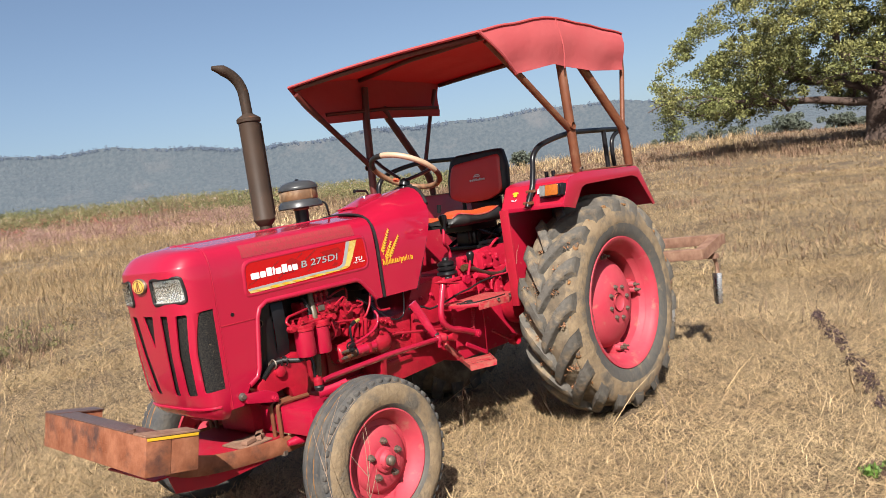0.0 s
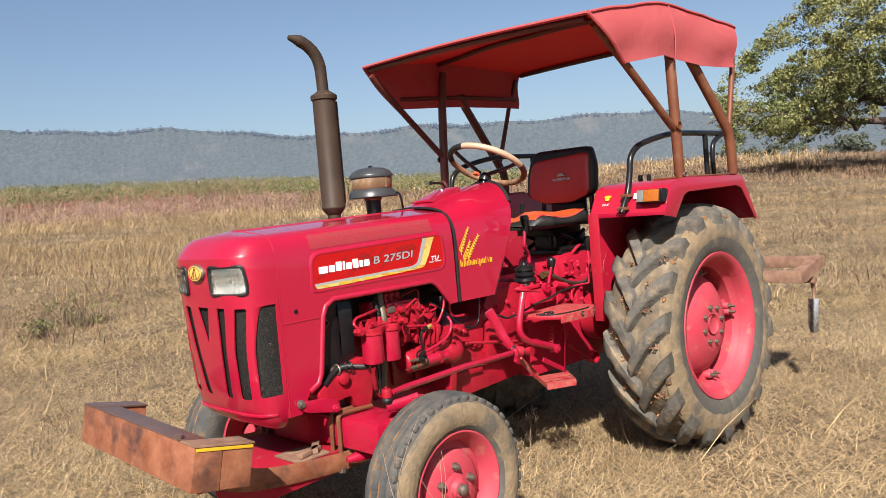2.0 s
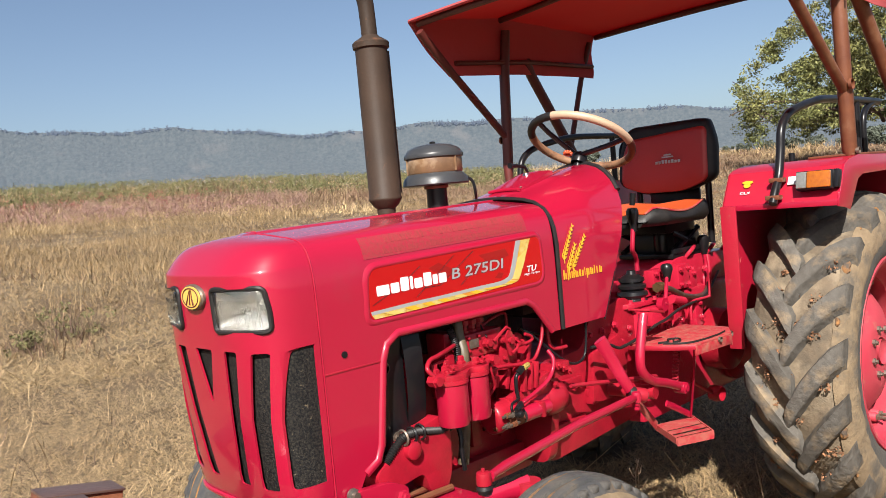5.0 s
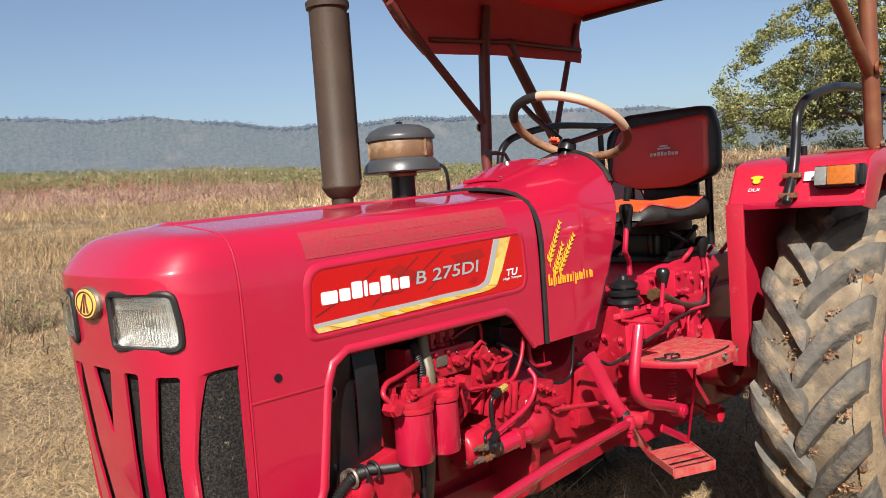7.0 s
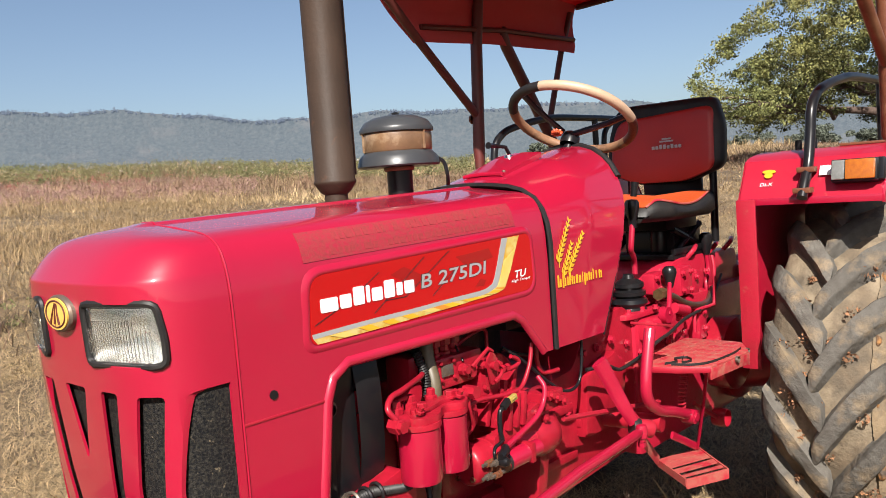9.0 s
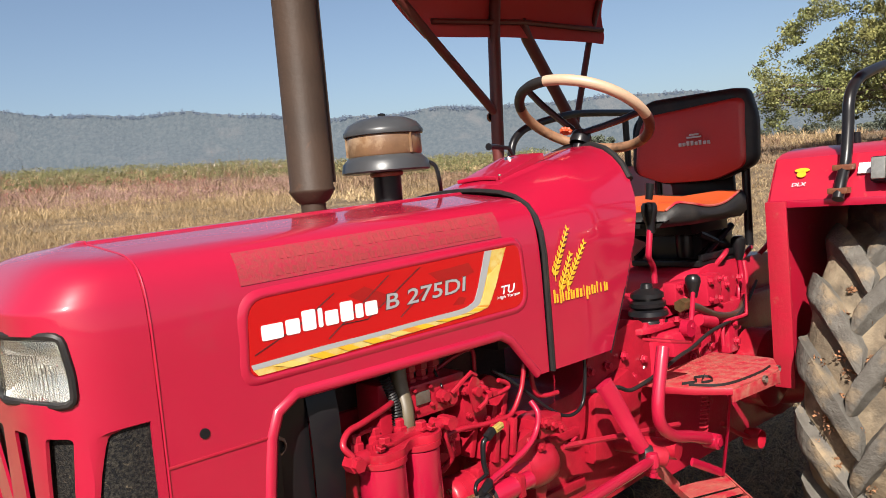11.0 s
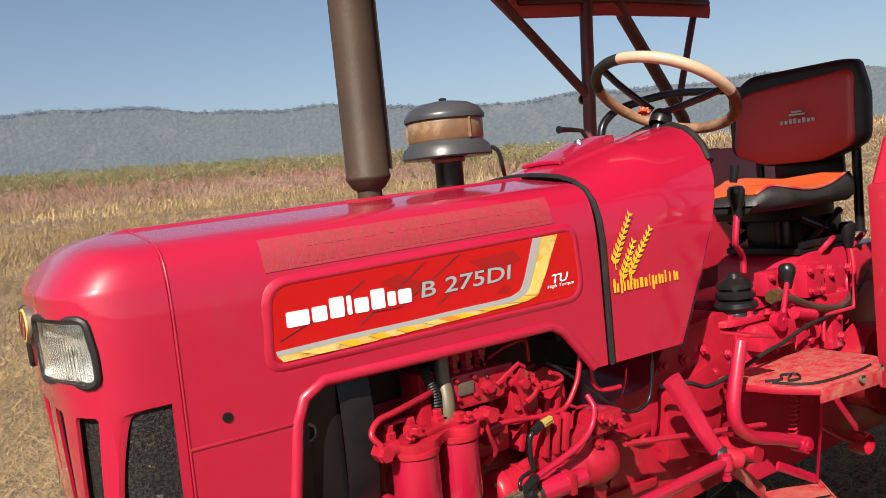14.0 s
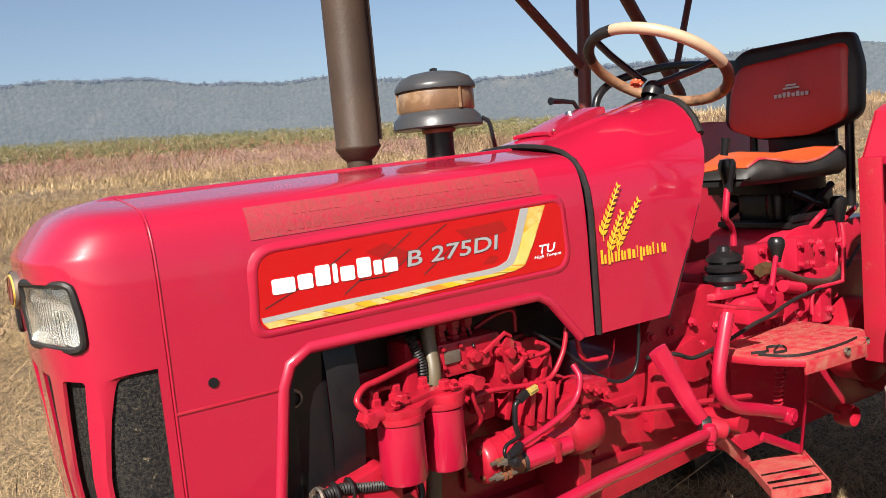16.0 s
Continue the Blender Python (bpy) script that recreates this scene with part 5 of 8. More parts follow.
# pipes and hoses
PIPES = [("fuel_pipe", [(-1.95, -0.31, 0.918), (-1.962, -0.30, 0.940), (-1.94, -0.288, 0.958), (-1.90, -0.28, 0.963), (-1.82, -0.25, 0.968), (-1.775, -0.22, 0.967), (-1.72, -0.18, 0.97)], 0.0062, M_ENGINE),
         ("fuel_pipe", [(-1.411, -0.245, 0.965), (-1.418, -0.248, 0.94), (-1.434, -0.25, 0.905), (-1.47, -0.252, 0.866), (-1.51, -0.252, 0.862), (-1.555, -0.252, 0.864), (-1.62, -0.252, 0.872), (-1.66, -0.252, 0.872), (-1.69, -0.255, 0.862)], 0.0058, M_ENGINE),
         ("fuel_pipe", [(-1.70, -0.278, 0.905), (-1.695, -0.275, 0.87), (-1.682, -0.27, 0.845), (-1.675, -0.265, 0.825), (-1.69, -0.25, 0.80)], 0.006, M_ENGINE),
         ("throttle_rod", [(-1.548, -0.25, 0.919), (-1.497, -0.25, 0.921), (-1.472, -0.25, 0.927), (-1.478, -0.25, 0.938), (-1.503, -0.25, 0.949)], 0.0052, M_ENGINE),
         ("drain_pipe", [(-1.36, -0.22, 0.95), (-1.358, -0.222, 0.90), (-1.345, -0.225, 0.875), (-1.32, -0.23, 0.868), (-1.285, -0.235, 0.868)], 0.006, M_ENGINE),
         ("support_rod", [(-1.60, -0.16, 0.985), (-1.56, -0.17, 1.005), (-1.50, -0.17, 1.01), (-1.495, -0.17, 0.96)], 0.005, M_ENGINE),
         ("breather_hose", [(-1.738, -0.195, 1.05), (-1.745, -0.205, 0.99), (-1.755, -0.23, 0.93), (-1.765, -0.23, 0.84), (-1.775, -0.228, 0.72), (-1.785, -0.22, 0.62)], 0.0165, M_PIPE_CLEAR),
         ("wire", [(-1.192, -0.25, 0.95), (-1.195, -0.25, 0.88), (-1.215, -0.25, 0.82), (-1.27, -0.25, 0.808), (-1.33, -0.24, 0.84), (-1.42, -0.22, 0.92), (-1.47, -0.2, 0.96)], 0.0042, M_BLACK),
         ("wire", [(-1.30, -0.22, 0.95), (-1.36, -0.2, 0.92), (-1.45, -0.18, 0.95)], 0.004, M_BLACK),
         ("wire", [(-1.642, -0.18, 1.04), (-1.645, -0.20, 1.0), (-1.648, -0.225, 0.965)], 0.003, M_BLACK),
         ("battery_cable", [(-1.632, -0.318, 0.760), (-1.60, -0.30, 0.762), (-1.525, -0.29, 0.775), (-1.464, -0.288, 0.795), (-1.428, -0.284, 0.821), (-1.414, -0.28, 0.856), (-1.412, -0.26, 0.88)], 0.0068, M_RED),
         ("wire", [(-1.595, -0.285, 0.772), (-1.615, -0.292, 0.772), (-1.637, -0.295, 0.768), (-1.648, -0.30, 0.758), (-1.645, -0.30, 0.745)], 0.004, M_BLACK),
         ("wire_sleeve", [(-1.588, -0.285, 0.848), (-1.600, -0.285, 0.838), (-1.603, -0.285, 0.80), (-1.597, -0.285, 0.772)], 0.0058, M_BLACK),
         ("wiring_loom", [(-1.83, -0.25, 0.76), (-1.825, -0.26, 0.72), (-1.83, -0.265, 0.68), (-1.82, -0.26, 0.62)], 0.007, M_BLACK)]


def ribbed(pts, r, pitch=0.0055):
    """A corrugated sleeve along a smooth line."""
    p = [Vector(q) for q in pts]
    fine = []
    for k in range(len(p) - 1):
        a, b, c, d = p[max(k - 1, 0)], p[k], p[k + 1], p[min(k + 2, len(p) - 1)]
        n = max(2, int((c - b).length / pitch * 2))
        for i in range(n):
            t = i / n
            fine.append(0.5 * (2 * b + (c - a) * t + (2 * a - 5 * b + 4 * c - d) * t * t + (3 * b - a - 3 * c + d) * t ** 3))
    return tubed(fine, [r if k % 2 else r * 0.78 for k in range(len(fine))], seg=9)


for name, pts, r, m in PIPES:
    part(name, tubed(pts, r, smooth=6, seg=12), m, engine)
part("ribbed_hose", ribbed([(-1.80, -0.225, 1.02), (-1.790, -0.228, 0.99), (-1.781, -0.230, 0.957), (-1.780, -0.23, 0.915)], 0.0115), M_RUBBER, engine, "black corrugated hose")
part("wiring_loom", ribbed([(-2.10, -0.262, 0.72), (-2.05, -0.268, 0.768), (-1.997, -0.266, 0.776), (-1.945, -0.266, 0.766), (-1.891, -0.262, 0.755), (-1.83, -0.245, 0.752)], 0.0125), M_RUBBER, engine, "black corrugated cable sleeve")
TURN = Matrix.Rotation(radians(-14), 4, "Y")
part("connector", boxed(-0.014, 0.014, -0.007, 0.007, -0.008, 0.008, bevel=0.003, m=Matrix.Translation((-1.580, -0.287, 0.855)) @ Matrix.Rotation(radians(-30), 4, "Y")), M_BLACK, engine)
part("connector", boxed(-0.013, 0.013, -0.006, 0.006, -0.007, 0.007, bevel=0.002, m=Matrix.Translation((-1.553, -0.287, 0.862)) @ TURN), M_PLUG, engine, "yellowed plastic plug")
part("connector_rib", boxed(-0.010, 0.010, -0.008, -0.0055, -0.002, 0.002, bevel=0.001, m=Matrix.Translation((-1.553, -0.287, 0.863)) @ TURN), M_PLUG, engine)
for k in range(3):
    p = Vector((-2.04 + 0.03 * k, -0.268, 0.772))
    part("loom_clip", tubed([p + Vector((0, 0.02 * math.cos(a), 0.02 * math.sin(a))) for a in np.linspace(0, 6.28, 12, endpoint=False)], 0.004, seg=5, closed=True), M_BLACK if k else M_STEEL, engine)

# injection pump with its unions
pump = part("injection_pump", boxed(-1.735, -1.575, -0.222, -0.15, 0.912, 0.985, bevel=0.01), M_ENGINE, tractor, "red fuel injection pump with unions and levers")
part("pump_governor", boxed(-1.60, -1.525, -0.235, -0.15, 0.85, 0.955, bevel=0.014), M_ENGINE, pump)
part("pump_foot", boxed(-1.76, -1.52, -0.205, -0.15, 0.845, 0.872, bevel=0.005), M_ENGINE, pump)
part("name_plate", boxed(-1.722, -1.685, -0.2275, -0.2235, 0.943, 0.968, bevel=0.0008), M_STEEL, pump, "small steel name plate")
for x in (-1.709, -1.676, -1.643):
    part("pump_union", turned([(0.015, 0.975), (0.015, 0.992), (0.012, 0.994), (0.012, 1.006), (0.0165, 1.008), (0.0165, 1.022), (0.010, 1.026), (0.010, 1.04), (0.005, 1.042), (0, 1.042)], (x, -0.192, 0), "z", 6), M_ENGINE, pump, smooth=20)
    part("injector_pipe", tubed([(x, -0.185, 1.03), (x, -0.183, 1.07), (x + 0.03, -0.165, 1.10), (x + 0.02, -0.12, 1.13)], 0.004, smooth=5, seg=6), M_ENGINE, pump)
for x, y, z, r, h in ((-1.655, -0.225, 0.948, 0.014, 0.022), (-1.632, -0.225, 0.938, 0.018, 0.016), (-1.60, -0.235, 0.948, 0.011, 0.02), (-1.56, -0.235, 0.90, 0.010, 0.016), (-1.685, -0.225, 0.90, 0.010, 0.016),
                      (-1.725, -0.225, 0.975, 0.005, 0.006), (-1.682, -0.225, 0.975, 0.005, 0.006), (-1.725, -0.225, 0.937, 0.005, 0.006), (-1.682, -0.225, 0.937, 0.005, 0.006), (-1.72, -0.225, 0.905, 0.008, 0.010), (-1.715, -0.225, 0.882, 0.006, 0.010),
                      (-1.545, -0.235, 0.94, 0.008, 0.02), (-1.64, -0.225, 0.893, 0.008, 0.012), (-1.575, -0.235, 0.866, 0.007, 0.010), (-1.535, -0.235, 0.87, 0.007, 0.010), (-1.59, -0.235, 0.89, 0.007, 0.010)):
    part("pump_boss", turned([(r, 0.0), (r, h * 0.6), (r * 0.72, h * 0.65), (r * 0.72, h), (0, h)], (x, y, z), OUT, 8), M_ENGINE, pump, smooth=25)
part("throttle_lever", plate(rounded([(-1.602, 0.958), (-1.585, 0.978), (-1.568, 0.968), (-1.572, 0.90), (-1.59, 0.897)], 0.007), "y", -0.258, -0.253), M_ENGINE, pump)
part("lever_shaft", turned([(0.008, 0), (0.008, 0.03), (0.011, 0.031), (0.011, 0.038), (0, 0.039)], (-1.586, -0.235, 0.945), OUT, 10), M_ENGINE, pump)
part("throttle_link", tubed([(-1.582, -0.262, 0.905), (-1.56, -0.262, 0.915), (-1.545, -0.258, 0.928), (-1.52, -0.255, 0.931)], 0.0055, seg=6), M_ENGINE, pump)
for k in range(2):
    part("link_nut", turned([(0.010, -0.006), (0.010, 0.006), (0, 0.006)], (-1.548 + 0.016 * k, -0.257, 0.928), "x", 6), M_ENGINE, pump, smooth=20)
part("stop_arm", tubed([(-1.64, -0.245, 0.952), (-1.61, -0.25, 0.972), (-1.585, -0.25, 0.985), (-1.57, -0.25, 0.975)], 0.005, seg=6), M_ENGINE, pump)
part("lift_pump", turned([(0, 0.010), (0.016, 0.010), (0.019, 0.007), (0.019, -0.002), (0.014, -0.004), (0.014, -0.040), (0.020, -0.042), (0.020, -0.060), (0, -0.060)], (-1.660, -0.234, 0.893), "z", 22), M_ENGINE, pump)
part("lift_pump_screw", turned([(0.005, 0.902), (0.005, 0.906), (0, 0.907)], (-1.660, -0.234, 0), "z", 6), M_STEEL, pump, smooth=20)
part("lift_pump_base", boxed(-1.69, -1.60, -0.22, -0.15, 0.80, 0.86, bevel=0.012), M_ENGINE, pump)
part("timing_case", boxed(-1.80, -1.745, -0.20, -0.12, 0.80, 1.0, bevel=0.014), M_ENGINE, pump)
for z in (0.83, 0.88, 0.95, 0.985):
    part("flange_bolt", turned([(0.008, 0), (0.008, 0.009), (0, 0.010)], (-1.772, -0.20, z), OUT, 6), M_ENGINE, pump, smooth=20)

# starter motor and clutch housing
starter = part("starter_motor", turned([(0, -1.655), (0.040, -1.655), (0.047, -1.648), (0.0475, -1.43), (0.050, -1.425), (0.056, -1.41), (0.057, -1.37), (0.052, -1.345), (0.038, -1.332), (0, -1.33)], (0, -0.225, 0.720), "x", 32), M_ENGINE, tractor, "red starter motor with its solenoid")
part("end_cap", turned([(0, -1.672), (0.030, -1.672), (0.042, -1.668), (0.0485, -1.660), (0.0495, -1.640), (0.0475, -1.638)], (0, -0.225, 0.720), "x", 32), M_ENGINE, starter)
for a in (0.6, 2.2, 3.9, 5.3):
    part("end_screw", turned([(0.006, -1.676), (0.006, -1.664)], (0, -0.225 + 0.036 * math.cos(a), 0.720 + 0.036 * math.sin(a)), "x", 8), M_RUST, starter)
for x in (-1.60, -1.44):
    part("body_seam", turned([(0.0472, x - 0.003), (0.049, x - 0.002), (0.049, x + 0.002), (0.0472, x + 0.003)], (0, -0.225, 0.720), "x", 32), M_ENGINE, starter)
part("solenoid", turned([(0, -1.598), (0.022, -1.598), (0.0235, -1.594), (0.0235, -1.522), (0.019, -1.518), (0.019, -1.47), (0, -1.47)], (0, -0.290, 0.722), "x", 24), M_RED, starter)
part("solenoid_plate", boxed(-1.525, -1.508, -0.314, -0.235, 0.70, 0.748, bevel=0.004), M_ENGINE, starter)
part("solenoid_collar", turned([(0.0245, -1.606), (0.0245, -1.596), (0, -1.596)], (0, -0.290, 0.722), "x", 24), M_DARK_METAL, starter)
part("solenoid_cap", turned([(0, -1.640), (0.016, -1.638), (0.022, -1.628), (0.0235, -1.606), (0, -1.606)], (0, -0.290, 0.722), "x", 18), M_RUST, starter, "brown solenoid end cap")
for k, (dy, dz, dx) in enumerate(((-0.012, 0.016, 0.0), (-0.016, -0.010, -0.006), (0.004, -0.016, -0.012), (0.012, 0.010, 0.0))):
    part("terminal", tubed([(-1.672 + dx, -0.296 + dy, 0.724 + dz), (-1.628, -0.294 + dy, 0.724 + dz)], 0.0045, seg=6), M_STEEL, starter)
    for q in (0.010, 0.022):
        part("terminal_nut", turned([(0, -0.003), (0.0085, -0.003), (0.0085, 0.003), (0, 0.003)], (-1.665 + dx + q, -0.296 + dy, 0.724 + dz), "x", 6), M_RUST if k % 2 else M_STEEL, starter, smooth=20)
part("terminal_boot", tubed([(-1.652, -0.322, 0.756), (-1.625, -0.315, 0.762), (-1.610, -0.303, 0.763)], [0.008, 0.0115, 0.009], seg=10), M_BLACK, starter)
part("terminal_boot", turned([(0, 0.014), (0.008, 0.012), (0.0115, 0.004), (0.012, -0.010), (0, -0.012)], (-1.640, -0.322, 0.742), OUT, 12), M_BLACK, starter)
part("starter_bracket", plate(rounded([(-1.60, 0.775), (-1.50, 0.792), (-1.42, 0.815), (-1.38, 0.80), (-1.37, 0.745), (-1.48, 0.745), (-1.60, 0.75)], 0.010), "y", -0.262, -0.235, bevel=0.004), M_ENGINE, starter)
for x, z in ((-1.485, 0.775), (-1.43, 0.792), (-1.40, 0.77)):
    part("starter_bolt", turned([(0.011, 0), (0.011, 0.010), (0.006, 0.011), (0.006, 0.018), (0, 0.018)], (x, -0.262, z), OUT, 6), M_ENGINE, starter, smooth=20)
for x, w in ((-1.545, 0.007), (-1.515, 0.006), (-1.49, 0.007)):
    part("bracket_rib", boxed(x - w, x + w, -0.275, -0.20, 0.78, 0.862, bevel=0.003, m=Matrix.Translation((x, -0.24, 0.82)) @ Matrix.Rotation(0.18, 4, "Y") @ Matrix.Translation((-x, 0.24, -0.82))), M_ENGINE, starter)
part("back_plate", plate(rounded([(-0.22, 0.50), (0.22, 0.50), (0.25, 0.70), (0.20, 0.83), (-0.20, 0.83), (-0.25, 0.70)], 0.05), "x", -1.40, -1.36, bevel=0.005), M_ENGINE, engine)
part("side_bracket", plate(rounded([(-1.62, 0.90), (-1.45, 0.945), (-1.40, 0.90), (-1.40, 0.80), (-1.56, 0.79)], 0.02), "y", -0.175, -0.15, bevel=0.006), M_ENGINE, engine)
for x, z in ((-1.40, 0.832), (-1.375, 0.82), (-1.345, 0.805)):
    part("bracket_bolt", turned([(0.014, 0), (0.014, 0.015), (0.008, 0.016), (0.008, 0.024), (0, 0.024)], (x, -0.275, z), Matrix(((1, 0, 0), (0, 0, -1), (0, 1, 0))), 6), M_ENGINE, engine, smooth=20)
part("stop_bracket", boxed(-1.41, -1.325, -0.275, -0.20, 0.79, 0.835, bevel=0.006), M_ENGINE, engine)
for x, y, z in ((-1.53, -0.20, 0.80), (-1.50, -0.19, 0.84), (-1.57, -0.2, 0.83), (-1.47, -0.2, 0.87)):
    part("rib", boxed(x - 0.008, x + 0.008, y - 0.03, y + 0.03, z - 0.04, z + 0.045, bevel=0.004, m=Matrix.Translation((x, y, z)) @ Matrix.Rotation(0.3, 4, "Y") @ Matrix.Translation((-x, -y, -z))), M_ENGINE, engine)

# transmission
bell = part("clutch_housing", plate(rounded([(-1.36, 0.50), (-1.30, 0.47), (-0.78, 0.50), (-0.74, 0.60), (-0.74, 0.90), (-0.80, 0.96), (-1.03, 0.93), (-1.10, 0.82), (-1.36, 0.80)], 0.03), "y", -0.155, 0.155, bevel=0.012), M_ENGINE, tractor, "red cast clutch housing and gearbox")
part("gearbox", boxed(-0.76, 0.16, -0.17, 0.17, 0.46, 0.93, bevel=0.02), M_GEARBOX, bell)
part("gear_cover", boxed(-0.72, -0.38, -0.13, 0.13, 0.90, 0.965, bevel=0.012), M_GEARBOX, bell)
part("lift_housing", plate(rounded([(-0.46, 0.90), (-0.44, 1.04), (-0.36, 1.06), (0.12, 1.05), (0.16, 0.90)], 0.03), "y", -0.135, 0.135, bevel=0.012), M_GEARBOX, bell)
part("rear_cover", boxed(0.14, 0.30, -0.16, 0.16, 0.50, 0.98, bevel=0.02), M_GEARBOX, bell)
for side in (-1, 1):
    part("axle_trumpet", turned([(0.16, 0.16), (0.16, 0.19), (0.12, 0.21), (0.10, 0.30), (0.09, 0.50), (0.10, 0.56), (0.10, 0.58), (0, 0.58)], (0, 0, 0.637), Matrix(((1, 0, 0), (0, 0, side), (0, -side, 0))), 28), M_ENGINE, bell)
    part("brake_housing", turned([(0.13, 0.19), (0.13, 0.27), (0.11, 0.28), (0, 0.28)], (-0.22, 0, 0.70), Matrix(((1, 0, 0), (0, 0, side), (0, -side, 0))), 28), M_ENGINE, bell)
nut = None
for x, y, z, way in [(-1.06, -0.16, 0.86, "y"), (-0.98, -0.16, 0.86, "y"), (-0.90, -0.16, 0.87, "y"), (-0.66, -0.175, 0.89, "y"), (-0.58, -0.175, 0.885, "y"), (-0.50, -0.175, 0.89, "y"), (-0.42, -0.14, 1.0, "y"), (-0.35, -0.14, 1.01, "y"), (-0.27, -0.14, 1.0, "y"), (-0.42, -0.14, 0.94, "y"), (-0.34, -0.14, 0.935, "y"), (-0.26, -0.14, 0.95, "y"), (-0.17, -0.14, 0.99, "y"), (-0.62, -0.175, 0.82, "y"), (-0.50, -0.175, 0.80, "y"), (-1.15, -0.16, 0.70, "y"), (-1.00, -0.16, 0.74, "y"), (-1.28, -0.16, 0.62, "y")]:
    m = Matrix.Translation((x, y, z)) @ Matrix.Rotation(math.pi / 2, 4, "X")
    if nut is None:
        nut = part("case_bolt", turned([(0.014, 0), (0.014, 0.004), (0.0095, 0.005), (0.0095, 0.015), (0, 0.016)], (0, 0, 0), "z", 6), M_GEARBOX, bell, smooth=20)
        nut.matrix_basis = m
    else:
        shared("case_bolt", nut, m, bell)
for x, z, w, h in ((-1.20, 0.72, 0.14, 0.012), (-1.0, 0.66, 0.2, 0.012), (-1.22, 0.58, 0.20, 0.012)):
    part("case_rib", boxed(x - w / 2, x + w / 2, -0.17, -0.152, z - h, z + h, bevel=0.005), M_ENGINE, bell)
part("support_gusset", plate([(-1.10, 0.62), (-0.90, 0.62), (-0.86, 0.78), (-0.92, 0.84), (-1.08, 0.80)], "y", -0.19, -0.152, bevel=0.006), M_ENGINE, bell)
part("selector_case", boxed(-0.74, -0.58, -0.225, -0.11, 0.835, 0.905, bevel=0.012), M_GEARBOX, bell)
part("oil_hose", tubed([(-0.60, -0.195, 0.965), (-0.557, -0.20, 0.954), (-0.50, -0.20, 0.930), (-0.44, -0.20, 0.909), (-0.36, -0.20, 0.894), (-0.279, -0.195, 0.896), (-0.20, -0.18, 0.93)], 0.0125, smooth=5, seg=10), M_HOSE, bell, "dark brown hydraulic hose")
part("hose_nut", turned([(0, -0.022), (0.020, -0.022), (0.020, 0.012), (0.016, 0.014), (0.016, 0.03), (0, 0.03)], (-0.625, -0.195, 0.972), "x", 6), M_BRASS, bell, "brass hose union", smooth=20)
part("control_cylinder", tubed([(-0.56, -0.205, 0.915), (-0.47, -0.205, 0.893)], 0.018, seg=14), M_GEARBOX, bell)
part("lift_line", tubed([(-0.262, -0.21, 1.06), (-0.271, -0.22, 1.007), (-0.281, -0.22, 0.90), (-0.30, -0.22, 0.886), (-0.40, -0.22, 0.887), (-0.435, -0.22, 0.880), (-0.446, -0.22, 0.86), (-0.447, -0.22, 0.815)], 0.0065, smooth=4, seg=8), M_GEARBOX, bell)
part("cable", tubed([(-1.16, -0.24, 0.84), (-1.085, -0.26, 0.836), (-1.04, -0.262, 0.818), (-1.006, -0.262, 0.813), (-0.921, -0.262, 0.823), (-0.858, -0.26, 0.834), (-0.765, -0.258, 0.852), (-0.683, -0.25, 0.858), (-0.55, -0.235, 0.878), (-0.301, -0.21, 0.895), (-0.1, -0.17, 0.97)], 0.0055, smooth=5, seg=8), M_RUBBER, bell, "black control cable")
for x, y0, z, w, h in ((-0.565, -0.155, 1.0, 0.05, 0.035), (-0.40, -0.165, 0.985, 0.045, 0.05), (-0.30, -0.15, 0.955, 0.03, 0.045), (-0.50, -0.18, 0.84, 0.035, 0.06), (-0.36, -0.20, 0.835, 0.03, 0.06)):
    part("case_boss", boxed(x - w, x + w, y0 - 0.012, -0.12, z - h, z + h, bevel=0.008), M_GEARBOX, bell)
for x, y, z, r in ((-0.60, -0.168, 1.02, 0.011), (-0.53, -0.168, 1.02, 0.011), (-0.565, -0.168, 0.98, 0.009), (-0.43, -0.178, 1.015, 0.012), (-0.37, -0.178, 1.015, 0.010), (-0.43, -0.178, 0.955, 0.010), (-0.37, -0.178, 0.95, 0.012), (-0.30, -0.164, 0.985, 0.010), (-0.50, -0.193, 0.875, 0.011), (-0.48, -0.193, 0.82, 0.013), (-0.36, -0.213, 0.87, 0.010), (-0.35, -0.213, 0.81, 0.013), (-0.56, -0.175, 0.80, 0.012), (-0.76, -0.158, 0.90, 0.012), (-0.80, -0.158, 0.84, 0.012), (-0.86, -0.158, 0.80, 0.012), (-0.74, -0.172, 0.80, 0.012)):
    part("boss_bolt", turned([(r * 1.15, 0), (r * 1.15, 0.003), (r * 0.8, 0.004), (r * 0.8, 0.012), (r * 0.5, 0.013), (0, 0.013)], (x, y, z), OUT, 6), M_GEARBOX, bell, smooth=20)
for x, y in ((-0.60, -0.17), (-0.66, -0.19), (-0.71, -0.17), (-0.76, -0.10), (-0.78, -0.16), (-0.56, -0.07), (-0.56, -0.15)):
    part("cover_bolt", turned([(0.013, 0.963), (0.013, 0.966), (0.009, 0.967), (0.009, 0.976), (0, 0.977)] if x > -0.7 and y > -0.13 else [(0.013, 0.928), (0.013, 0.932), (0.009, 0.933), (0.009, 0.942), (0, 0.943)], (x, y, 0), "z", 6), M_GEARBOX, bell, smooth=20)
part("cover_flange", plate(rounded([(-0.80, -0.18), (-0.50, -0.19), (-0.48, -0.12), (-0.86, -0.12)], 0.03), "z", 0.912, 0.93, bevel=0.005), M_GEARBOX, bell)
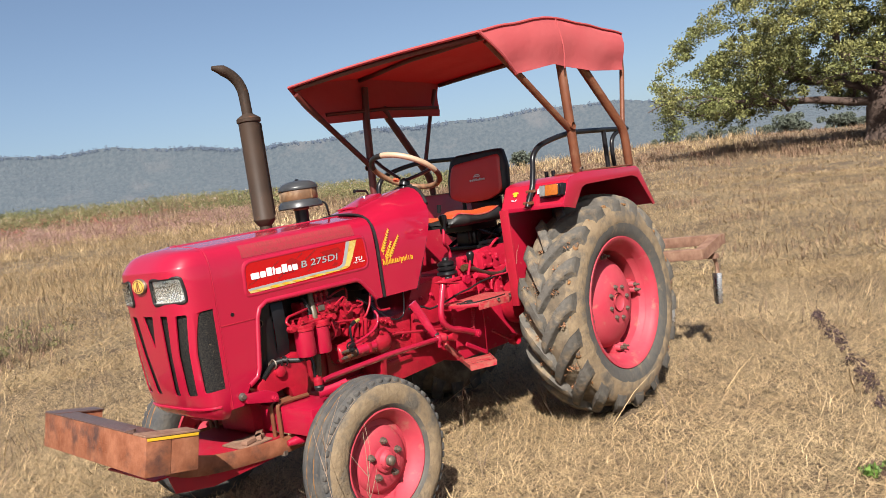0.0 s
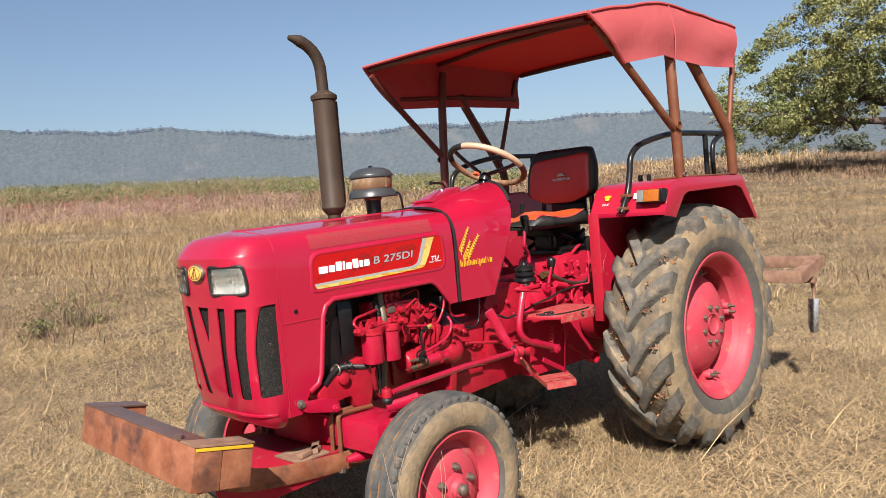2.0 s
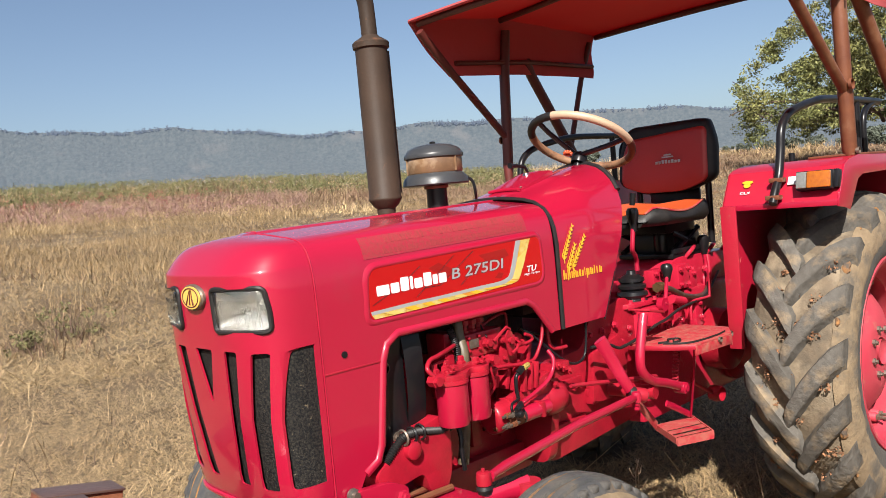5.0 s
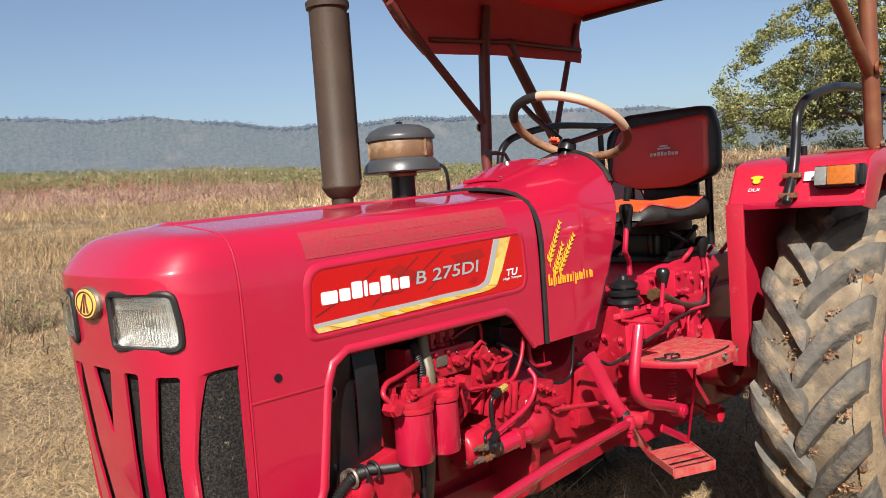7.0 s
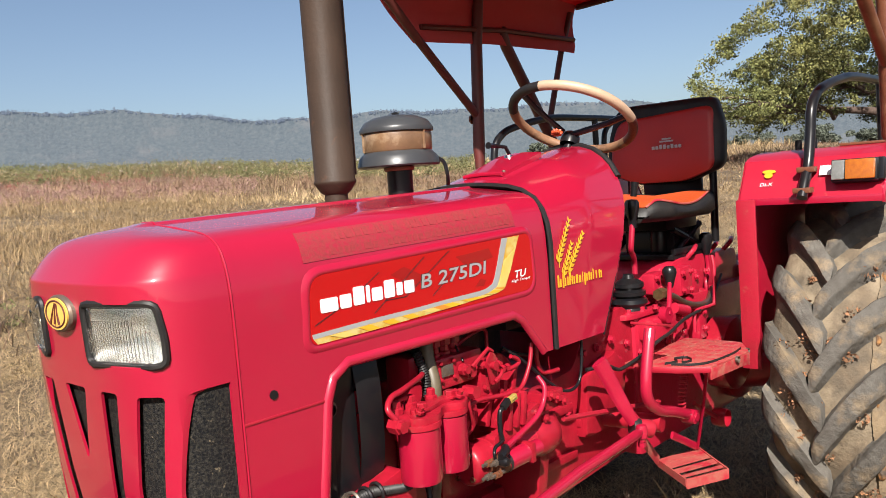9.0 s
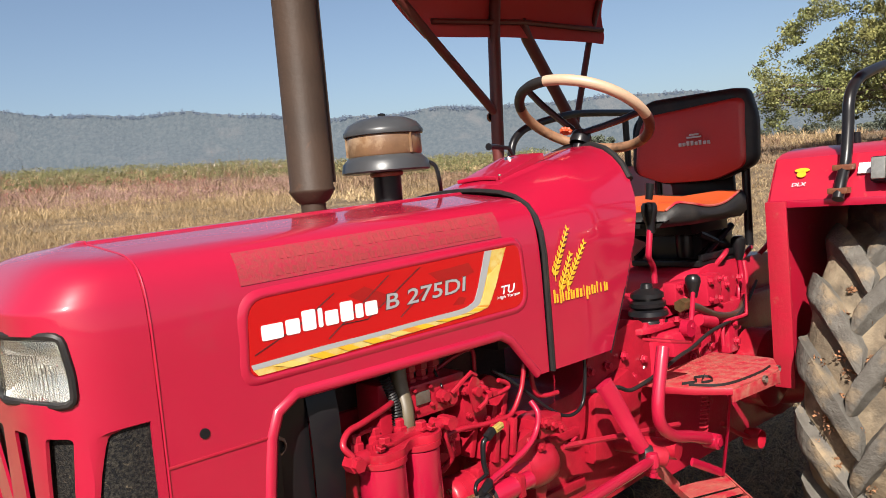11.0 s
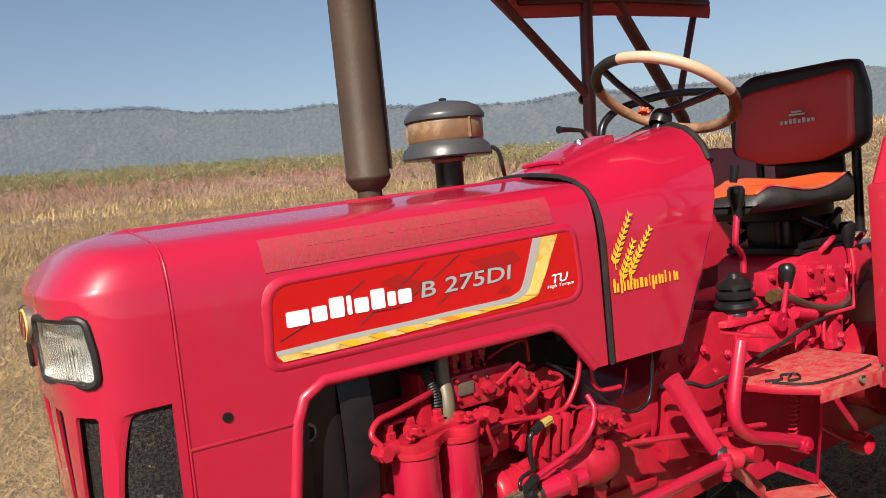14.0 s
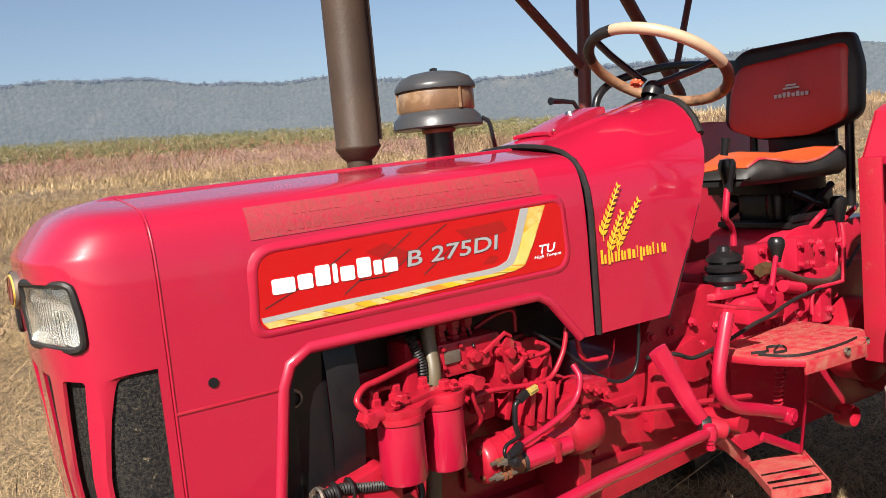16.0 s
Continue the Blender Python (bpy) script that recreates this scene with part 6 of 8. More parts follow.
for x in (-0.30, -0.12, 0.02):
    part("lift_pipe", tubed([(x, -0.12, 1.04), (x + 0.02, -0.15, 1.08), (x + 0.08, -0.13, 1.09)], 0.009, smooth=4, seg=8), M_GEARBOX, bell)

# gear and control levers
lever = part("gear_lever", tubed([(-0.655, -0.12, 1.04), (-0.655, -0.12, 1.075), (-0.675, -0.13, 1.10), (-0.715, -0.145, 1.125), (-0.72, -0.15, 1.15), (-0.705, -0.15, 1.22)], 0.0095, smooth=5, seg=10), M_RED, tractor, "cranked red gear lever with a black knob")
part("gear_knob", turned([(0, 1.195), (0.013, 1.198), (0.013, 1.222), (0.019, 1.240), (0.024, 1.262), (0.024, 1.276), (0.018, 1.287), (0, 1.290)], (-0.704, -0.15, 0), "z", 18), M_BLACK, lever)
bm = turned([(0.056, 0.915), (0.058, 0.928), (0.050, 0.938), (0.052, 0.942), (0.060, 0.952), (0.057, 0.965), (0.044, 0.970), (0.054, 0.978), (0.055, 0.990), (0.042, 0.997), (0.050, 1.005), (0.049, 1.017), (0.034, 1.026), (0.020, 1.032), (0.016, 1.045), (0, 1.046)], (-0.700, -0.12, 0), "z", 26)
part("gear_boot", bm, M_BLACK, lever, "black rubber bellows boot")
lever = part("selector_lever", tubed([(-0.668, -0.238, 0.912), (-0.645, -0.232, 0.945), (-0.588, -0.208, 1.005)], [0.010, 0.008, 0.007], seg=8), M_RED, tractor, "short red lever with a black pear knob")
part("selector_knob", turned([(0, 0.985), (0.010, 0.987), (0.016, 1.01), (0.0235, 1.035), (0.0225, 1.048), (0.015, 1.057), (0, 1.059)], (-0.580, -0.205, 0), "z", 18), M_BLACK, lever)
part("selector_pivot", turned([(0, -0.012), (0.026, -0.012), (0.026, 0.012), (0, 0.012)], (-0.672, -0.232, 0.912), "y", 16), M_RED, lever)
lever = part("hydraulic_lever", tubed([(-0.20, -0.16, 0.84), (-0.21, -0.16, 0.95), (-0.165, -0.15, 0.99), (-0.165, -0.145, 1.06)], 0.008, smooth=4, seg=8), M_RED, tractor, "red hydraulic lever with a black knob")
part("hydraulic_knob", turned([(0, 1.05), (0.012, 1.052), (0.02, 1.08), (0.026, 1.11), (0.024, 1.125), (0.014, 1.134), (0, 1.135)], (-0.163, -0.144, 0), "z", 18), M_BLACK, lever)

# foot platform, pedals, step
plat = part("foot_platform", plate(rounded([(-0.940, -0.295), (-0.915, -0.385), (-0.868, -0.465), (-0.635, -0.482), (-0.515, -0.41), (-0.515, -0.22), (-0.935, -0.22)], 0.02), "z", 0.802, 0.808, bevel=0.001), M_STEP, tractor, "worn red chequer-plate foot platform, dusty")
part("platform_edge", tubed([(-0.938, -0.28, 0.799), (-0.940, -0.295, 0.799), (-0.915, -0.385, 0.799), (-0.868, -0.466, 0.799)], 0.009, seg=8, flat=0.2), M_RED_DUSTY, plat)
part("platform_skirt", plate([(-0.868, 0.770), (-0.868, 0.802), (-0.635, 0.802), (-0.635, 0.770)], "y", -0.003, 0.003, bevel=0.001), M_STEP, plat).matrix_basis = Matrix.Translation((-0.635, -0.480, 0)) @ Matrix.Rotation(radians(-4.2), 4, "Z") @ Matrix.Translation((0.635, 0, 0))
part("platform_skirt", boxed(0, 0.14, -0.003, 0.003, 0.765, 0.802, bevel=0.001), M_STEP, plat).matrix_basis = Matrix.Translation((-0.635, -0.480, 0)) @ Matrix.Rotation(radians(31), 4, "Z")
# worn black line and swirl on the plate, drawn as flat tubes
for pts in ([(-0.90, -0.36), (-0.875, -0.42), (-0.82, -0.448), (-0.70, -0.458), (-0.62, -0.45)], [(-0.90, -0.34), (-0.86, -0.36), (-0.83, -0.335), (-0.80, -0.36), (-0.83, -0.39), (-0.86, -0.375), (-0.79, -0.345)]):
    part("tar_streak", tubed([(x, y, 0.8095) for x, y in pts], 0.006, seg=6, flat=0.12, smooth=4), M_RUBBER, plat, "worn black streak on the plate")
bar = None
for i in range(16):
    for j in range(10):
        x, y = -0.915 + i * 0.025, -0.455 + j * 0.024
        if x > -0.92 + max(0, -0.29 - y) * 0.40 and y > -0.47 + max(0, x + 0.635) * 0.62:
            m = Matrix.Translation((x, y, 0.8078)) @ Matrix.Rotation(0.7 if (i + j) % 2 else -0.7, 4, "Z")
            if bar is None:
                bar = part("tread_stud", turned([(0, 0.0013), (0.003, 0.0010), (0.0055, 0.0)], (0, 0, 0), "z", 7), M_STEP, plat)
                bar.matrix_basis = m
            else:
                shared("tread_stud", bar, m, plat)
for x, y in ((-0.72, -0.482), (-0.60, -0.463)):
    part("platform_bolt", turned([(0.010, -0.004), (0.010, 0.004), (0, 0.006)], (x, y, 0.80), "y", 8), M_STEEL, plat)
pedal = part("clutch_pedal", tubed([(-0.995, -0.35, 0.93), (-1.02, -0.355, 0.88), (-1.05, -0.36, 0.80), (-1.045, -0.36, 0.745), (-0.99, -0.36, 0.70), (-0.90, -0.36, 0.672), (-0.815, -0.36, 0.642)], 0.0165, smooth=5, seg=12), M_RED, tractor, "bent red tubular pedal arm")
part("pedal_plate", boxed(-0.99, -0.885, -0.37, -0.285, 0.928, 0.936, bevel=0.003, m=Matrix.Translation((-0.93, -0.3, 0.932)) @ Matrix.Rotation(radians(12), 4, "Y") @ Matrix.Translation((0.93, 0.3, -0.932))), M_RED_DUSTY, pedal)
part("pedal_eye", turned([(0, -0.026), (0.012, -0.026), (0.012, -0.022), (0.022, -0.02), (0.022, 0.02), (0, 0.02)], (-0.80, -0.36, 0.632), "y", 16), M_RED, pedal)
part("return_spring", tubed([(-0.79 + 0.011 * math.cos(k * 0.9) + 0.04 * k / 90, -0.33 + 0.011 * math.sin(k * 0.9), 0.645 + 0.15 * k / 90) for k in range(90)], 0.0028, seg=5), M_RED_DUSTY, pedal)
arm = part("steering_drop_arm", tubed([(-1.186, -0.298, 0.874), (-1.165, -0.308, 0.832), (-1.140, -0.32, 0.777), (-1.125, -0.334, 0.735), (-1.102, -0.345, 0.692)], [0.024, 0.023, 0.022, 0.020, 0.018], seg=10, flat=0.5, smooth=4), M_RED, tractor, "red steering drop arm and drag link")
HUB = Matrix.Translation((-1.085, -0.350, 0.674)) @ Vector((0.048, -0.040, -0.016)).to_track_quat("Z", "Y").to_matrix().to_4x4()
for name, prof, m in (("hub_boot", [(0, -0.022), (0.024, -0.022), (0.027, -0.010), (0.024, 0.0), (0, 0.0)], M_RUBBER), ("arm_hub", [(0, 0.0), (0.024, 0.0), (0.025, 0.035), (0.022, 0.040), (0, 0.040)], M_RED_DUSTY), ("hub_face", [(0.018, 0.0395), (0.018, 0.0425), (0.010, 0.043), (0.008, 0.047), (0, 0.047)], M_DARK_METAL)):
    bm = turned(prof, (0, 0, 0), "z", 22)
    bmesh.ops.transform(bm, matrix=HUB, verts=bm.verts)
    part(name, bm, m, arm)
part("link_end", turned([(0, -0.030), (0.010, -0.030), (0.012, -0.020), (0.016, -0.018), (0.018, 0.0), (0.014, 0.016), (0, 0.02)], (-1.105, -0.368, 0.672), "z", 16), M_RED, arm)
part("link_nut", turned([(0, -0.044), (0.011, -0.044), (0.011, -0.032), (0, -0.032)], (-1.105, -0.368, 0.672), "z", 6), M_RED, arm, smooth=20)
part("drag_link", tubed([(-1.115, -0.370, 0.672), (-1.15, -0.376, 0.674), (-1.5, -0.422, 0.688), (-1.90, -0.485, 0.692), (-1.97, -0.505, 0.694)], [0.010, 0.0135, 0.0135, 0.0135, 0.011], seg=14), M_RED, arm)
part("ball_joint", turned([(0.0, 0.030), (0.005, 0.030), (0.005, 0.022), (0.017, 0.020), (0.019, 0.012), (0.019, -0.010), (0, -0.012)], (-2.005, -0.515, 0.695), "z", 18), M_ENGINE, arm, "grease-stained ball joint")
part("joint_boot", turned([(0, -0.010), (0.018, -0.012), (0.021, -0.020), (0.017, -0.032), (0, -0.034)], (-2.005, -0.515, 0.695), "z", 16), M_RUBBER, arm)
part("pivot_rod", tubed([(-1.31, -0.258, 0.744), (-1.10, -0.266, 0.712), (-0.82, -0.272, 0.670)], 0.0075, seg=8), M_RED_DUSTY, arm)
part("cross_tube", tubed([(-1.0, -0.15, 0.655), (-0.97, -0.36, 0.655)], 0.026, seg=12), M_ENGINE, arm)
stp = part("foot_step", tubed([(-0.99, -0.30, 0.61), (-0.90, -0.28, 0.54), (-0.835, -0.265, 0.49)], [0.018] * 3, seg=8, flat=0.35), M_STEP, tractor, "red slatted mounting step")
A, B, C, D = (Vector(p) for p in ((-0.832, -0.262, 0.49), (-0.672, -0.321, 0.49), (-0.80, -0.472, 0.488), (-0.938, -0.408, 0.488)))
for t0, t1 in ((0.0, 0.20), (0.23, 0.42), (0.52, 0.67), (0.79, 0.86)):
    q = [A.lerp(D, t0), B.lerp(C, t0), B.lerp(C, t1), A.lerp(D, t1)]
    bm = bmesh.new()
    loft(bm, [[p + Vector((0, 0, dz)) for p in q] for dz in (-0.004, 0.0)], closed=True, caps=True)
    part("step_slat", bm, M_STEP, stp)
for p, q, low in ((A, D, -0.020), (D, C, -0.026), (C, B, -0.016)):
    bm = bmesh.new()
    n = (q - p).cross(Vector((0, 0, 1))).normalized() * 0.0025
    loft(bm, [[a + n * s_ + Vector((0, 0, dz)) for a, s_ in ((p, -1), (q, -1), (q, 1), (p, 1))] for dz in (low, 0.003)], closed=True, caps=True)
    part("step_frame", bm, M_STEP, stp)
part("step_hanger", tubed([(-0.785, -0.418, 0.80), (-0.745, -0.38, 0.66), (-0.697, -0.330, 0.50)], 0.010, seg=8, flat=0.4), M_RED, stp)
part("step_strut", tubed([(-0.86, -0.33, 0.585), (-0.78, -0.33, 0.545), (-0.69, -0.325, 0.50)], 0.012, seg=8, flat=0.4), M_RED, stp)
part("brake_rod", tubed([(-0.52, -0.24, 0.585), (-0.45, -0.25, 0.54), (-0.36, -0.25, 0.495)], 0.008), M_RED_DUSTY, bell)
part("lower_link", turned([(0.03, -0.02), (0.035, 0), (0.03, 0.03), (0, 0.03)], (-0.35, -0.26, 0.495), "y", 12), M_ENGINE, bell)

# seat
bm = bmesh.new()
secs = []
for k in range(27):
    t = k / 26
    x = -0.66 + 0.41 * t
    w = 0.225 * (1 - 0.25 * max(0, 0.25 - t) / 0.25)
    dip = 0.028 * math.sin(math.pi * min(1, max(0, (t - 0.15) / 0.85))) - 0.012 * t
    base = 1.208
    top = 1.272 - dip + 0.03 * max(0, t - 0.75) - 0.03 * max(0, 0.12 - t) / 0.12
    sec = [(x, -w * 0.9, base), (x, -w, base + 0.02), (x, -w, top - 0.02), (x, -w * 0.94, top + 0.002), (x, -w * 0.6, top + 0.006), (x, 0, top - 0.006), (x, w * 0.6, top + 0.006), (x, w * 0.94, top + 0.002), (x, w, top - 0.02), (x, w, base + 0.02), (x, w * 0.9, base)]
    secs.append(sec)
seat = part("seat_cushion", loft(bm, secs, closed=True, caps=True), M_RUBBER, tractor, "black and orange vinyl tractor seat", smooth=60)
secs = [[Vector(p) + Vector((0, 0, 0.004)) for p in s[3:8]] for s in secs[1:-1]]
part("cushion_top", thicken(loft(bmesh.new(), secs), 0.006), M_SEAT_ORANGE, seat, "bright orange vinyl top", smooth=60)
part("cushion_piping", tubed([p for p in [s[0] for s in secs]], 0.004, seg=6), M_STEP, seat)
shape = rounded([(-0.236, 1.375), (-0.10, 1.325), (0.10, 1.325), (0.24, 1.375), (0.238, 1.50), (0.205, 1.615), (0.16, 1.635), (-0.16, 1.635), (-0.205, 1.628), (-0.236, 1.53)], 0.035, 5)
bm = bmesh.new()
cen = Vector((0, 1.48))
rings = []
for k, dx in ((0.90, 0.022), (1.0, 0.006), (1.0, -0.022), (0.965, -0.038), (0.86, -0.046), (0.84, -0.046), (0.80, -0.052), (0.4, -0.050), (0.02, -0.046)):
    rings.append([(-0.150 + dx + 0.10 * (cen.y + (z - cen.y) * k - 1.48), y * k, cen.y + (z - cen.y) * k) for y, z in shape])
back = part("seat_back", loft(bm, rings[:6], closed=True, caps=True), M_RUBBER, tractor, "black seat back with a red vinyl panel", smooth=60)
panel = rounded([(-0.212, 1.372), (-0.10, 1.330), (0.10, 1.330), (0.215, 1.372), (0.208, 1.50), (0.178, 1.578), (-0.205, 1.602)], 0.035, 5)
rings = []
for k, dx in ((1.0, -0.040), (0.985, -0.0505), (0.9, -0.0555), (0.5, -0.054), (0.02, -0.052)):
    rings.append([(-0.150 + dx + 0.10 * (1.475 + (z - 1.475) * k - 1.48), y * k, 1.475 + (z - 1.475) * k) for y, z in panel])
part("back_panel", loft(bmesh.new(), rings, closed=True, caps=True), M_SEAT_RED, back, "dark red vinyl panel", smooth=60)
for y, w, z, h in [(0.0, 0.028, 1.508, 0.003), (0.0, 0.018, 1.517, 0.003)] + [(0.055 - 0.0155 * k, 0.0055, 1.486 + (0.002 if k in (2, 3, 5) else 0), 0.006 + (0.002 if k in (2, 3, 5) else 0)) for k in range(8)]:
    part("back_print", boxed(-0.2115, -0.2085, y - 0.030 - w, y - 0.030 + w, z - 0.024 - h, z - 0.024 + h, bevel=0.0008), M_SILVER, back)
sus = part("seat_suspension", boxed(-0.44, -0.20, -0.13, 0.13, 1.165, 1.210, bevel=0.005), M_BLACK, tractor, "black sprung seat frame")
for s in (-1, 1):
    part("seat_arm", tubed([(-0.135, s * 0.17, 1.10), (-0.128, s * 0.17, 1.45)], 0.014, seg=10), M_BLACK, sus)
    part("seat_link", tubed([(-0.38, s * 0.12, 1.08), (-0.16, s * 0.12, 1.17)], 0.013, seg=8), M_BLACK, sus)
    part("seat_link", tubed([(-0.14, s * 0.12, 1.08), (-0.38, s * 0.12, 1.165)], 0.013, seg=8), M_BLACK, sus)
part("seat_base", boxed(-0.40, -0.11, -0.13, 0.13, 1.056, 1.076, bevel=0.005), M_BLACK, sus)
part("suspension_cover", boxed(-0.35, -0.13, -0.115, 0.09, 1.07, 1.168, bevel=0.02), M_BLACK, sus)
part("seat_damper", turned([(0.03, 1.08), (0.034, 1.09), (0.034, 1.15), (0.03, 1.165)], (-0.34, -0.05, 0), "z", 14), M_BLACK, sus)
part("seat_rail", boxed(-0.39, -0.13, -0.135, -0.118, 1.074, 1.096, bevel=0.004), M_BLACK, sus)
part("back_bracket", boxed(-0.125, -0.105, -0.12, 0.12, 1.20, 1.36, bevel=0.004), M_BLACK, sus)

# steering wheel
TI = Matrix.Translation((-0.789, 0, 1.561)) @ Matrix.Rotation(radians(30), 4, "Y")
ringp = [TI @ Vector((0.197 * math.cos(a), 0.197 * math.sin(a), 0)) for a in np.linspace(0, 2 * math.pi, 64, endpoint=False)]
wheel = part("steering_wheel", tubed(ringp, 0.0125, seg=12, closed=True), M_BLACK, tractor, "black steering wheel partly wrapped in cream tape")
for a0, a1, m in ((181, 281, M_CREAM), (118, 181, M_RUBBER), (281, 324, M_RED_BROWN), (324, 478, M_TAN)):
    pts = [TI @ Vector((0.197 * math.cos(radians(a)), 0.197 * math.sin(radians(a)), 0)) for a in np.linspace(a0, a1, 40)]
    part("rim_wrap", tubed(pts, 0.0155, seg=12), m, wheel, {M_CREAM: "cream wrap on the rim", M_TAN: "tan wrap worn to the black rim", M_RUBBER: "black grip on the rim", M_RED_BROWN: "dark brown grip on the rim"}[m])
for a in (35, 155, 275):
    p = [TI @ Vector((0.195 * k * math.cos(radians(a)), 0.195 * k * math.sin(radians(a)), -0.062 * (1 - k) ** 0.8)) for k in (1.0, 0.7, 0.4, 0.1)]
    part("spoke", tubed(p, 0.010, seg=8, flat=1.3), M_BLACK, wheel)
hubm = TI @ Matrix.Translation((0.012, -0.004, -0.070))
bm = turned([(0.030, -0.02), (0.031, -0.005), (0.029, 0.010), (0.024, 0.020), (0.013, 0.027), (0, 0.029)], (0, 0, 0), "z", 22)
bmesh.ops.transform(bm, matrix=hubm, verts=bm.verts)
part("wheel_hub", bm, M_BLACK, wheel)
bm = turned([(0.016, -0.02), (0.016, -0.15)], (0, 0, 0), "z", 16)
bmesh.ops.transform(bm, matrix=hubm, verts=bm.verts)
part("steering_column", bm, M_BLACK, wheel)
part("thread_wrap", tubed([hubm @ Vector((-0.05 + 0.012 * math.cos(k * 1.3), 0.02 + 0.016 * math.sin(k * 1.3), 0.004 * math.sin(k * 2.1))) for k in range(26)], 0.005, seg=5), M_SEAT_ORANGE, wheel, "knot of orange thread")
part("grip_lever", tubed([(-0.78, -0.20, 1.30), (-0.775, -0.205, 1.345)], [0.010, 0.013], seg=10), M_BLACK, wheel)

# front axle and supports
axle = part("front_axle", boxed(-2.052, -1.865, -0.50, 0.50, 0.47, 0.588, bevel=0.010), M_RED, tractor, "red box-section front axle beam")
for s in (-1, 1):
    part("axle_end", boxed(-1.985, -1.845, *sorted((s * 0.49, s * 0.575)), 0.465, 0.60, bevel=0.01), M_RED_DUSTY, axle)
    part("king_pin", tubed([(-1.895, s * 0.56, 0.30), (-1.895, s * 0.56, 0.67)], 0.032, seg=16), M_RED_DUSTY, axle)
    part("steering_knuckle", tubed([(-1.895, s * 0.56, 0.655), (-1.95, s * 0.54, 0.655), (-2.01, s * 0.515, 0.648)], [0.03, 0.020, 0.020], seg=10, flat=0.45), M_RED, axle)
    part("stub_axle", tubed([(-1.89, s * 0.54, 0.3455), (-1.886, s * 0.62, 0.3455)], 0.035, seg=14), M_RED_DUSTY, axle)
part("pivot_casting", boxed(-2.05, -1.75, -0.12, 0.12, 0.44, 0.66, bevel=0.02), M_ENGINE, axle)
bol = part("front_bolster", plate(rounded([(-2.10, 0.47), (-2.04, 0.44), (-1.85, 0.46), (-1.85, 0.64), (-2.06, 0.66), (-2.10, 0.60)], 0.02), "y", -0.13, 0.13, bevel=0.012), M_ENGINE, tractor, "red cast front bolster")
for s in (-1, 1):
    part("side_casting", plate(rounded([(-2.12, 0.64), (-2.14, 0.70), (-2.02, 0.775), (-1.90, 0.80), (-1.87, 0.76), (-1.875, 0.64), (-1.90, 0.585), (-1.96, 0.60), (-1.98, 0.66)], 0.02), "y", *sorted((s * 0.20, s * 0.27)), bevel=0.008), M_ENGINE, bol)
    part("casting_boss", turned([(0.026, -0.03), (0.024, 0.012), (0.016, 0.016), (0, 0.016)], (-2.02, s * 0.275, 0.735), Matrix(((1, 0, 0), (0, 0, s), (0, -s, 0))), 16), M_ENGINE, bol)
    part("nose_bracket", plate(rounded([(-2.215, 0.648), (-2.215, 0.688), (-2.13, 0.682), (-2.10, 0.676), (-2.055, 0.652), (-2.055, 0.612), (-2.10, 0.622)], 0.01), "y", *sorted((s * 0.268, s * 0.29)), bevel=0.005), M_RED, bol)
    part("bracket_bolt", turned([(0.016, 0), (0.016, 0.012), (0.009, 0.013), (0.009, 0.02), (0, 0.02)], (-2.078, s * 0.29, 0.634), Matrix(((1, 0, 0), (0, 0, s), (0, -s, 0))), 6), M_RED, bol, smooth=20)
    # clamp rod round the axle beam
    y = s * 0.285
    part("clamp_rod", tubed([(-1.90, y, 0.600), (-2.00, y, 0.604), (-2.050, y, 0.604), (-2.066, y, 0.588), (-2.068, y, 0.55), (-2.070, y, 0.385)], 0.0095, smooth=4, seg=8), M_RUST, bol, "rusty bent clamp rod")
    part("clamp_rod", tubed([(-1.90, y - s * 0.05, 0.600), (-2.03, y - s * 0.05, 0.604), (-2.062, y - s * 0.05, 0.592), (-2.068, y - s * 0.05, 0.52), (-2.070, y - s * 0.05, 0.42)], 0.009, smooth=4, seg=8), M_RUST, bol)
    part("clamp_nut", turned([(0.016, -0.02), (0.016, 0.0), (0, 0)], (-2.070, y, 0.40), "z", 6), M_STEEL, bol, smooth=20)
    part("spacer_stub", tubed([(-2.075, s * 0.33, 0.436), (-2.035, s * 0.338, 0.438), (-1.95, s * 0.355, 0.445)], [0.013, 0.022, 0.030], seg=10), M_RED, bol)

# front bumper: a channel beam with returns, on two arms
pitch = Matrix.Translation((-2.75, -0.485, 0.70)) @ Matrix.Rotation(radians(1.8), 4, "X") @ Matrix.Rotation(radians(11), 4, "Y") @ Matrix.Translation((2.75, 0.485, -0.70))
bump = part("bumper_beam", boxed(-2.752, -2.655, -0.485, 0.405, 0.555, 0.694, bevel=0.003, m=pitch), M_BOX, tractor, "scorched orange steel bumper beam with dark top")
part("beam_top", boxed(-2.750, -2.655, -0.37, 0.315, 0.6945, 0.6985, bevel=0.001, m=pitch), M_BOX_TOP, bump, "burnt dark steel top plate")
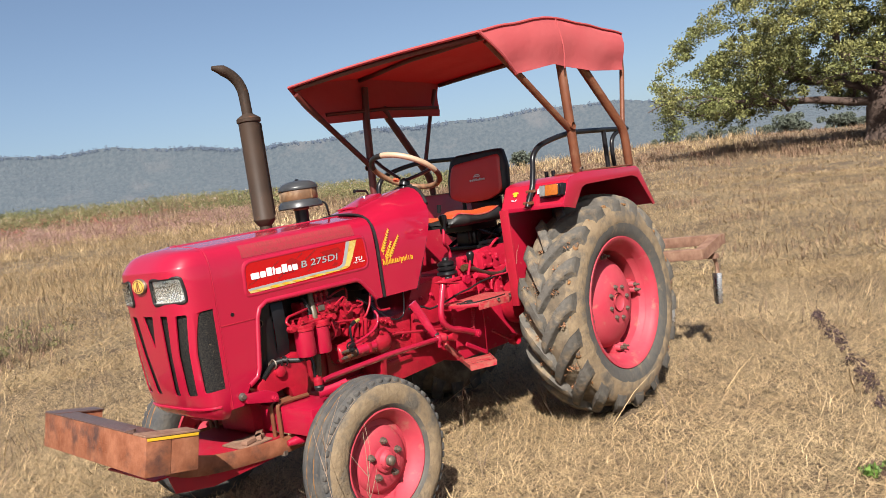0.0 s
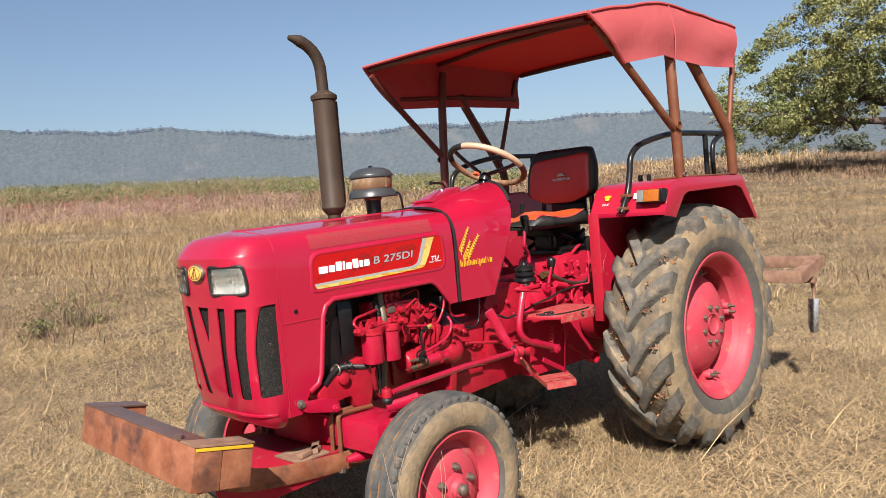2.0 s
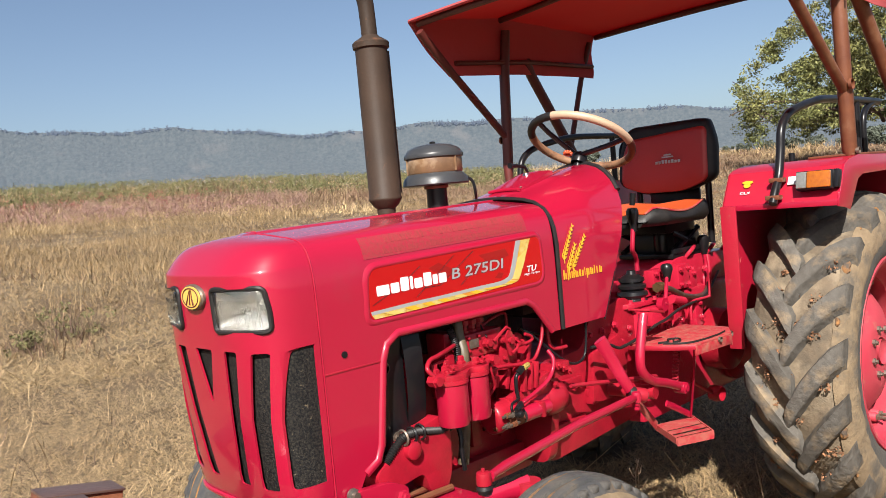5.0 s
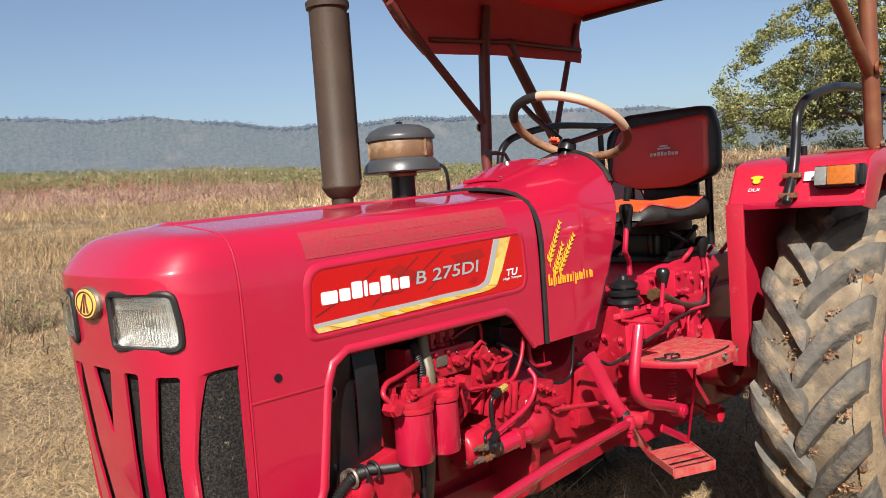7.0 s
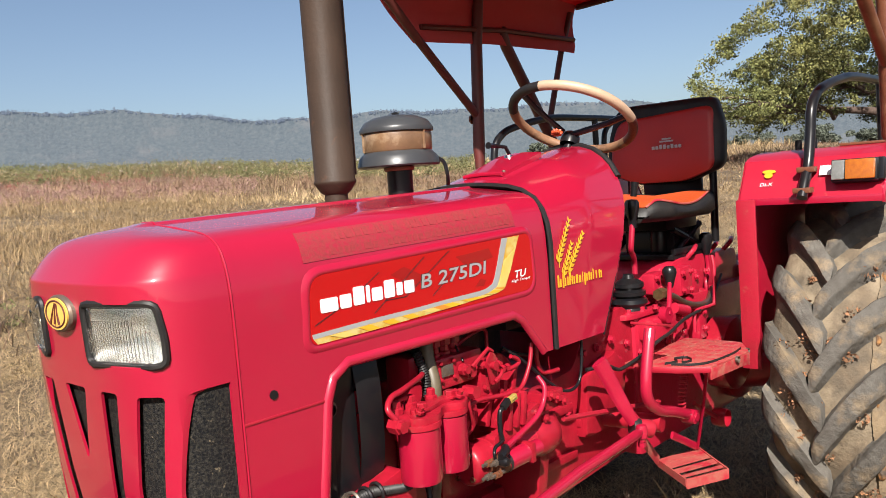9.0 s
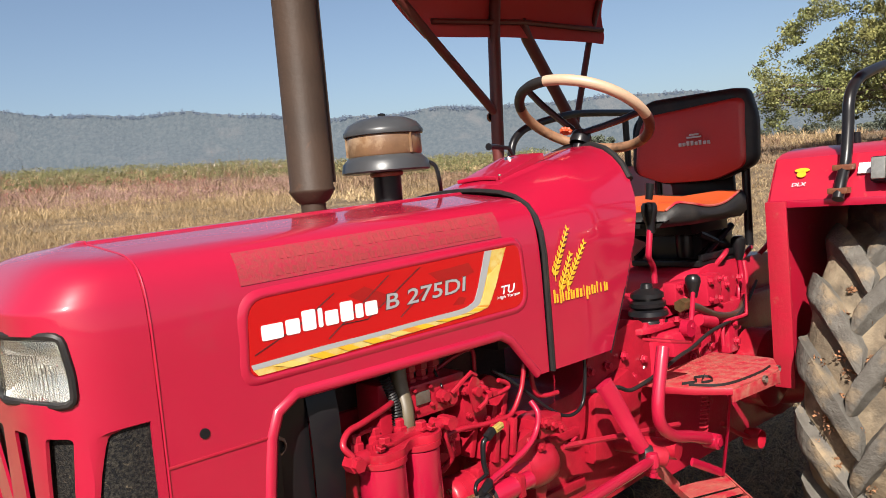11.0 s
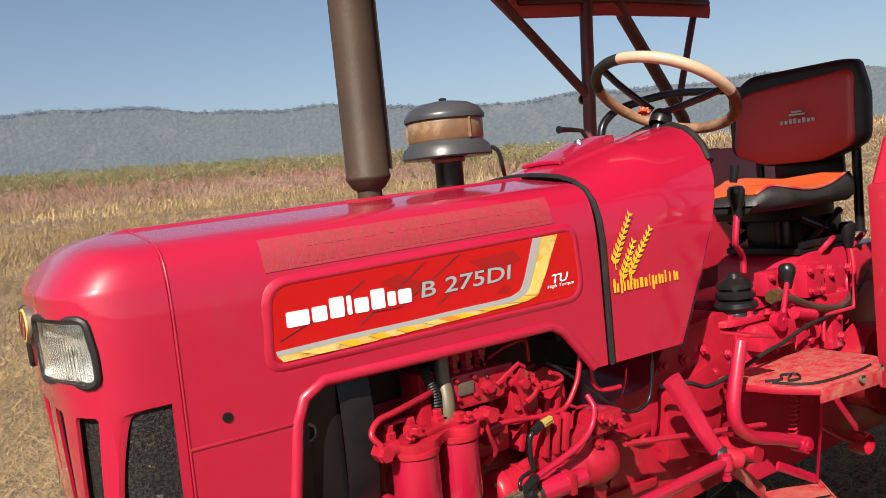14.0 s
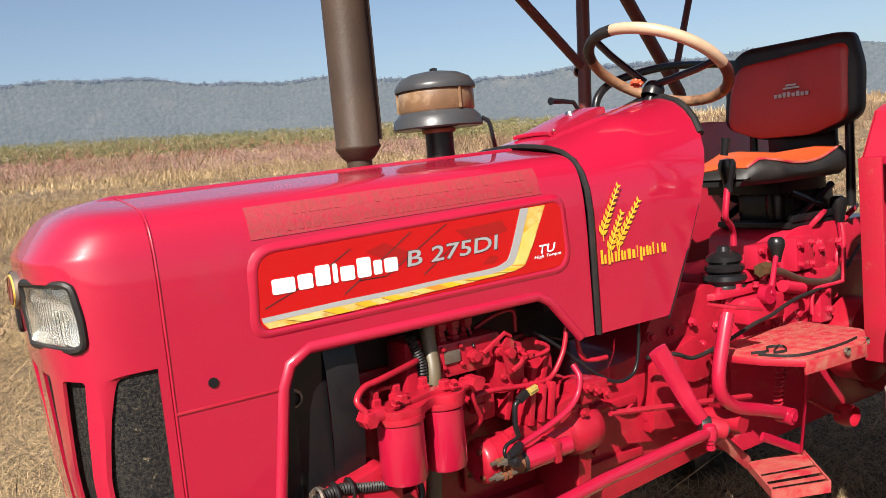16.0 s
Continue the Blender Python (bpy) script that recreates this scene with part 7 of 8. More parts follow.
for s in (-1, 1):
    end = 0.404 if s > 0 else 0.484
    part("beam_return", boxed(-2.654, -2.545, *sorted((s * (end - 0.089), s * end)), 0.556, 0.694, bevel=0.003, m=pitch), M_BOX, bump)
    part("return_top", boxed(-2.752, -2.543, *sorted((s * (end - 0.096), s * (end + 0.003))), 0.6945, 0.7005, bevel=0.001, m=pitch), M_BOX_TOP if s > 0 else M_BEAM, bump)
    part("bumper_arm", tubed([(-2.66, s * 0.30, 0.575), (-2.54, s * 0.30, 0.500), (-2.42, s * 0.30, 0.462), (-2.244, s * 0.297, 0.438), (-2.08, s * 0.292, 0.424), (-1.96, s * 0.29, 0.424)], [0.055, 0.045, 0.038, 0.036, 0.036, 0.036], smooth=4, seg=8, flat=0.16), M_BOX, bump, "orange steel arm")
part("yellow_line", boxed(-2.748, -2.548, -0.4875, -0.4865, 0.682, 0.6925, bevel=0.0003, m=pitch), M_YELLOW, bump, "chipped yellow stripe")
for y in (0.17, -0.34):
    part("beam_bolt", turned([(0.018, 0.70), (0.018, 0.71), (0, 0.712)], (-2.735, y, 0.0), "z", 8), M_BOX_TOP, bump)
for k in range(9):
    for z0 in (0.605, 0.635):
        part("stamped_bar", boxed(-2.7535, -2.7515, 0.03 - 0.026 * k - 0.007, 0.03 - 0.026 * k + 0.007, z0, z0 + 0.004 + 0.012 * (k % 3 == 1), bevel=0.0004, m=pitch), M_BOX, bump)
part("skid_plate", plate([(-2.62, -0.20), (-2.62, 0.20), (-2.30, 0.26), (-2.02, 0.26), (-2.02, -0.26), (-2.30, -0.26)], "z", 0.448, 0.456, bevel=0.002), M_RED_DUSTY, bump, "red plate between the arms")
part("lower_pan", plate([(-2.60, 0.47), (-2.58, 0.40), (-2.42, 0.37), (-2.12, 0.385), (-2.05, 0.41), (-2.05, 0.45)], "y", -0.286, -0.276, bevel=0.002), M_RED_DUSTY, bump)
part("rust_plate", boxed(-2.25, -2.10, -0.26, -0.10, 0.458, 0.466, bevel=0.002), M_BEAM, bump)
for x, y, a in ((-2.17, -0.22, 0.3), (-2.12, -0.19, 0.9)):
    part("wood_chip", boxed(-0.06, 0.06, -0.015, 0.015, 0.0, 0.018, bevel=0.003, m=Matrix.Translation((x, y, 0.468)) @ Matrix.Rotation(a, 4, "Z")), M_BEAM, bump)


# ---- stickers and print on the body ----
UP = Matrix.Rotation(math.pi / 2, 4, "X")


def on_side(x, z, y=-0.2735, tilt=1.2):
    """A place on the left side of the bonnet, to write along +x."""
    return Matrix.Translation((x, y, z)) @ Matrix.Rotation(radians(-tilt), 4, "Y") @ UP


def body_at(x, z, out=0.0012):
    """The bonnet's left surface at x and height z."""
    rise = 0.026 * (x + 2.268) / 0.918
    zz = 0.64 + (z - 0.64) * (1.343 - 0.64) / (1.343 + rise - 0.64)
    return Vector((x, -float(np.interp(zz, [a for a, _ in ARCH], [b for _, b in ARCH])) - out, z + out * (0.8 if zz > 1.27 else 0.2)))


def flat_shape(outline, y0, y1):
    return prism(bmesh.new(), outline, "y", y0, y1)


deck = rounded([(-2.112, 1.093), (-2.103, 1.222), (-1.425, 1.244), (-1.418, 1.105)], [0.022, 0.035, 0.025, 0.04], 6)
RADII = [0.022, 0.035, 0.025, 0.04]
outer = rounded([(-2.130, 1.078), (-2.121, 1.238), (-1.408, 1.262), (-1.400, 1.090)], [r + 0.014 for r in RADII], 6)
crown = rounded([(-2.121, 1.085), (-2.112, 1.230), (-1.416, 1.253), (-1.409, 1.098)], [r + 0.006 for r in RADII], 6)
rings = [[body_at(x, z, 0.0002) for x, z in outer],
         [Vector((x, min(-0.2718, body_at(x, z, 0.0042).y), z)) for x, z in crown],
         [Vector((x, -0.2722, z)) for x, z in rounded([(-2.115, 1.090), (-2.106, 1.225), (-1.422, 1.247), (-1.415, 1.102)], [r + 0.002 for r in RADII], 6)],
         [Vector((x, -0.2700, z)) for x, z in deck]]
part("pressed_frame", loft(bmesh.new(), rings, closed=True), M_RED, bonnet, smooth=75)
decal = part("side_sticker", flat_shape(deck, -0.2715, -0.2600), M_DECAL, bonnet, "glossy red sticker with silver and gold stripes")
line = curve_points([(-2.109, 0, 1.115), (-1.965, 0, 1.120), (-1.848, 0, 1.122), (-1.721, 0, 1.126), (-1.627, 0, 1.128), (-1.591, 0, 1.134), (-1.570, 0, 1.152), (-1.534, 0, 1.240)], 4)
wide = curve_points([(-2.106, 0, 1.106), (-1.966, 0, 1.111), (-1.849, 0, 1.113), (-1.722, 0, 1.117), (-1.623, 0, 1.117), (-1.580, 0, 1.124), (-1.554, 0, 1.143), (-1.512, 0, 1.240)], 4)
goldline = curve_points([(-2.097, 0, 1.095), (-1.967, 0, 1.097), (-1.851, 0, 1.101), (-1.723, 0, 1.106), (-1.598, 0, 1.112), (-1.550, 0, 1.117), (-1.524, 0, 1.135), (-1.467, 0, 1.241)], 4)


def ribbon(a, b, y, material, name):
    bm = bmesh.new()
    loft(bm, [[Vector((p.x, y, p.z)) for p in a], [Vector((p.x, y, p.z)) for p in b]])
    return part(name, thicken(bm, 0.0006), material, decal)


ribbon(line, wide, -0.2722, M_SILVER, "silver_stripe")
ribbon(wide, goldline, -0.2720, M_GOLD, "gold_stripe")
g6 = random.Random(5)
n6 = min(len(wide), len(goldline))
for k in range(1, n6 - 3, 1):
    lean = 1
    a, b, c, d = wide[k], wide[min(k + 1, n6 - 1)], goldline[min(max(k + 1 + lean, 0), n6 - 1)], goldline[min(max(k + lean, 0), n6 - 1)]
    if k % 2 or g6.random() < 0.3:
        u0, u1 = g6.uniform(0.02, 0.10), g6.uniform(0.85, 0.98)
        o = [a.lerp(d, u0), b.lerp(c, u0), b.lerp(c, u1), a.lerp(d, u1)]
        part("flame_facet", flat_shape([(q.x, q.z) for q in o], -0.2733, -0.2727), (M_YELLOW, M_AMBER_PRINT, M_PALE_GOLD)[g6.randint(0, 2)], decal)
for o in ([(-1.70, 1.215), (-1.64, 1.218), (-1.60, 1.195), (-1.66, 1.187)], [(-1.64, 1.218), (-1.585, 1.222), (-1.57, 1.20), (-1.60, 1.195)], [(-1.90, 1.20), (-1.86, 1.212), (-1.80, 1.185), (-1.83, 1.165)], [(-1.64, 1.14), (-1.62, 1.155), (-1.60, 1.15), (-1.61, 1.138)]):
    part("sticker_facet", flat_shape(o, -0.2719, -0.2710), M_DECAL_DARK, decal)
for a, b in (((-2.1, 1.13), (-2.01, 1.165)), ((-2.01, 1.165), (-1.93, 1.21)), ((-1.95, 1.13), (-1.80, 1.225)), ((-1.92, 1.15), (-1.86, 1.15)), ((-1.86, 1.15), (-1.72, 1.23)), ((-1.78, 1.14), (-1.70, 1.19))):
    part("sticker_line", tubed([(a[0], -0.2716, a[1]), (b[0], -0.2716, b[1])], 0.0009, seg=4), M_BLACK, decal)
# the maker's mark as plain bars, then the readable print
x = -2.084
for k, (w, tall) in enumerate(((0.042, 0), (0.028, 0), (0.028, 0.012), (0.009, 0.010), (0.028, 0), (0.028, 0.012), (0.017, 0), (0.028, 0))):
    z0 = 1.151 + 0.0062 * (x + 2.084) / 0.25
    zt = z0 + 0.0265 + tall * 0.8
    part("maker_mark", flat_shape(rounded([(x, z0), (x + w, z0), (x + w, zt), (x, zt)], 0.004, 3), -0.2729, -0.2714), M_WHITE, decal)
    x += w + 0.0058
lettering("B 275DI", 0.222, 0.0325, M_BLACK, decal, on_side(-1.8165, 1.1583, -0.2722, 1.4), name="model_print_shadow", shear=0.12, thick=0.025)
lettering("B 275DI", 0.218, 0.030, M_SILVER, decal, on_side(-1.8150, 1.1598, -0.2730, 1.4), name="model_print", shear=0.12, thick=0.012)
lettering("TU", 0.046, 0.0185, M_WHITE, decal, on_side(-1.492, 1.1395, -0.2726, 1.4), name="small_print", shear=0.25, thick=0.02)
lettering("High Torque", 0.074, 0.0085, M_WHITE, decal, on_side(-1.507, 1.1285, -0.2726, 1.4), name="small_print", shear=0.2, thick=0.012)


rows = [[body_at(x, z + 0.016 * (x + 2.1) / 0.63) for x in np.linspace(-2.108, -1.467, 24)] for z in np.linspace(1.248, 1.303, 9)]
ghost = part("removed_sticker_ghost", thicken(loft(bmesh.new(), rows), 0.0008), M_GLUE, bonnet, "faded glue of a removed sticker")
g7 = random.Random(8)
for row, z0, hgt in ((0, 1.281, 0.017), (1, 1.255, 0.012)):
    x = -2.04
    while x < -1.49:
        w = g7.uniform(0.008, 0.02)
        z = z0 + 0.016 * (x + 2.1) / 0.63
        if g7.random() < 0.82:
            bm = bmesh.new()
            loft(bm, [[body_at(x, q, 0.0018), body_at(x + w, q, 0.0018)] for q in (z, z + hgt * 0.5, z + hgt)])
            part("ghost_bar", thicken(bm, 0.0006), M_GLUE_DARK, ghost)
        x += w + 0.006
# wheat ears and the name below them as plain bars
ears = part("wheat_emblem", tubed([(-1.262, -0.2748, 1.105), (-1.268, -0.2748, 1.13)], 0.0016, seg=5), M_YELLOW, cowl, "yellow printed wheat ears")
for x0, z0, x1, z1, n in ((-1.309, 1.165, -1.252, 1.262, 9), (-1.288, 1.128, -1.246, 1.200, 7), (-1.262, 1.135, -1.190, 1.222, 9)):
    a, b = Vector((x0, 0, z0)), Vector((x1, 0, z1))
    way = (b - a).normalized()
    side = Vector((-way.z, 0, way.x))
    part("ear_stem", tubed([(a.x + 0.002, -0.2745, a.z - 0.022), (a.x, -0.2745, a.z), (b.x, -0.2745, b.z)], 0.0011, seg=5), M_YELLOW, ears)
    for k in range(n):
        c = a.lerp(b, k / (n - 1))
        size = 0.0110 * (1 - 0.45 * k / n)
        for s in (-1, 1):
            d = (way * 0.75 + side * s * 0.6).normalized()
            e = Vector((-d.z, 0, d.x))
            m = c + side * s * size * 0.55
            o = [m - d * size, m + e * size * 0.46, m + d * size * 1.1, m - e * size * 0.46]
            part("grain", flat_shape([(q.x, q.z) for q in o], -0.2750, -0.2738), M_YELLOW, ears)
x = -1.319
for k, (w, up, down) in enumerate(((0.018, 0.012, 0), (0.016, 0.012, 0.004), (0.016, 0, 0), (0.016, 0, 0), (0.026, 0, 0), (0.005, 0.006, 0), (0.017, 0, 0.010), (0.017, 0, 0), (0.010, 0.008, 0), (0.011, 0, 0), (0.016, 0, 0))):
    z0, zt = 1.0925 - down, 1.1155 + up * 0.7
    part("name_bar", flat_shape(rounded([(x, z0), (x + w * 0.34, z0), (x + w * 0.34, zt), (x, zt)], 0.0015, 2), -0.2750, -0.2738), M_YELLOW, ears)
    if w > 0.012:
        part("name_bar", flat_shape([(x + w * 0.58, 1.0925), (x + w * 0.88, 1.0925), (x + w * 0.88, 1.1125), (x + w * 0.58, 1.1125)], -0.2750, -0.2738), M_YELLOW, ears)
    x += w + 0.0045
# trim sticker on the fender
fm = Matrix.Translation((-0.468, -0.50, 1.325)) @ Matrix.Rotation(radians(30.6), 4, "Y")
turn = fm @ Matrix(((0, 0, -1, -0.004), (-1, 0, 0, 0), (0, 1, 0, 0), (0, 0, 0, 1)))
for y, z, w, h in ((0, 0.020, 0.021, 0.007), (0, 0.007, 0.013, 0.010)):
    bm = turned([(0, -0.0062), (0.96, -0.0062), (1.0, -0.0056), (1.0, -0.0035), (0, -0.0035)], (0, 0, 0), "x", 20)
    bmesh.ops.transform(bm, matrix=fm @ Matrix.Translation((0, y, z)) @ Matrix.Diagonal((1, w, h, 1)), verts=bm.verts)
    part("yellow_sticker", bm, M_YELLOW, fender_left, "small yellow sticker")
lettering("DLX", 0.04, 0.011, M_WHITE, fender_left, turn @ Matrix.Translation((-0.022, -0.030, 0.001)), name="trim_print", shear=0.15)

# ---- cultivator on the rear linkage ----
plough = thing("cultivator", "brown rusty tine cultivator with a box-beam frame behind tractor", "cultivator", (0, 0, 0))
for name, b in (("cross_beam", (1.10, 1.175, -0.80, 0.80, 0.712, 0.785)), ("cross_beam", (1.44, 1.505, -0.80, 0.80, 0.770, 0.843))):
    part(name, boxed(*b, bevel=0.006), M_BEAM, plough)
for s in (-1, 1):
    for y, r in ((0.765, 0.035), (0.28, 0.03)):
        bm = bmesh.new()
        loft(bm, [[(x, s * y - r, z0), (x, s * y + r, z0), (x, s * y + r, z0 + 0.078), (x, s * y - r, z0 + 0.078)] for x, z0 in ((1.177, 0.708), (1.438, 0.766))], closed=True, caps=True)
        part("side_beam", bm, M_BEAM, plough)
    part("lower_link_arm", tubed([(0.10, s * 0.25, 0.42), (0.6, s * 0.32, 0.52), (1.12, s * 0.36, 0.70)], 0.022, seg=8, flat=0.5), M_RED_DUSTY, plough)
    part("mast_leg", tubed([(1.14, s * 0.25, 0.78), (1.16, s * 0.06, 1.08)], 0.022, seg=8), M_BEAM, plough)
part("top_link", tubed([(0.28, 0, 0.93), (1.16, 0, 1.08)], 0.02, seg=10), M_RED_DUSTY, plough)


def tine(x, y, top):
    """A curved spring tine with a bright worn share."""
    t = part("tine", tubed([(x - 0.02, y, top + 0.03), (x + 0.03, y, top - 0.05), (x + 0.04, y, top - 0.13), (x + 0.012, y, top - 0.20)], 0.018, smooth=4, seg=8, flat=0.7), M_BEAM, plough)
    rows = []
    for k in range(7):
        q = k / 6
        c = Vector((x + 0.02 - 0.045 * q + 0.02 * q * q, y, top - 0.135 - 0.215 * q))
        w = 0.032 * (1 - 0.15 * q) if k < 6 else 0.02
        rows.append([c + Vector((0.010, -w, 0)), c + Vector((-0.004, -w * 0.5, 0)), c + Vector((-0.008, 0, 0)), c + Vector((-0.004, w * 0.5, 0)), c + Vector((0.010, w, 0))])
    part("share", thicken(loft(bmesh.new(), rows), 0.005), M_BRIGHT, t, "worn bright steel share")
    part("tine_clamp", boxed(x - 0.03, x + 0.03, y - 0.03, y + 0.03, top - 0.03, top + 0.01, bevel=0.004), M_BEAM, plough)


part("tine_shank", tubed([(1.47, -0.32, 0.80), (1.455, -0.32, 0.54)], 0.020, seg=8, flat=0.6), M_BEAM, plough)
for x, y, top in ((1.345, -0.765, 0.715), (1.47, -0.32, 0.53), (1.47, 0.0, 0.73), (1.14, -0.1, 0.66), (1.14, 0.50, 0.66), (1.47, 0.40, 0.73), (1.345, 0.765, 0.715)):
    tine(x, y, top)


# ---- grass, weeds, trees ----
def plant(name, label, category, ob):
    ob.name = name
    return tagged(ob, label, category, kind="stuff")


def clear_of_wheels(x, y):
    keep = np.ones(len(x), bool)
    for cx, cy, rx, ry in ((0, -0.665, 0.20, 0.19), (0, 0.665, 0.20, 0.19), (-1.885, -0.672, 0.12, 0.1), (-1.885, 0.672, 0.12, 0.1)):
        keep &= (np.abs(x - cx) > rx) | (np.abs(y - cy) > ry)
    return keep


def field(name, n, r0, r1, a0, a1, seed, length, width, lean, material, power=1.0, patch=None, bend=0.3):
    x, y, g = spread(n, r0, r1, a0, a1, seed, power)
    k = clear_of_wheels(x, y)
    if patch:
        s, level = patch
        v = np.sin(s * x + 1.3) * np.sin(s * 1.3 * y + 0.4) + 0.6 * np.sin(2.3 * s * x - 1.7 * s * y) + g.normal(0, 0.45, len(x))
        k &= v > level
    x, y = x[k], y[k]
    return blades(name, x, y, length * g.uniform(0.4, 1.5, len(x)), width * g.uniform(0.6, 1.4, len(x)), lean, material, seed + 1, bend)


plant("straw_near", "matted dry straw lying on the ground", "dry grass", field("straw_near", 430000, 0.6, 9, -12, 105, 21, 0.066, 0.0026, 76, M_STRAW, 0.75, bend=1.0))
plant("straw_around", "matted dry straw across the open field", "dry grass", field("straw_around", 200000, 0.6, 14, 105, 348, 25, 0.080, 0.0070, 74, M_STRAW, 0.75))
plant("straw_tufts", "short standing dry grass", "dry grass", field("straw_tufts", 60000, 0.6, 9, -12, 105, 31, 0.045, 0.0020, 56, M_STRAW, 0.75, (1.9, 0.1), 0.7))
plant("straw_middle", "dry straw and stubble", "dry grass", field("straw_middle", 330000, 8, 24, -14, 100, 41, 0.095, 0.0055, 75, M_STRAW_FAR, 1.0, bend=0.9))
plant("straw_far", "dry straw and stubble far out", "dry grass", field("straw_far", 200000, 22, 63, -16, 100, 51, 0.13, 0.011, 70, M_STRAW_FAR, 1.0))
plant("tawny_near", "brown matted dry grass in patches", "dry grass", field("tawny_near", 120000, 3.0, 14, -14, 60, 44, 0.070, 0.0032, 62, M_TAWNY, 1.0, (0.7, -0.2), 0.5))
plant("tawny_grass", "tawny dry grass standing below the weeds", "dry grass", field("tawny_grass", 150000, 12, 40, -16, 46, 47, 0.19, 0.0065, 34, M_TAWNY, 0.9, (0.33, -0.1), 0.4))
plant("dark_stems", "thin dead brown stems in the grass", "weeds", field("dark_stems", 9000, 1.2, 16, -12, 100, 61, 0.14, 0.003, 24, M_STRAW_DARK, 0.9, (1.1, 0.5)))
plant("long_straws", "long pale dry stalks", "dry grass", field("long_straws", 1500, 1.2, 14, -12, 100, 66, 0.26, 0.0045, 62, M_STRAW, 0.9))
plant("green_shoots", "small green shoots in the straw", "weeds", field("green_shoots", 3500, 2, 16, -12, 100, 71, 0.05, 0.004, 40, M_GREEN, 1.0, (0.9, 1.1)))
# taller weeds towards the brow, in tufts
def tufts(name, label, n, per, r0, r1, a0, a1, seed, height, width, material, spread_of=0.5, lean=26):
    x, y, g = spread(n, r0, r1, a0, a1, seed)
    size = g.uniform(0.35, 1.25, n)
    x = np.repeat(x, per) + g.normal(0, spread_of, n * per) * np.repeat(size, per)
    y = np.repeat(y, per) + g.normal(0, spread_of, n * per) * np.repeat(size, per)
    h = height * np.repeat(size, per) * g.uniform(0.4, 1.2, n * per)
    return plant(name, label, "weeds", blades(name, x, y, h, width * g.uniform(0.5, 1.5, n * per), lean, material, seed + 1))


M_BROWN_WEED = mat("red_brown_weeds", (0.145, 0.072, 0.046), 0.85, island=0.4, second=(0.185, 0.130, 0.076), scale=0.3)
def fluff(name, label, n, per, r0, r1, a0, a1, seed, height, size, leaf, material):
    """Soft low growth: loose clumps of small leaves and seed heads."""
    x, y, g = spread(n, r0, r1, a0, a1, seed)
    h = height * g.uniform(0.1, 1.0, n)
    return plant(name, label, "weeds", clumps(name, np.stack([x, y, lift(x, y) + h], -1), size * g.uniform(0.4, 1.3, n), per, leaf, material, seed + 1, 0.6, 0.1))


fluff("pink_weeds", "belt of pale pink seed heads at the field's edge", 2700, 26, 31, 44, -18, 34, 81, 0.42, 0.34, 0.026, M_PINK)
fluff("white_heads", "whitish seed heads scattered over the green scrub", 380, 14, 44, 64, -20, 44, 85, 0.62, 0.30, 0.030, mat("whitish_seed_heads", (0.420, 0.350, 0.300), 0.85, island=0.4))
fluff("red_weeds", "patches of reddish flower heads in the weeds", 260, 26, 38, 52, 6, 30, 87, 0.55, 0.40, 0.030, mat("reddish_flower_heads", (0.240, 0.075, 0.060), 0.85, island=0.4))
tufts("pink_stems", "thin pale stems under the seed heads", 900, 40, 28, 56, -18, 40, 83, 0.30, 0.016, M_STRAW_FAR, 0.5, 34)
tufts("brown_weeds", "belt of brown dry weeds at the field's edge", 900, 60, 32, 62, 30, 98, 91, 0.36, 0.020, M_BROWN_WEED, 0.5, 38)
tufts("rust_weeds", "scattered brown dry weeds among the pink", 300, 60, 34, 58, 2, 40, 94, 0.65, 0.020, M_BROWN_WEED, 0.4, 36)
fluff("green_weeds", "green scrub along the brow of the field", 5200, 28, 43, 67, -20, 50, 101, 0.66, 0.42, 0.045, M_GREEN)
tufts("pale_scrub", "pale dry scrub along the brow of the field", 420, 50, 46, 66, -20, 70, 107, 0.60, 0.022, M_STRAW_FAR, 0.5, 34)
tufts("tan_weeds", "tan grass tufts before the weeds", 1500, 40, 14, 50, -16, 80, 111, 0.14, 0.009, M_TAWNY, 0.4, 48)
tufts("brown_tufts", "low brown tufts in the straw", 420, 40, 9, 40, -16, 90, 117, 0.16, 0.010, M_BROWN_WEED, 0.25)


def weed(at, size, seed, material, label):
    """A sparse bush of thin dead twigs with a few leaves."""
    g = np.random.default_rng(seed)
    x, y = at
    w = thing("weed_clump", label, "weed", (x, y, float(lift(x, y))), group="weed clumps")
    n = 150
    b = blades("twig_spray", g.normal(0, size * 0.30, n), g.normal(0, size * 0.35, n), g.uniform(0.4, 1.1, n) * size, np.full(n, 0.005), 32, M_STRAW_DARK, seed, 0.2, base=np.zeros(n))
    b.parent = w
    c = clumps("leaf_spray", np.stack([g.normal(0, size * 0.4, 14), g.normal(0, size * 0.4, 14), g.uniform(0.1, 0.7, 14) * size], -1), np.full(14, size * 0.16), 26, 0.018, material, seed + 1)
    c.parent = w
    tagged(c, kind="stuff")
    tagged(b, kind="stuff")


weed((-0.25, 7.6), 0.55, 3, M_GREEN, "small weed bush of green leaves and dead twigs")
weed((-0.80, 7.3), 0.30, 7, M_GREEN, "low weed with a few broad green leaves")
weed((-0.615, -2.224), 0.07, 11, mat("fresh_green_leaves", (0.085, 0.150, 0.022), 0.6, island=0.4), "tiny fresh green sprout in the straw")
weed((-4.0 + 0.4815 * 44, -3.2 + 0.8764 * 44), 1.9, 9, M_BROWN_WEED, "dark red-brown dry shrub in the weed belt")

# a line of dark crumbled vine on the ground
g8 = np.random.default_rng(77)
t8 = g8.uniform(0, 1, 150)
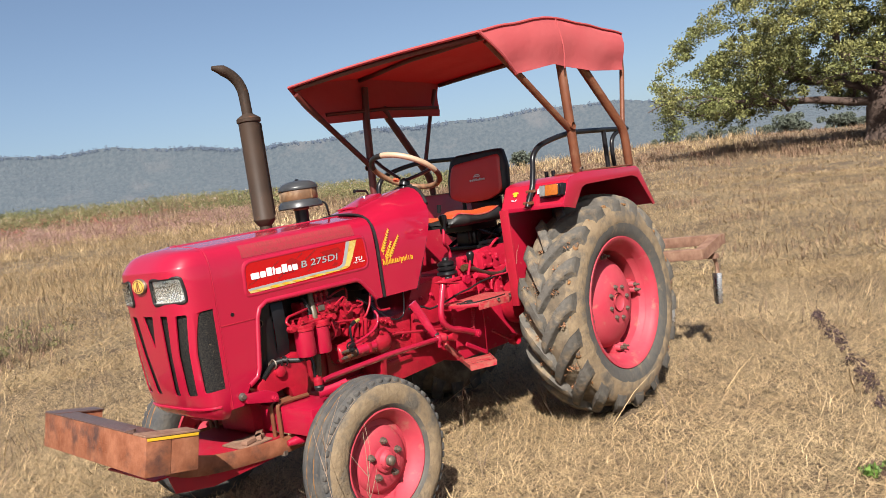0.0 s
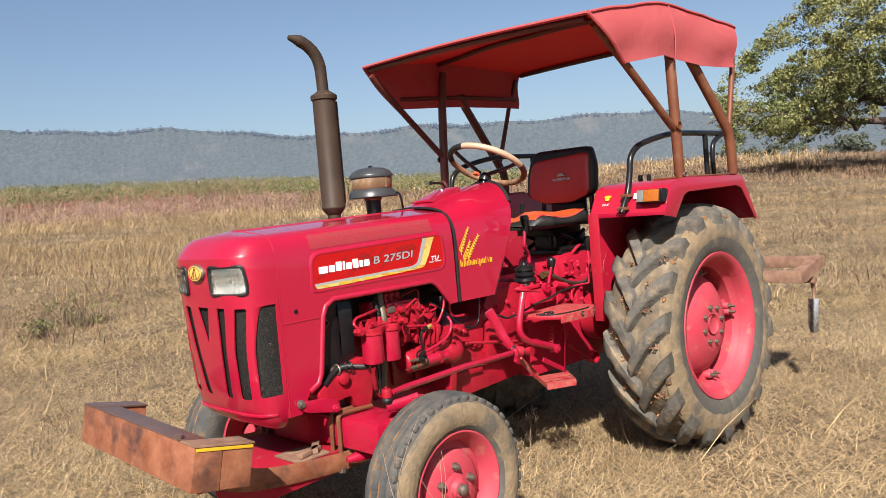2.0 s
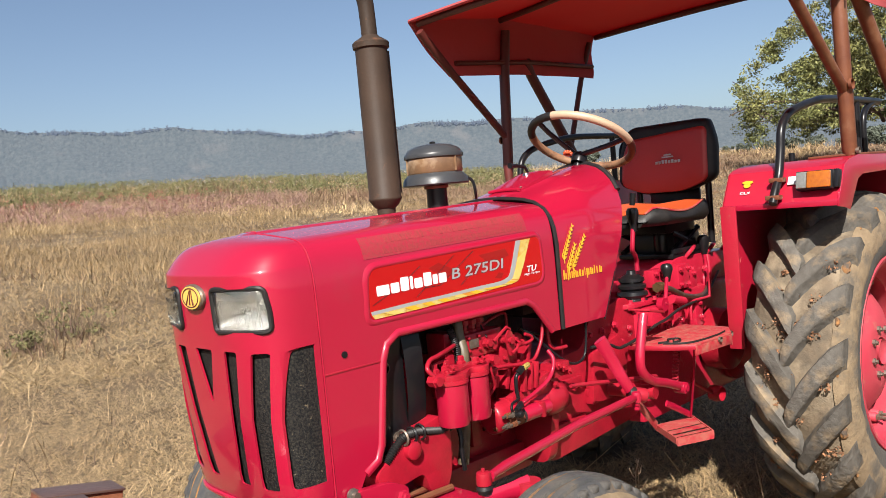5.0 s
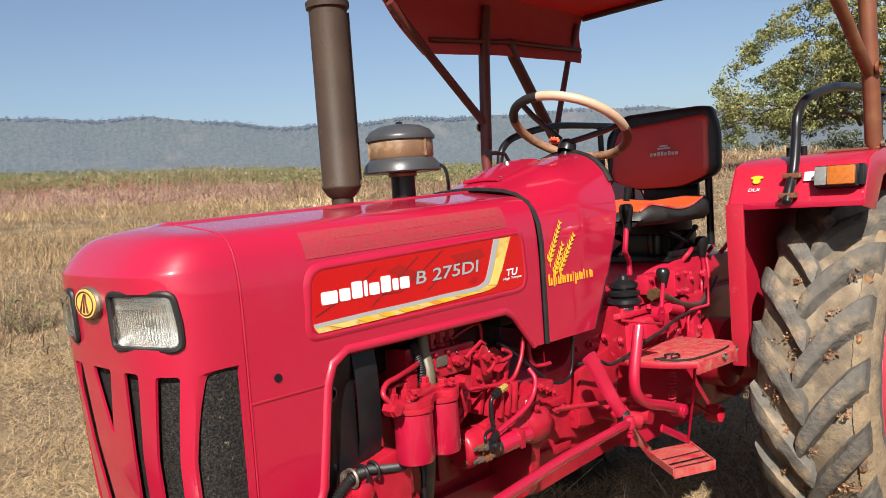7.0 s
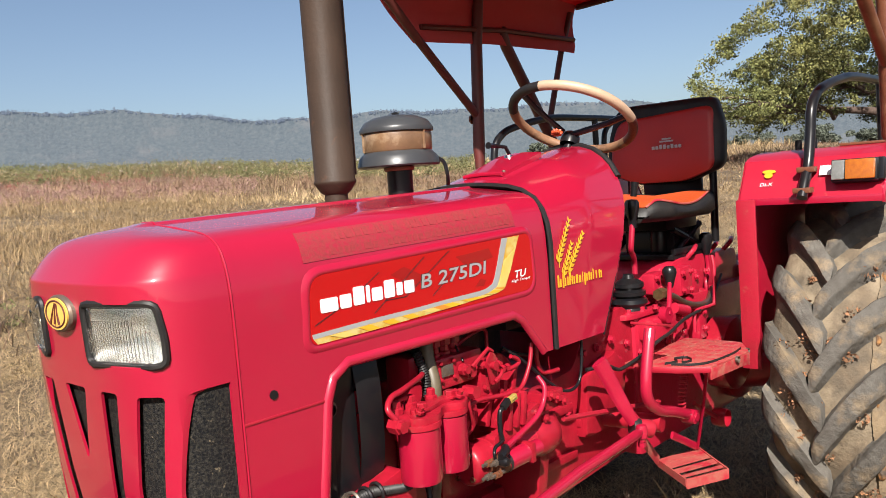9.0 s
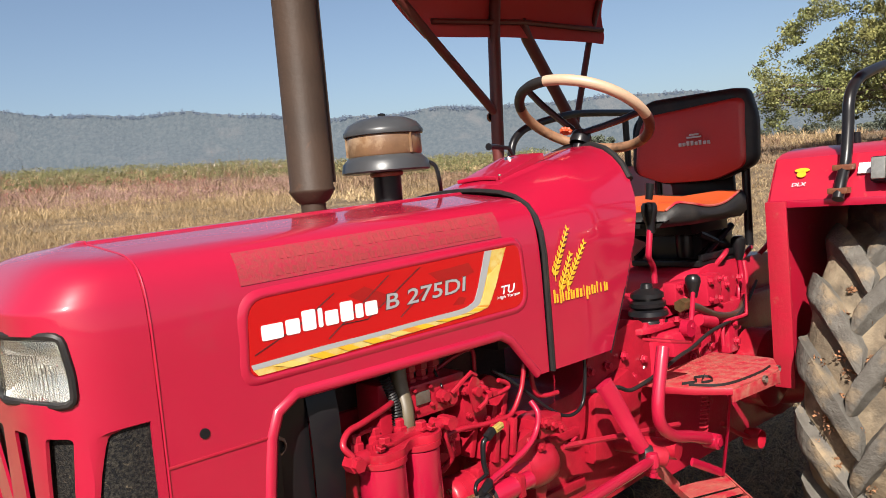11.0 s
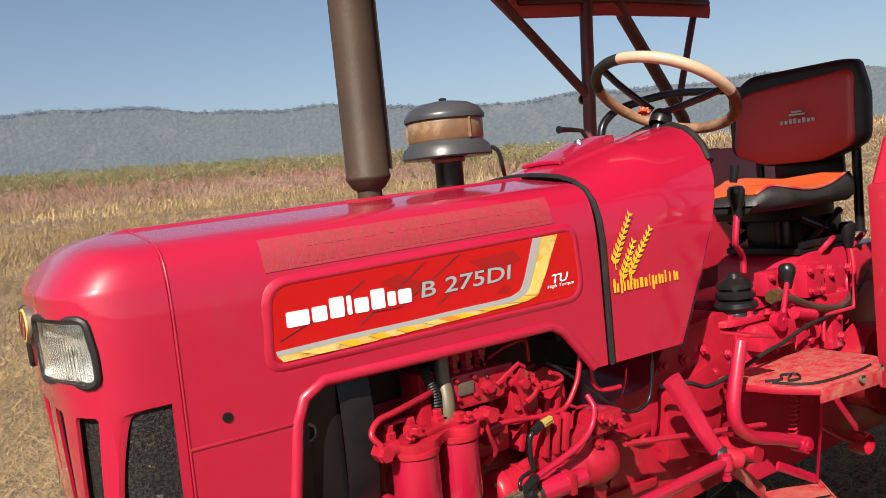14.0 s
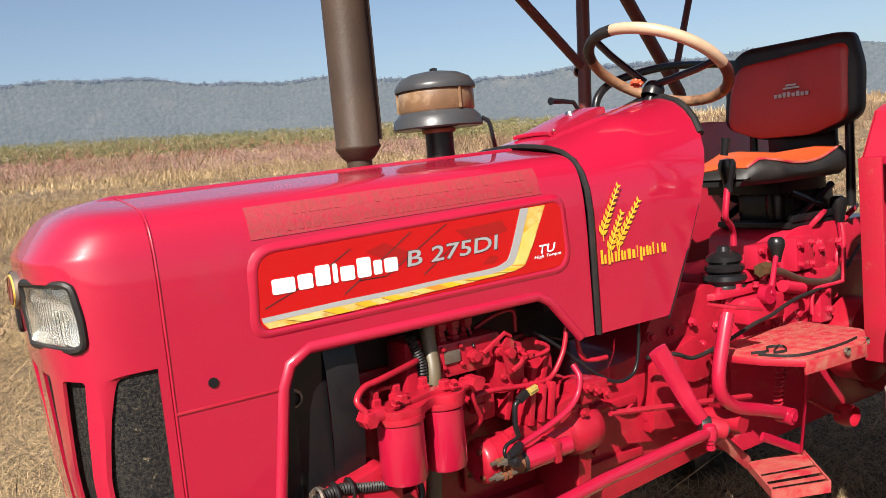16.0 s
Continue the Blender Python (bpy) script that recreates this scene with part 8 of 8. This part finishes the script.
vx, vy = 2.65 - 2.4 * t8 + g8.normal(0, 0.022, 150), -0.97 - 1.08 * t8 + g8.normal(0, 0.022, 150)
vine = clumps("dry_vine", np.stack([vx, vy, lift(vx, vy) + 0.03], -1), np.full(150, 0.022), 9, 0.009, mat("purple_brown_litter", (0.050, 0.028, 0.027), 0.9, island=0.4), 78)
tagged(vine, "trail of dark purple-brown dry plant litter", "litter", kind="stuff")


# brown plant litter caught between the lugs
g9 = np.random.default_rng(91)
la = np.radians(g9.uniform(120, 225, 40))
litter = clumps("tread_litter", np.stack([0.603 * np.cos(la), -0.665 + g9.normal(0, 0.07, 40), 0.637 + 0.603 * np.sin(la)], -1), g9.uniform(0.008, 0.030, 40), 34, 0.0065, mat("crumbled_brown_leaves", (0.20, 0.095, 0.045), 0.9, island=0.5), 92)
tagged(litter, "crumbled brown leaves caught between tyre lugs", "litter", kind="stuff")


# pale dead twigs by the front wheel
def twig(at, size, seed):
    """A thin crooked dry stem with a few forking branches."""
    g = random.Random(seed)
    w = thing("dead_twig", "pale leafless dry weed standing in the straw", "weed", (*at, float(lift(*at))), group="dead twigs")
    stem = [Vector((0, 0, 0))]
    lean = Vector((g.uniform(-0.30, -0.05), g.uniform(-0.15, 0.15), 1))
    for _ in range(7):
        lean += Vector((g.uniform(-0.16, 0.16), g.uniform(-0.16, 0.16), 0))
        stem.append(stem[-1] + lean * size / 7)
    part("stem", tubed(stem, [0.0026, 0.0009], seg=5, smooth=3), M_DRY_STEM, w)
    for _ in range(5):
        p = stem[g.randint(2, 6)]
        d = Vector((g.uniform(-0.8, 0.8), g.uniform(-0.8, 0.8), g.uniform(0.7, 1.5))).normalized() * size * g.uniform(0.15, 0.38)
        part("branch", tubed([p, p + d * 0.5 + Vector((g.uniform(-0.02, 0.02), g.uniform(-0.02, 0.02), -0.008)), p + d], [0.0014, 0.0006], seg=4, smooth=3), M_DRY_STEM, w)


M_DRY_STEM = mat("dry_grey_stem", (0.280, 0.200, 0.140), 0.7, second=(0.180, 0.115, 0.075), scale=30.0)
for at, size, seed in (((-2.27, -0.95), 0.66, 1), ((-2.16, -0.97), 0.58, 2), ((-2.31, -0.93), 0.42, 3), ((0.1, 0.2), 0.30, 4), ((0.3, 0.28), 0.26, 5), ((-0.05, -0.36), 0.22, 6), ((-0.45, 0.1), 0.24, 7), ((0.0, -1.0), 0.2, 8), ((-0.30, -0.42), 0.30, 9), ((-0.62, 0.0), 0.26, 10), ((-1.35, -0.5), 0.34, 11), ((-1.2, -0.62), 0.26, 12), ((0.42, -0.95), 0.24, 13)):
    twig(at, size, seed)


# ---- the big tree and the far bushes ----
def tree(at, height, reach, seed, leaves):
    """Short thick trunk forking low, long crooked limbs, a wide crown that droops towards the ground, with gaps."""
    g = random.Random(seed)
    x, y = at
    root = thing("spreading_tree", "old broad tree with thick dark trunk and wide drooping crown", "tree", (x, y, float(lift(x, y)) - 0.1))
    bm = bmesh.new()
    tube(bm, [(0, 0, -0.3), (0.03, 0, 0.3), (0.05, 0.05, 0.9), (0.0, -0.05, 1.6), (0.05, 0, 2.4)], [1.30, 1.00, 0.88, 0.90, 0.70], seg=16, smooth=3)
    for k in range(7):
        a = k * 0.9 + 0.3
        tube(bm, [(0.5 * math.cos(a), 0.5 * math.sin(a), 1.5), (0.68 * math.cos(a), 0.68 * math.sin(a), 0.7), (0.95 * math.cos(a), 0.95 * math.sin(a), 0.2), (1.35 * math.cos(a), 1.35 * math.sin(a), -0.15)], [0.12, 0.20, 0.17, 0.06], seg=8, smooth=3)
    trunk = part("trunk", bm, M_BARK, root, "dark fluted trunk", smooth=60)
    tips = []

    def limb(p, d, length, r, depth):
        pts = [p]
        for k in range(5):
            d = (d + Vector((g.uniform(-0.42, 0.42), g.uniform(-0.42, 0.42), g.uniform(-0.34, 0.30)))).normalized()
            if pts[-1].z < 2.4:
                d.z = max(d.z, 0.10)
            pts.append(pts[-1] + d * length / 5)
        part("limb", tubed(pts, [r, r * 0.42], seg=7 if depth < 2 else 5, smooth=2), M_BARK, trunk, smooth=60)
        if depth:
            tips.extend(q + Vector((g.gauss(0, 0.3), g.gauss(0, 0.3), g.gauss(0.1, 0.25))) for q in pts[2:])
        if depth < 2:
            for k in range(4):
                q = pts[g.randint(2, 5)]
                e = (d + Vector((g.uniform(-0.9, 0.9), g.uniform(-0.9, 0.9), g.uniform(-0.55, 0.6)))).normalized()
                limb(q, e, length * g.uniform(0.42, 0.66), r * 0.45, depth + 1)

    for k in range(11):
        a = k * 2 * math.pi / 11 + g.uniform(-0.2, 0.2)
        rise = (0.26, 0.55, 0.95)[k % 3]
        limb(Vector((0.2 * math.cos(a), 0.2 * math.sin(a), g.uniform(1.5, 2.4))), Vector((math.cos(a), math.sin(a), rise)).normalized(), reach * (0.66 if rise < 0.4 else 0.58), 0.22, 0)
    limb(Vector((0, 0, 2.2)), Vector((0.1, 0, 1)), height * 0.55, 0.34, 0)
    h = np.random.default_rng(seed + 9)
    n = 3400
    rr, aa = reach * np.sqrt(h.uniform(0.0, 1, n)), h.uniform(0, 2 * np.pi, n)
    edge = reach * (0.93 + 0.08 * np.sin(3 * aa + 1) + 0.06 * np.sin(7 * aa))
    low = 2.9 - 0.8 * (rr / reach) ** 2 + 0.8 * np.sin(2.3 * aa + 0.9 * rr) * np.sin(1.1 * rr)
    top = 3.3 + (height - 3.3) * np.clip(1 - (rr / edge) ** 1.7, 0, 1) ** 0.75
    lift_by = h.uniform(0, 1, n)
    zz = low + (top - low) * np.where(h.uniform(0, 1, n) < 0.45, 1 - 0.22 * lift_by, lift_by)
    fill = np.stack([rr * np.cos(aa), rr * np.sin(aa), zz], -1)
    gap = np.sin(1.05 * fill[:, 0] + 1) * np.sin(0.95 * fill[:, 1]) + 0.8 * np.sin(1.5 * fill[:, 2] + 0.7 * fill[:, 0] + 2) * np.sin(0.6 * fill[:, 1] + 0.8 * fill[:, 2]) + h.normal(0, 0.22, n)
    fill = fill[(gap > 0.10) & (rr < edge) & (top > low)]
    spots = np.concatenate([np.array([list(p) for p in tips]), fill])
    spots = spots[(spots[:, 2] > 1.6) & (np.hypot(spots[:, 0], spots[:, 1]) < reach * 1.02)]
    crown = clumps("crown", spots, h.uniform(0.22, 0.62, len(spots)), leaves, 0.056, M_LEAF, seed + 3, 0.7, 0.1)
    crown.parent = root


tree((35.9, 6.0), 10.5, 9.6, 12, 120)


def bush(at, size, seed):
    x, y = at
    g = np.random.default_rng(seed)
    b = thing("bush", "dark green round bush at the far edge of the field", "bush", (x, y, float(lift(x, y))), group="far bushes")
    n = 22
    p = np.stack([g.normal(0, size * 0.42, n), g.normal(0, size * 0.42, n), g.uniform(0.15, 1.0, n) * size * 1.05], -1)
    c = clumps("foliage", p, np.full(n, size * 0.34), 130, 0.085 * size ** 0.5, M_BUSH, seed + 1)
    c.parent = b
    part("stem", tubed([(0, 0, -0.3), (0.05, 0, size * 0.5)], [0.12, 0.06], seg=6), M_BARK, b)


for k, (az, dist, size) in enumerate(((53.6, 62, 0.9), (64.0, 64, 0.5), (65.5, 64, 0.6), (66.8, 64, 0.6), (68.2, 66, 0.8), (69.8, 66, 0.6), (71.2, 70, 1.3), (72.1, 70, 0.8), (74.2, 72, 1.1), (75.4, 72, 0.8), (77.6, 74, 1.2), (62.8, 64, 0.4))):
    a = radians(az)
    bush((-4.0 + dist * math.sin(a), -3.2 + dist * math.cos(a)), size, 200 + k)
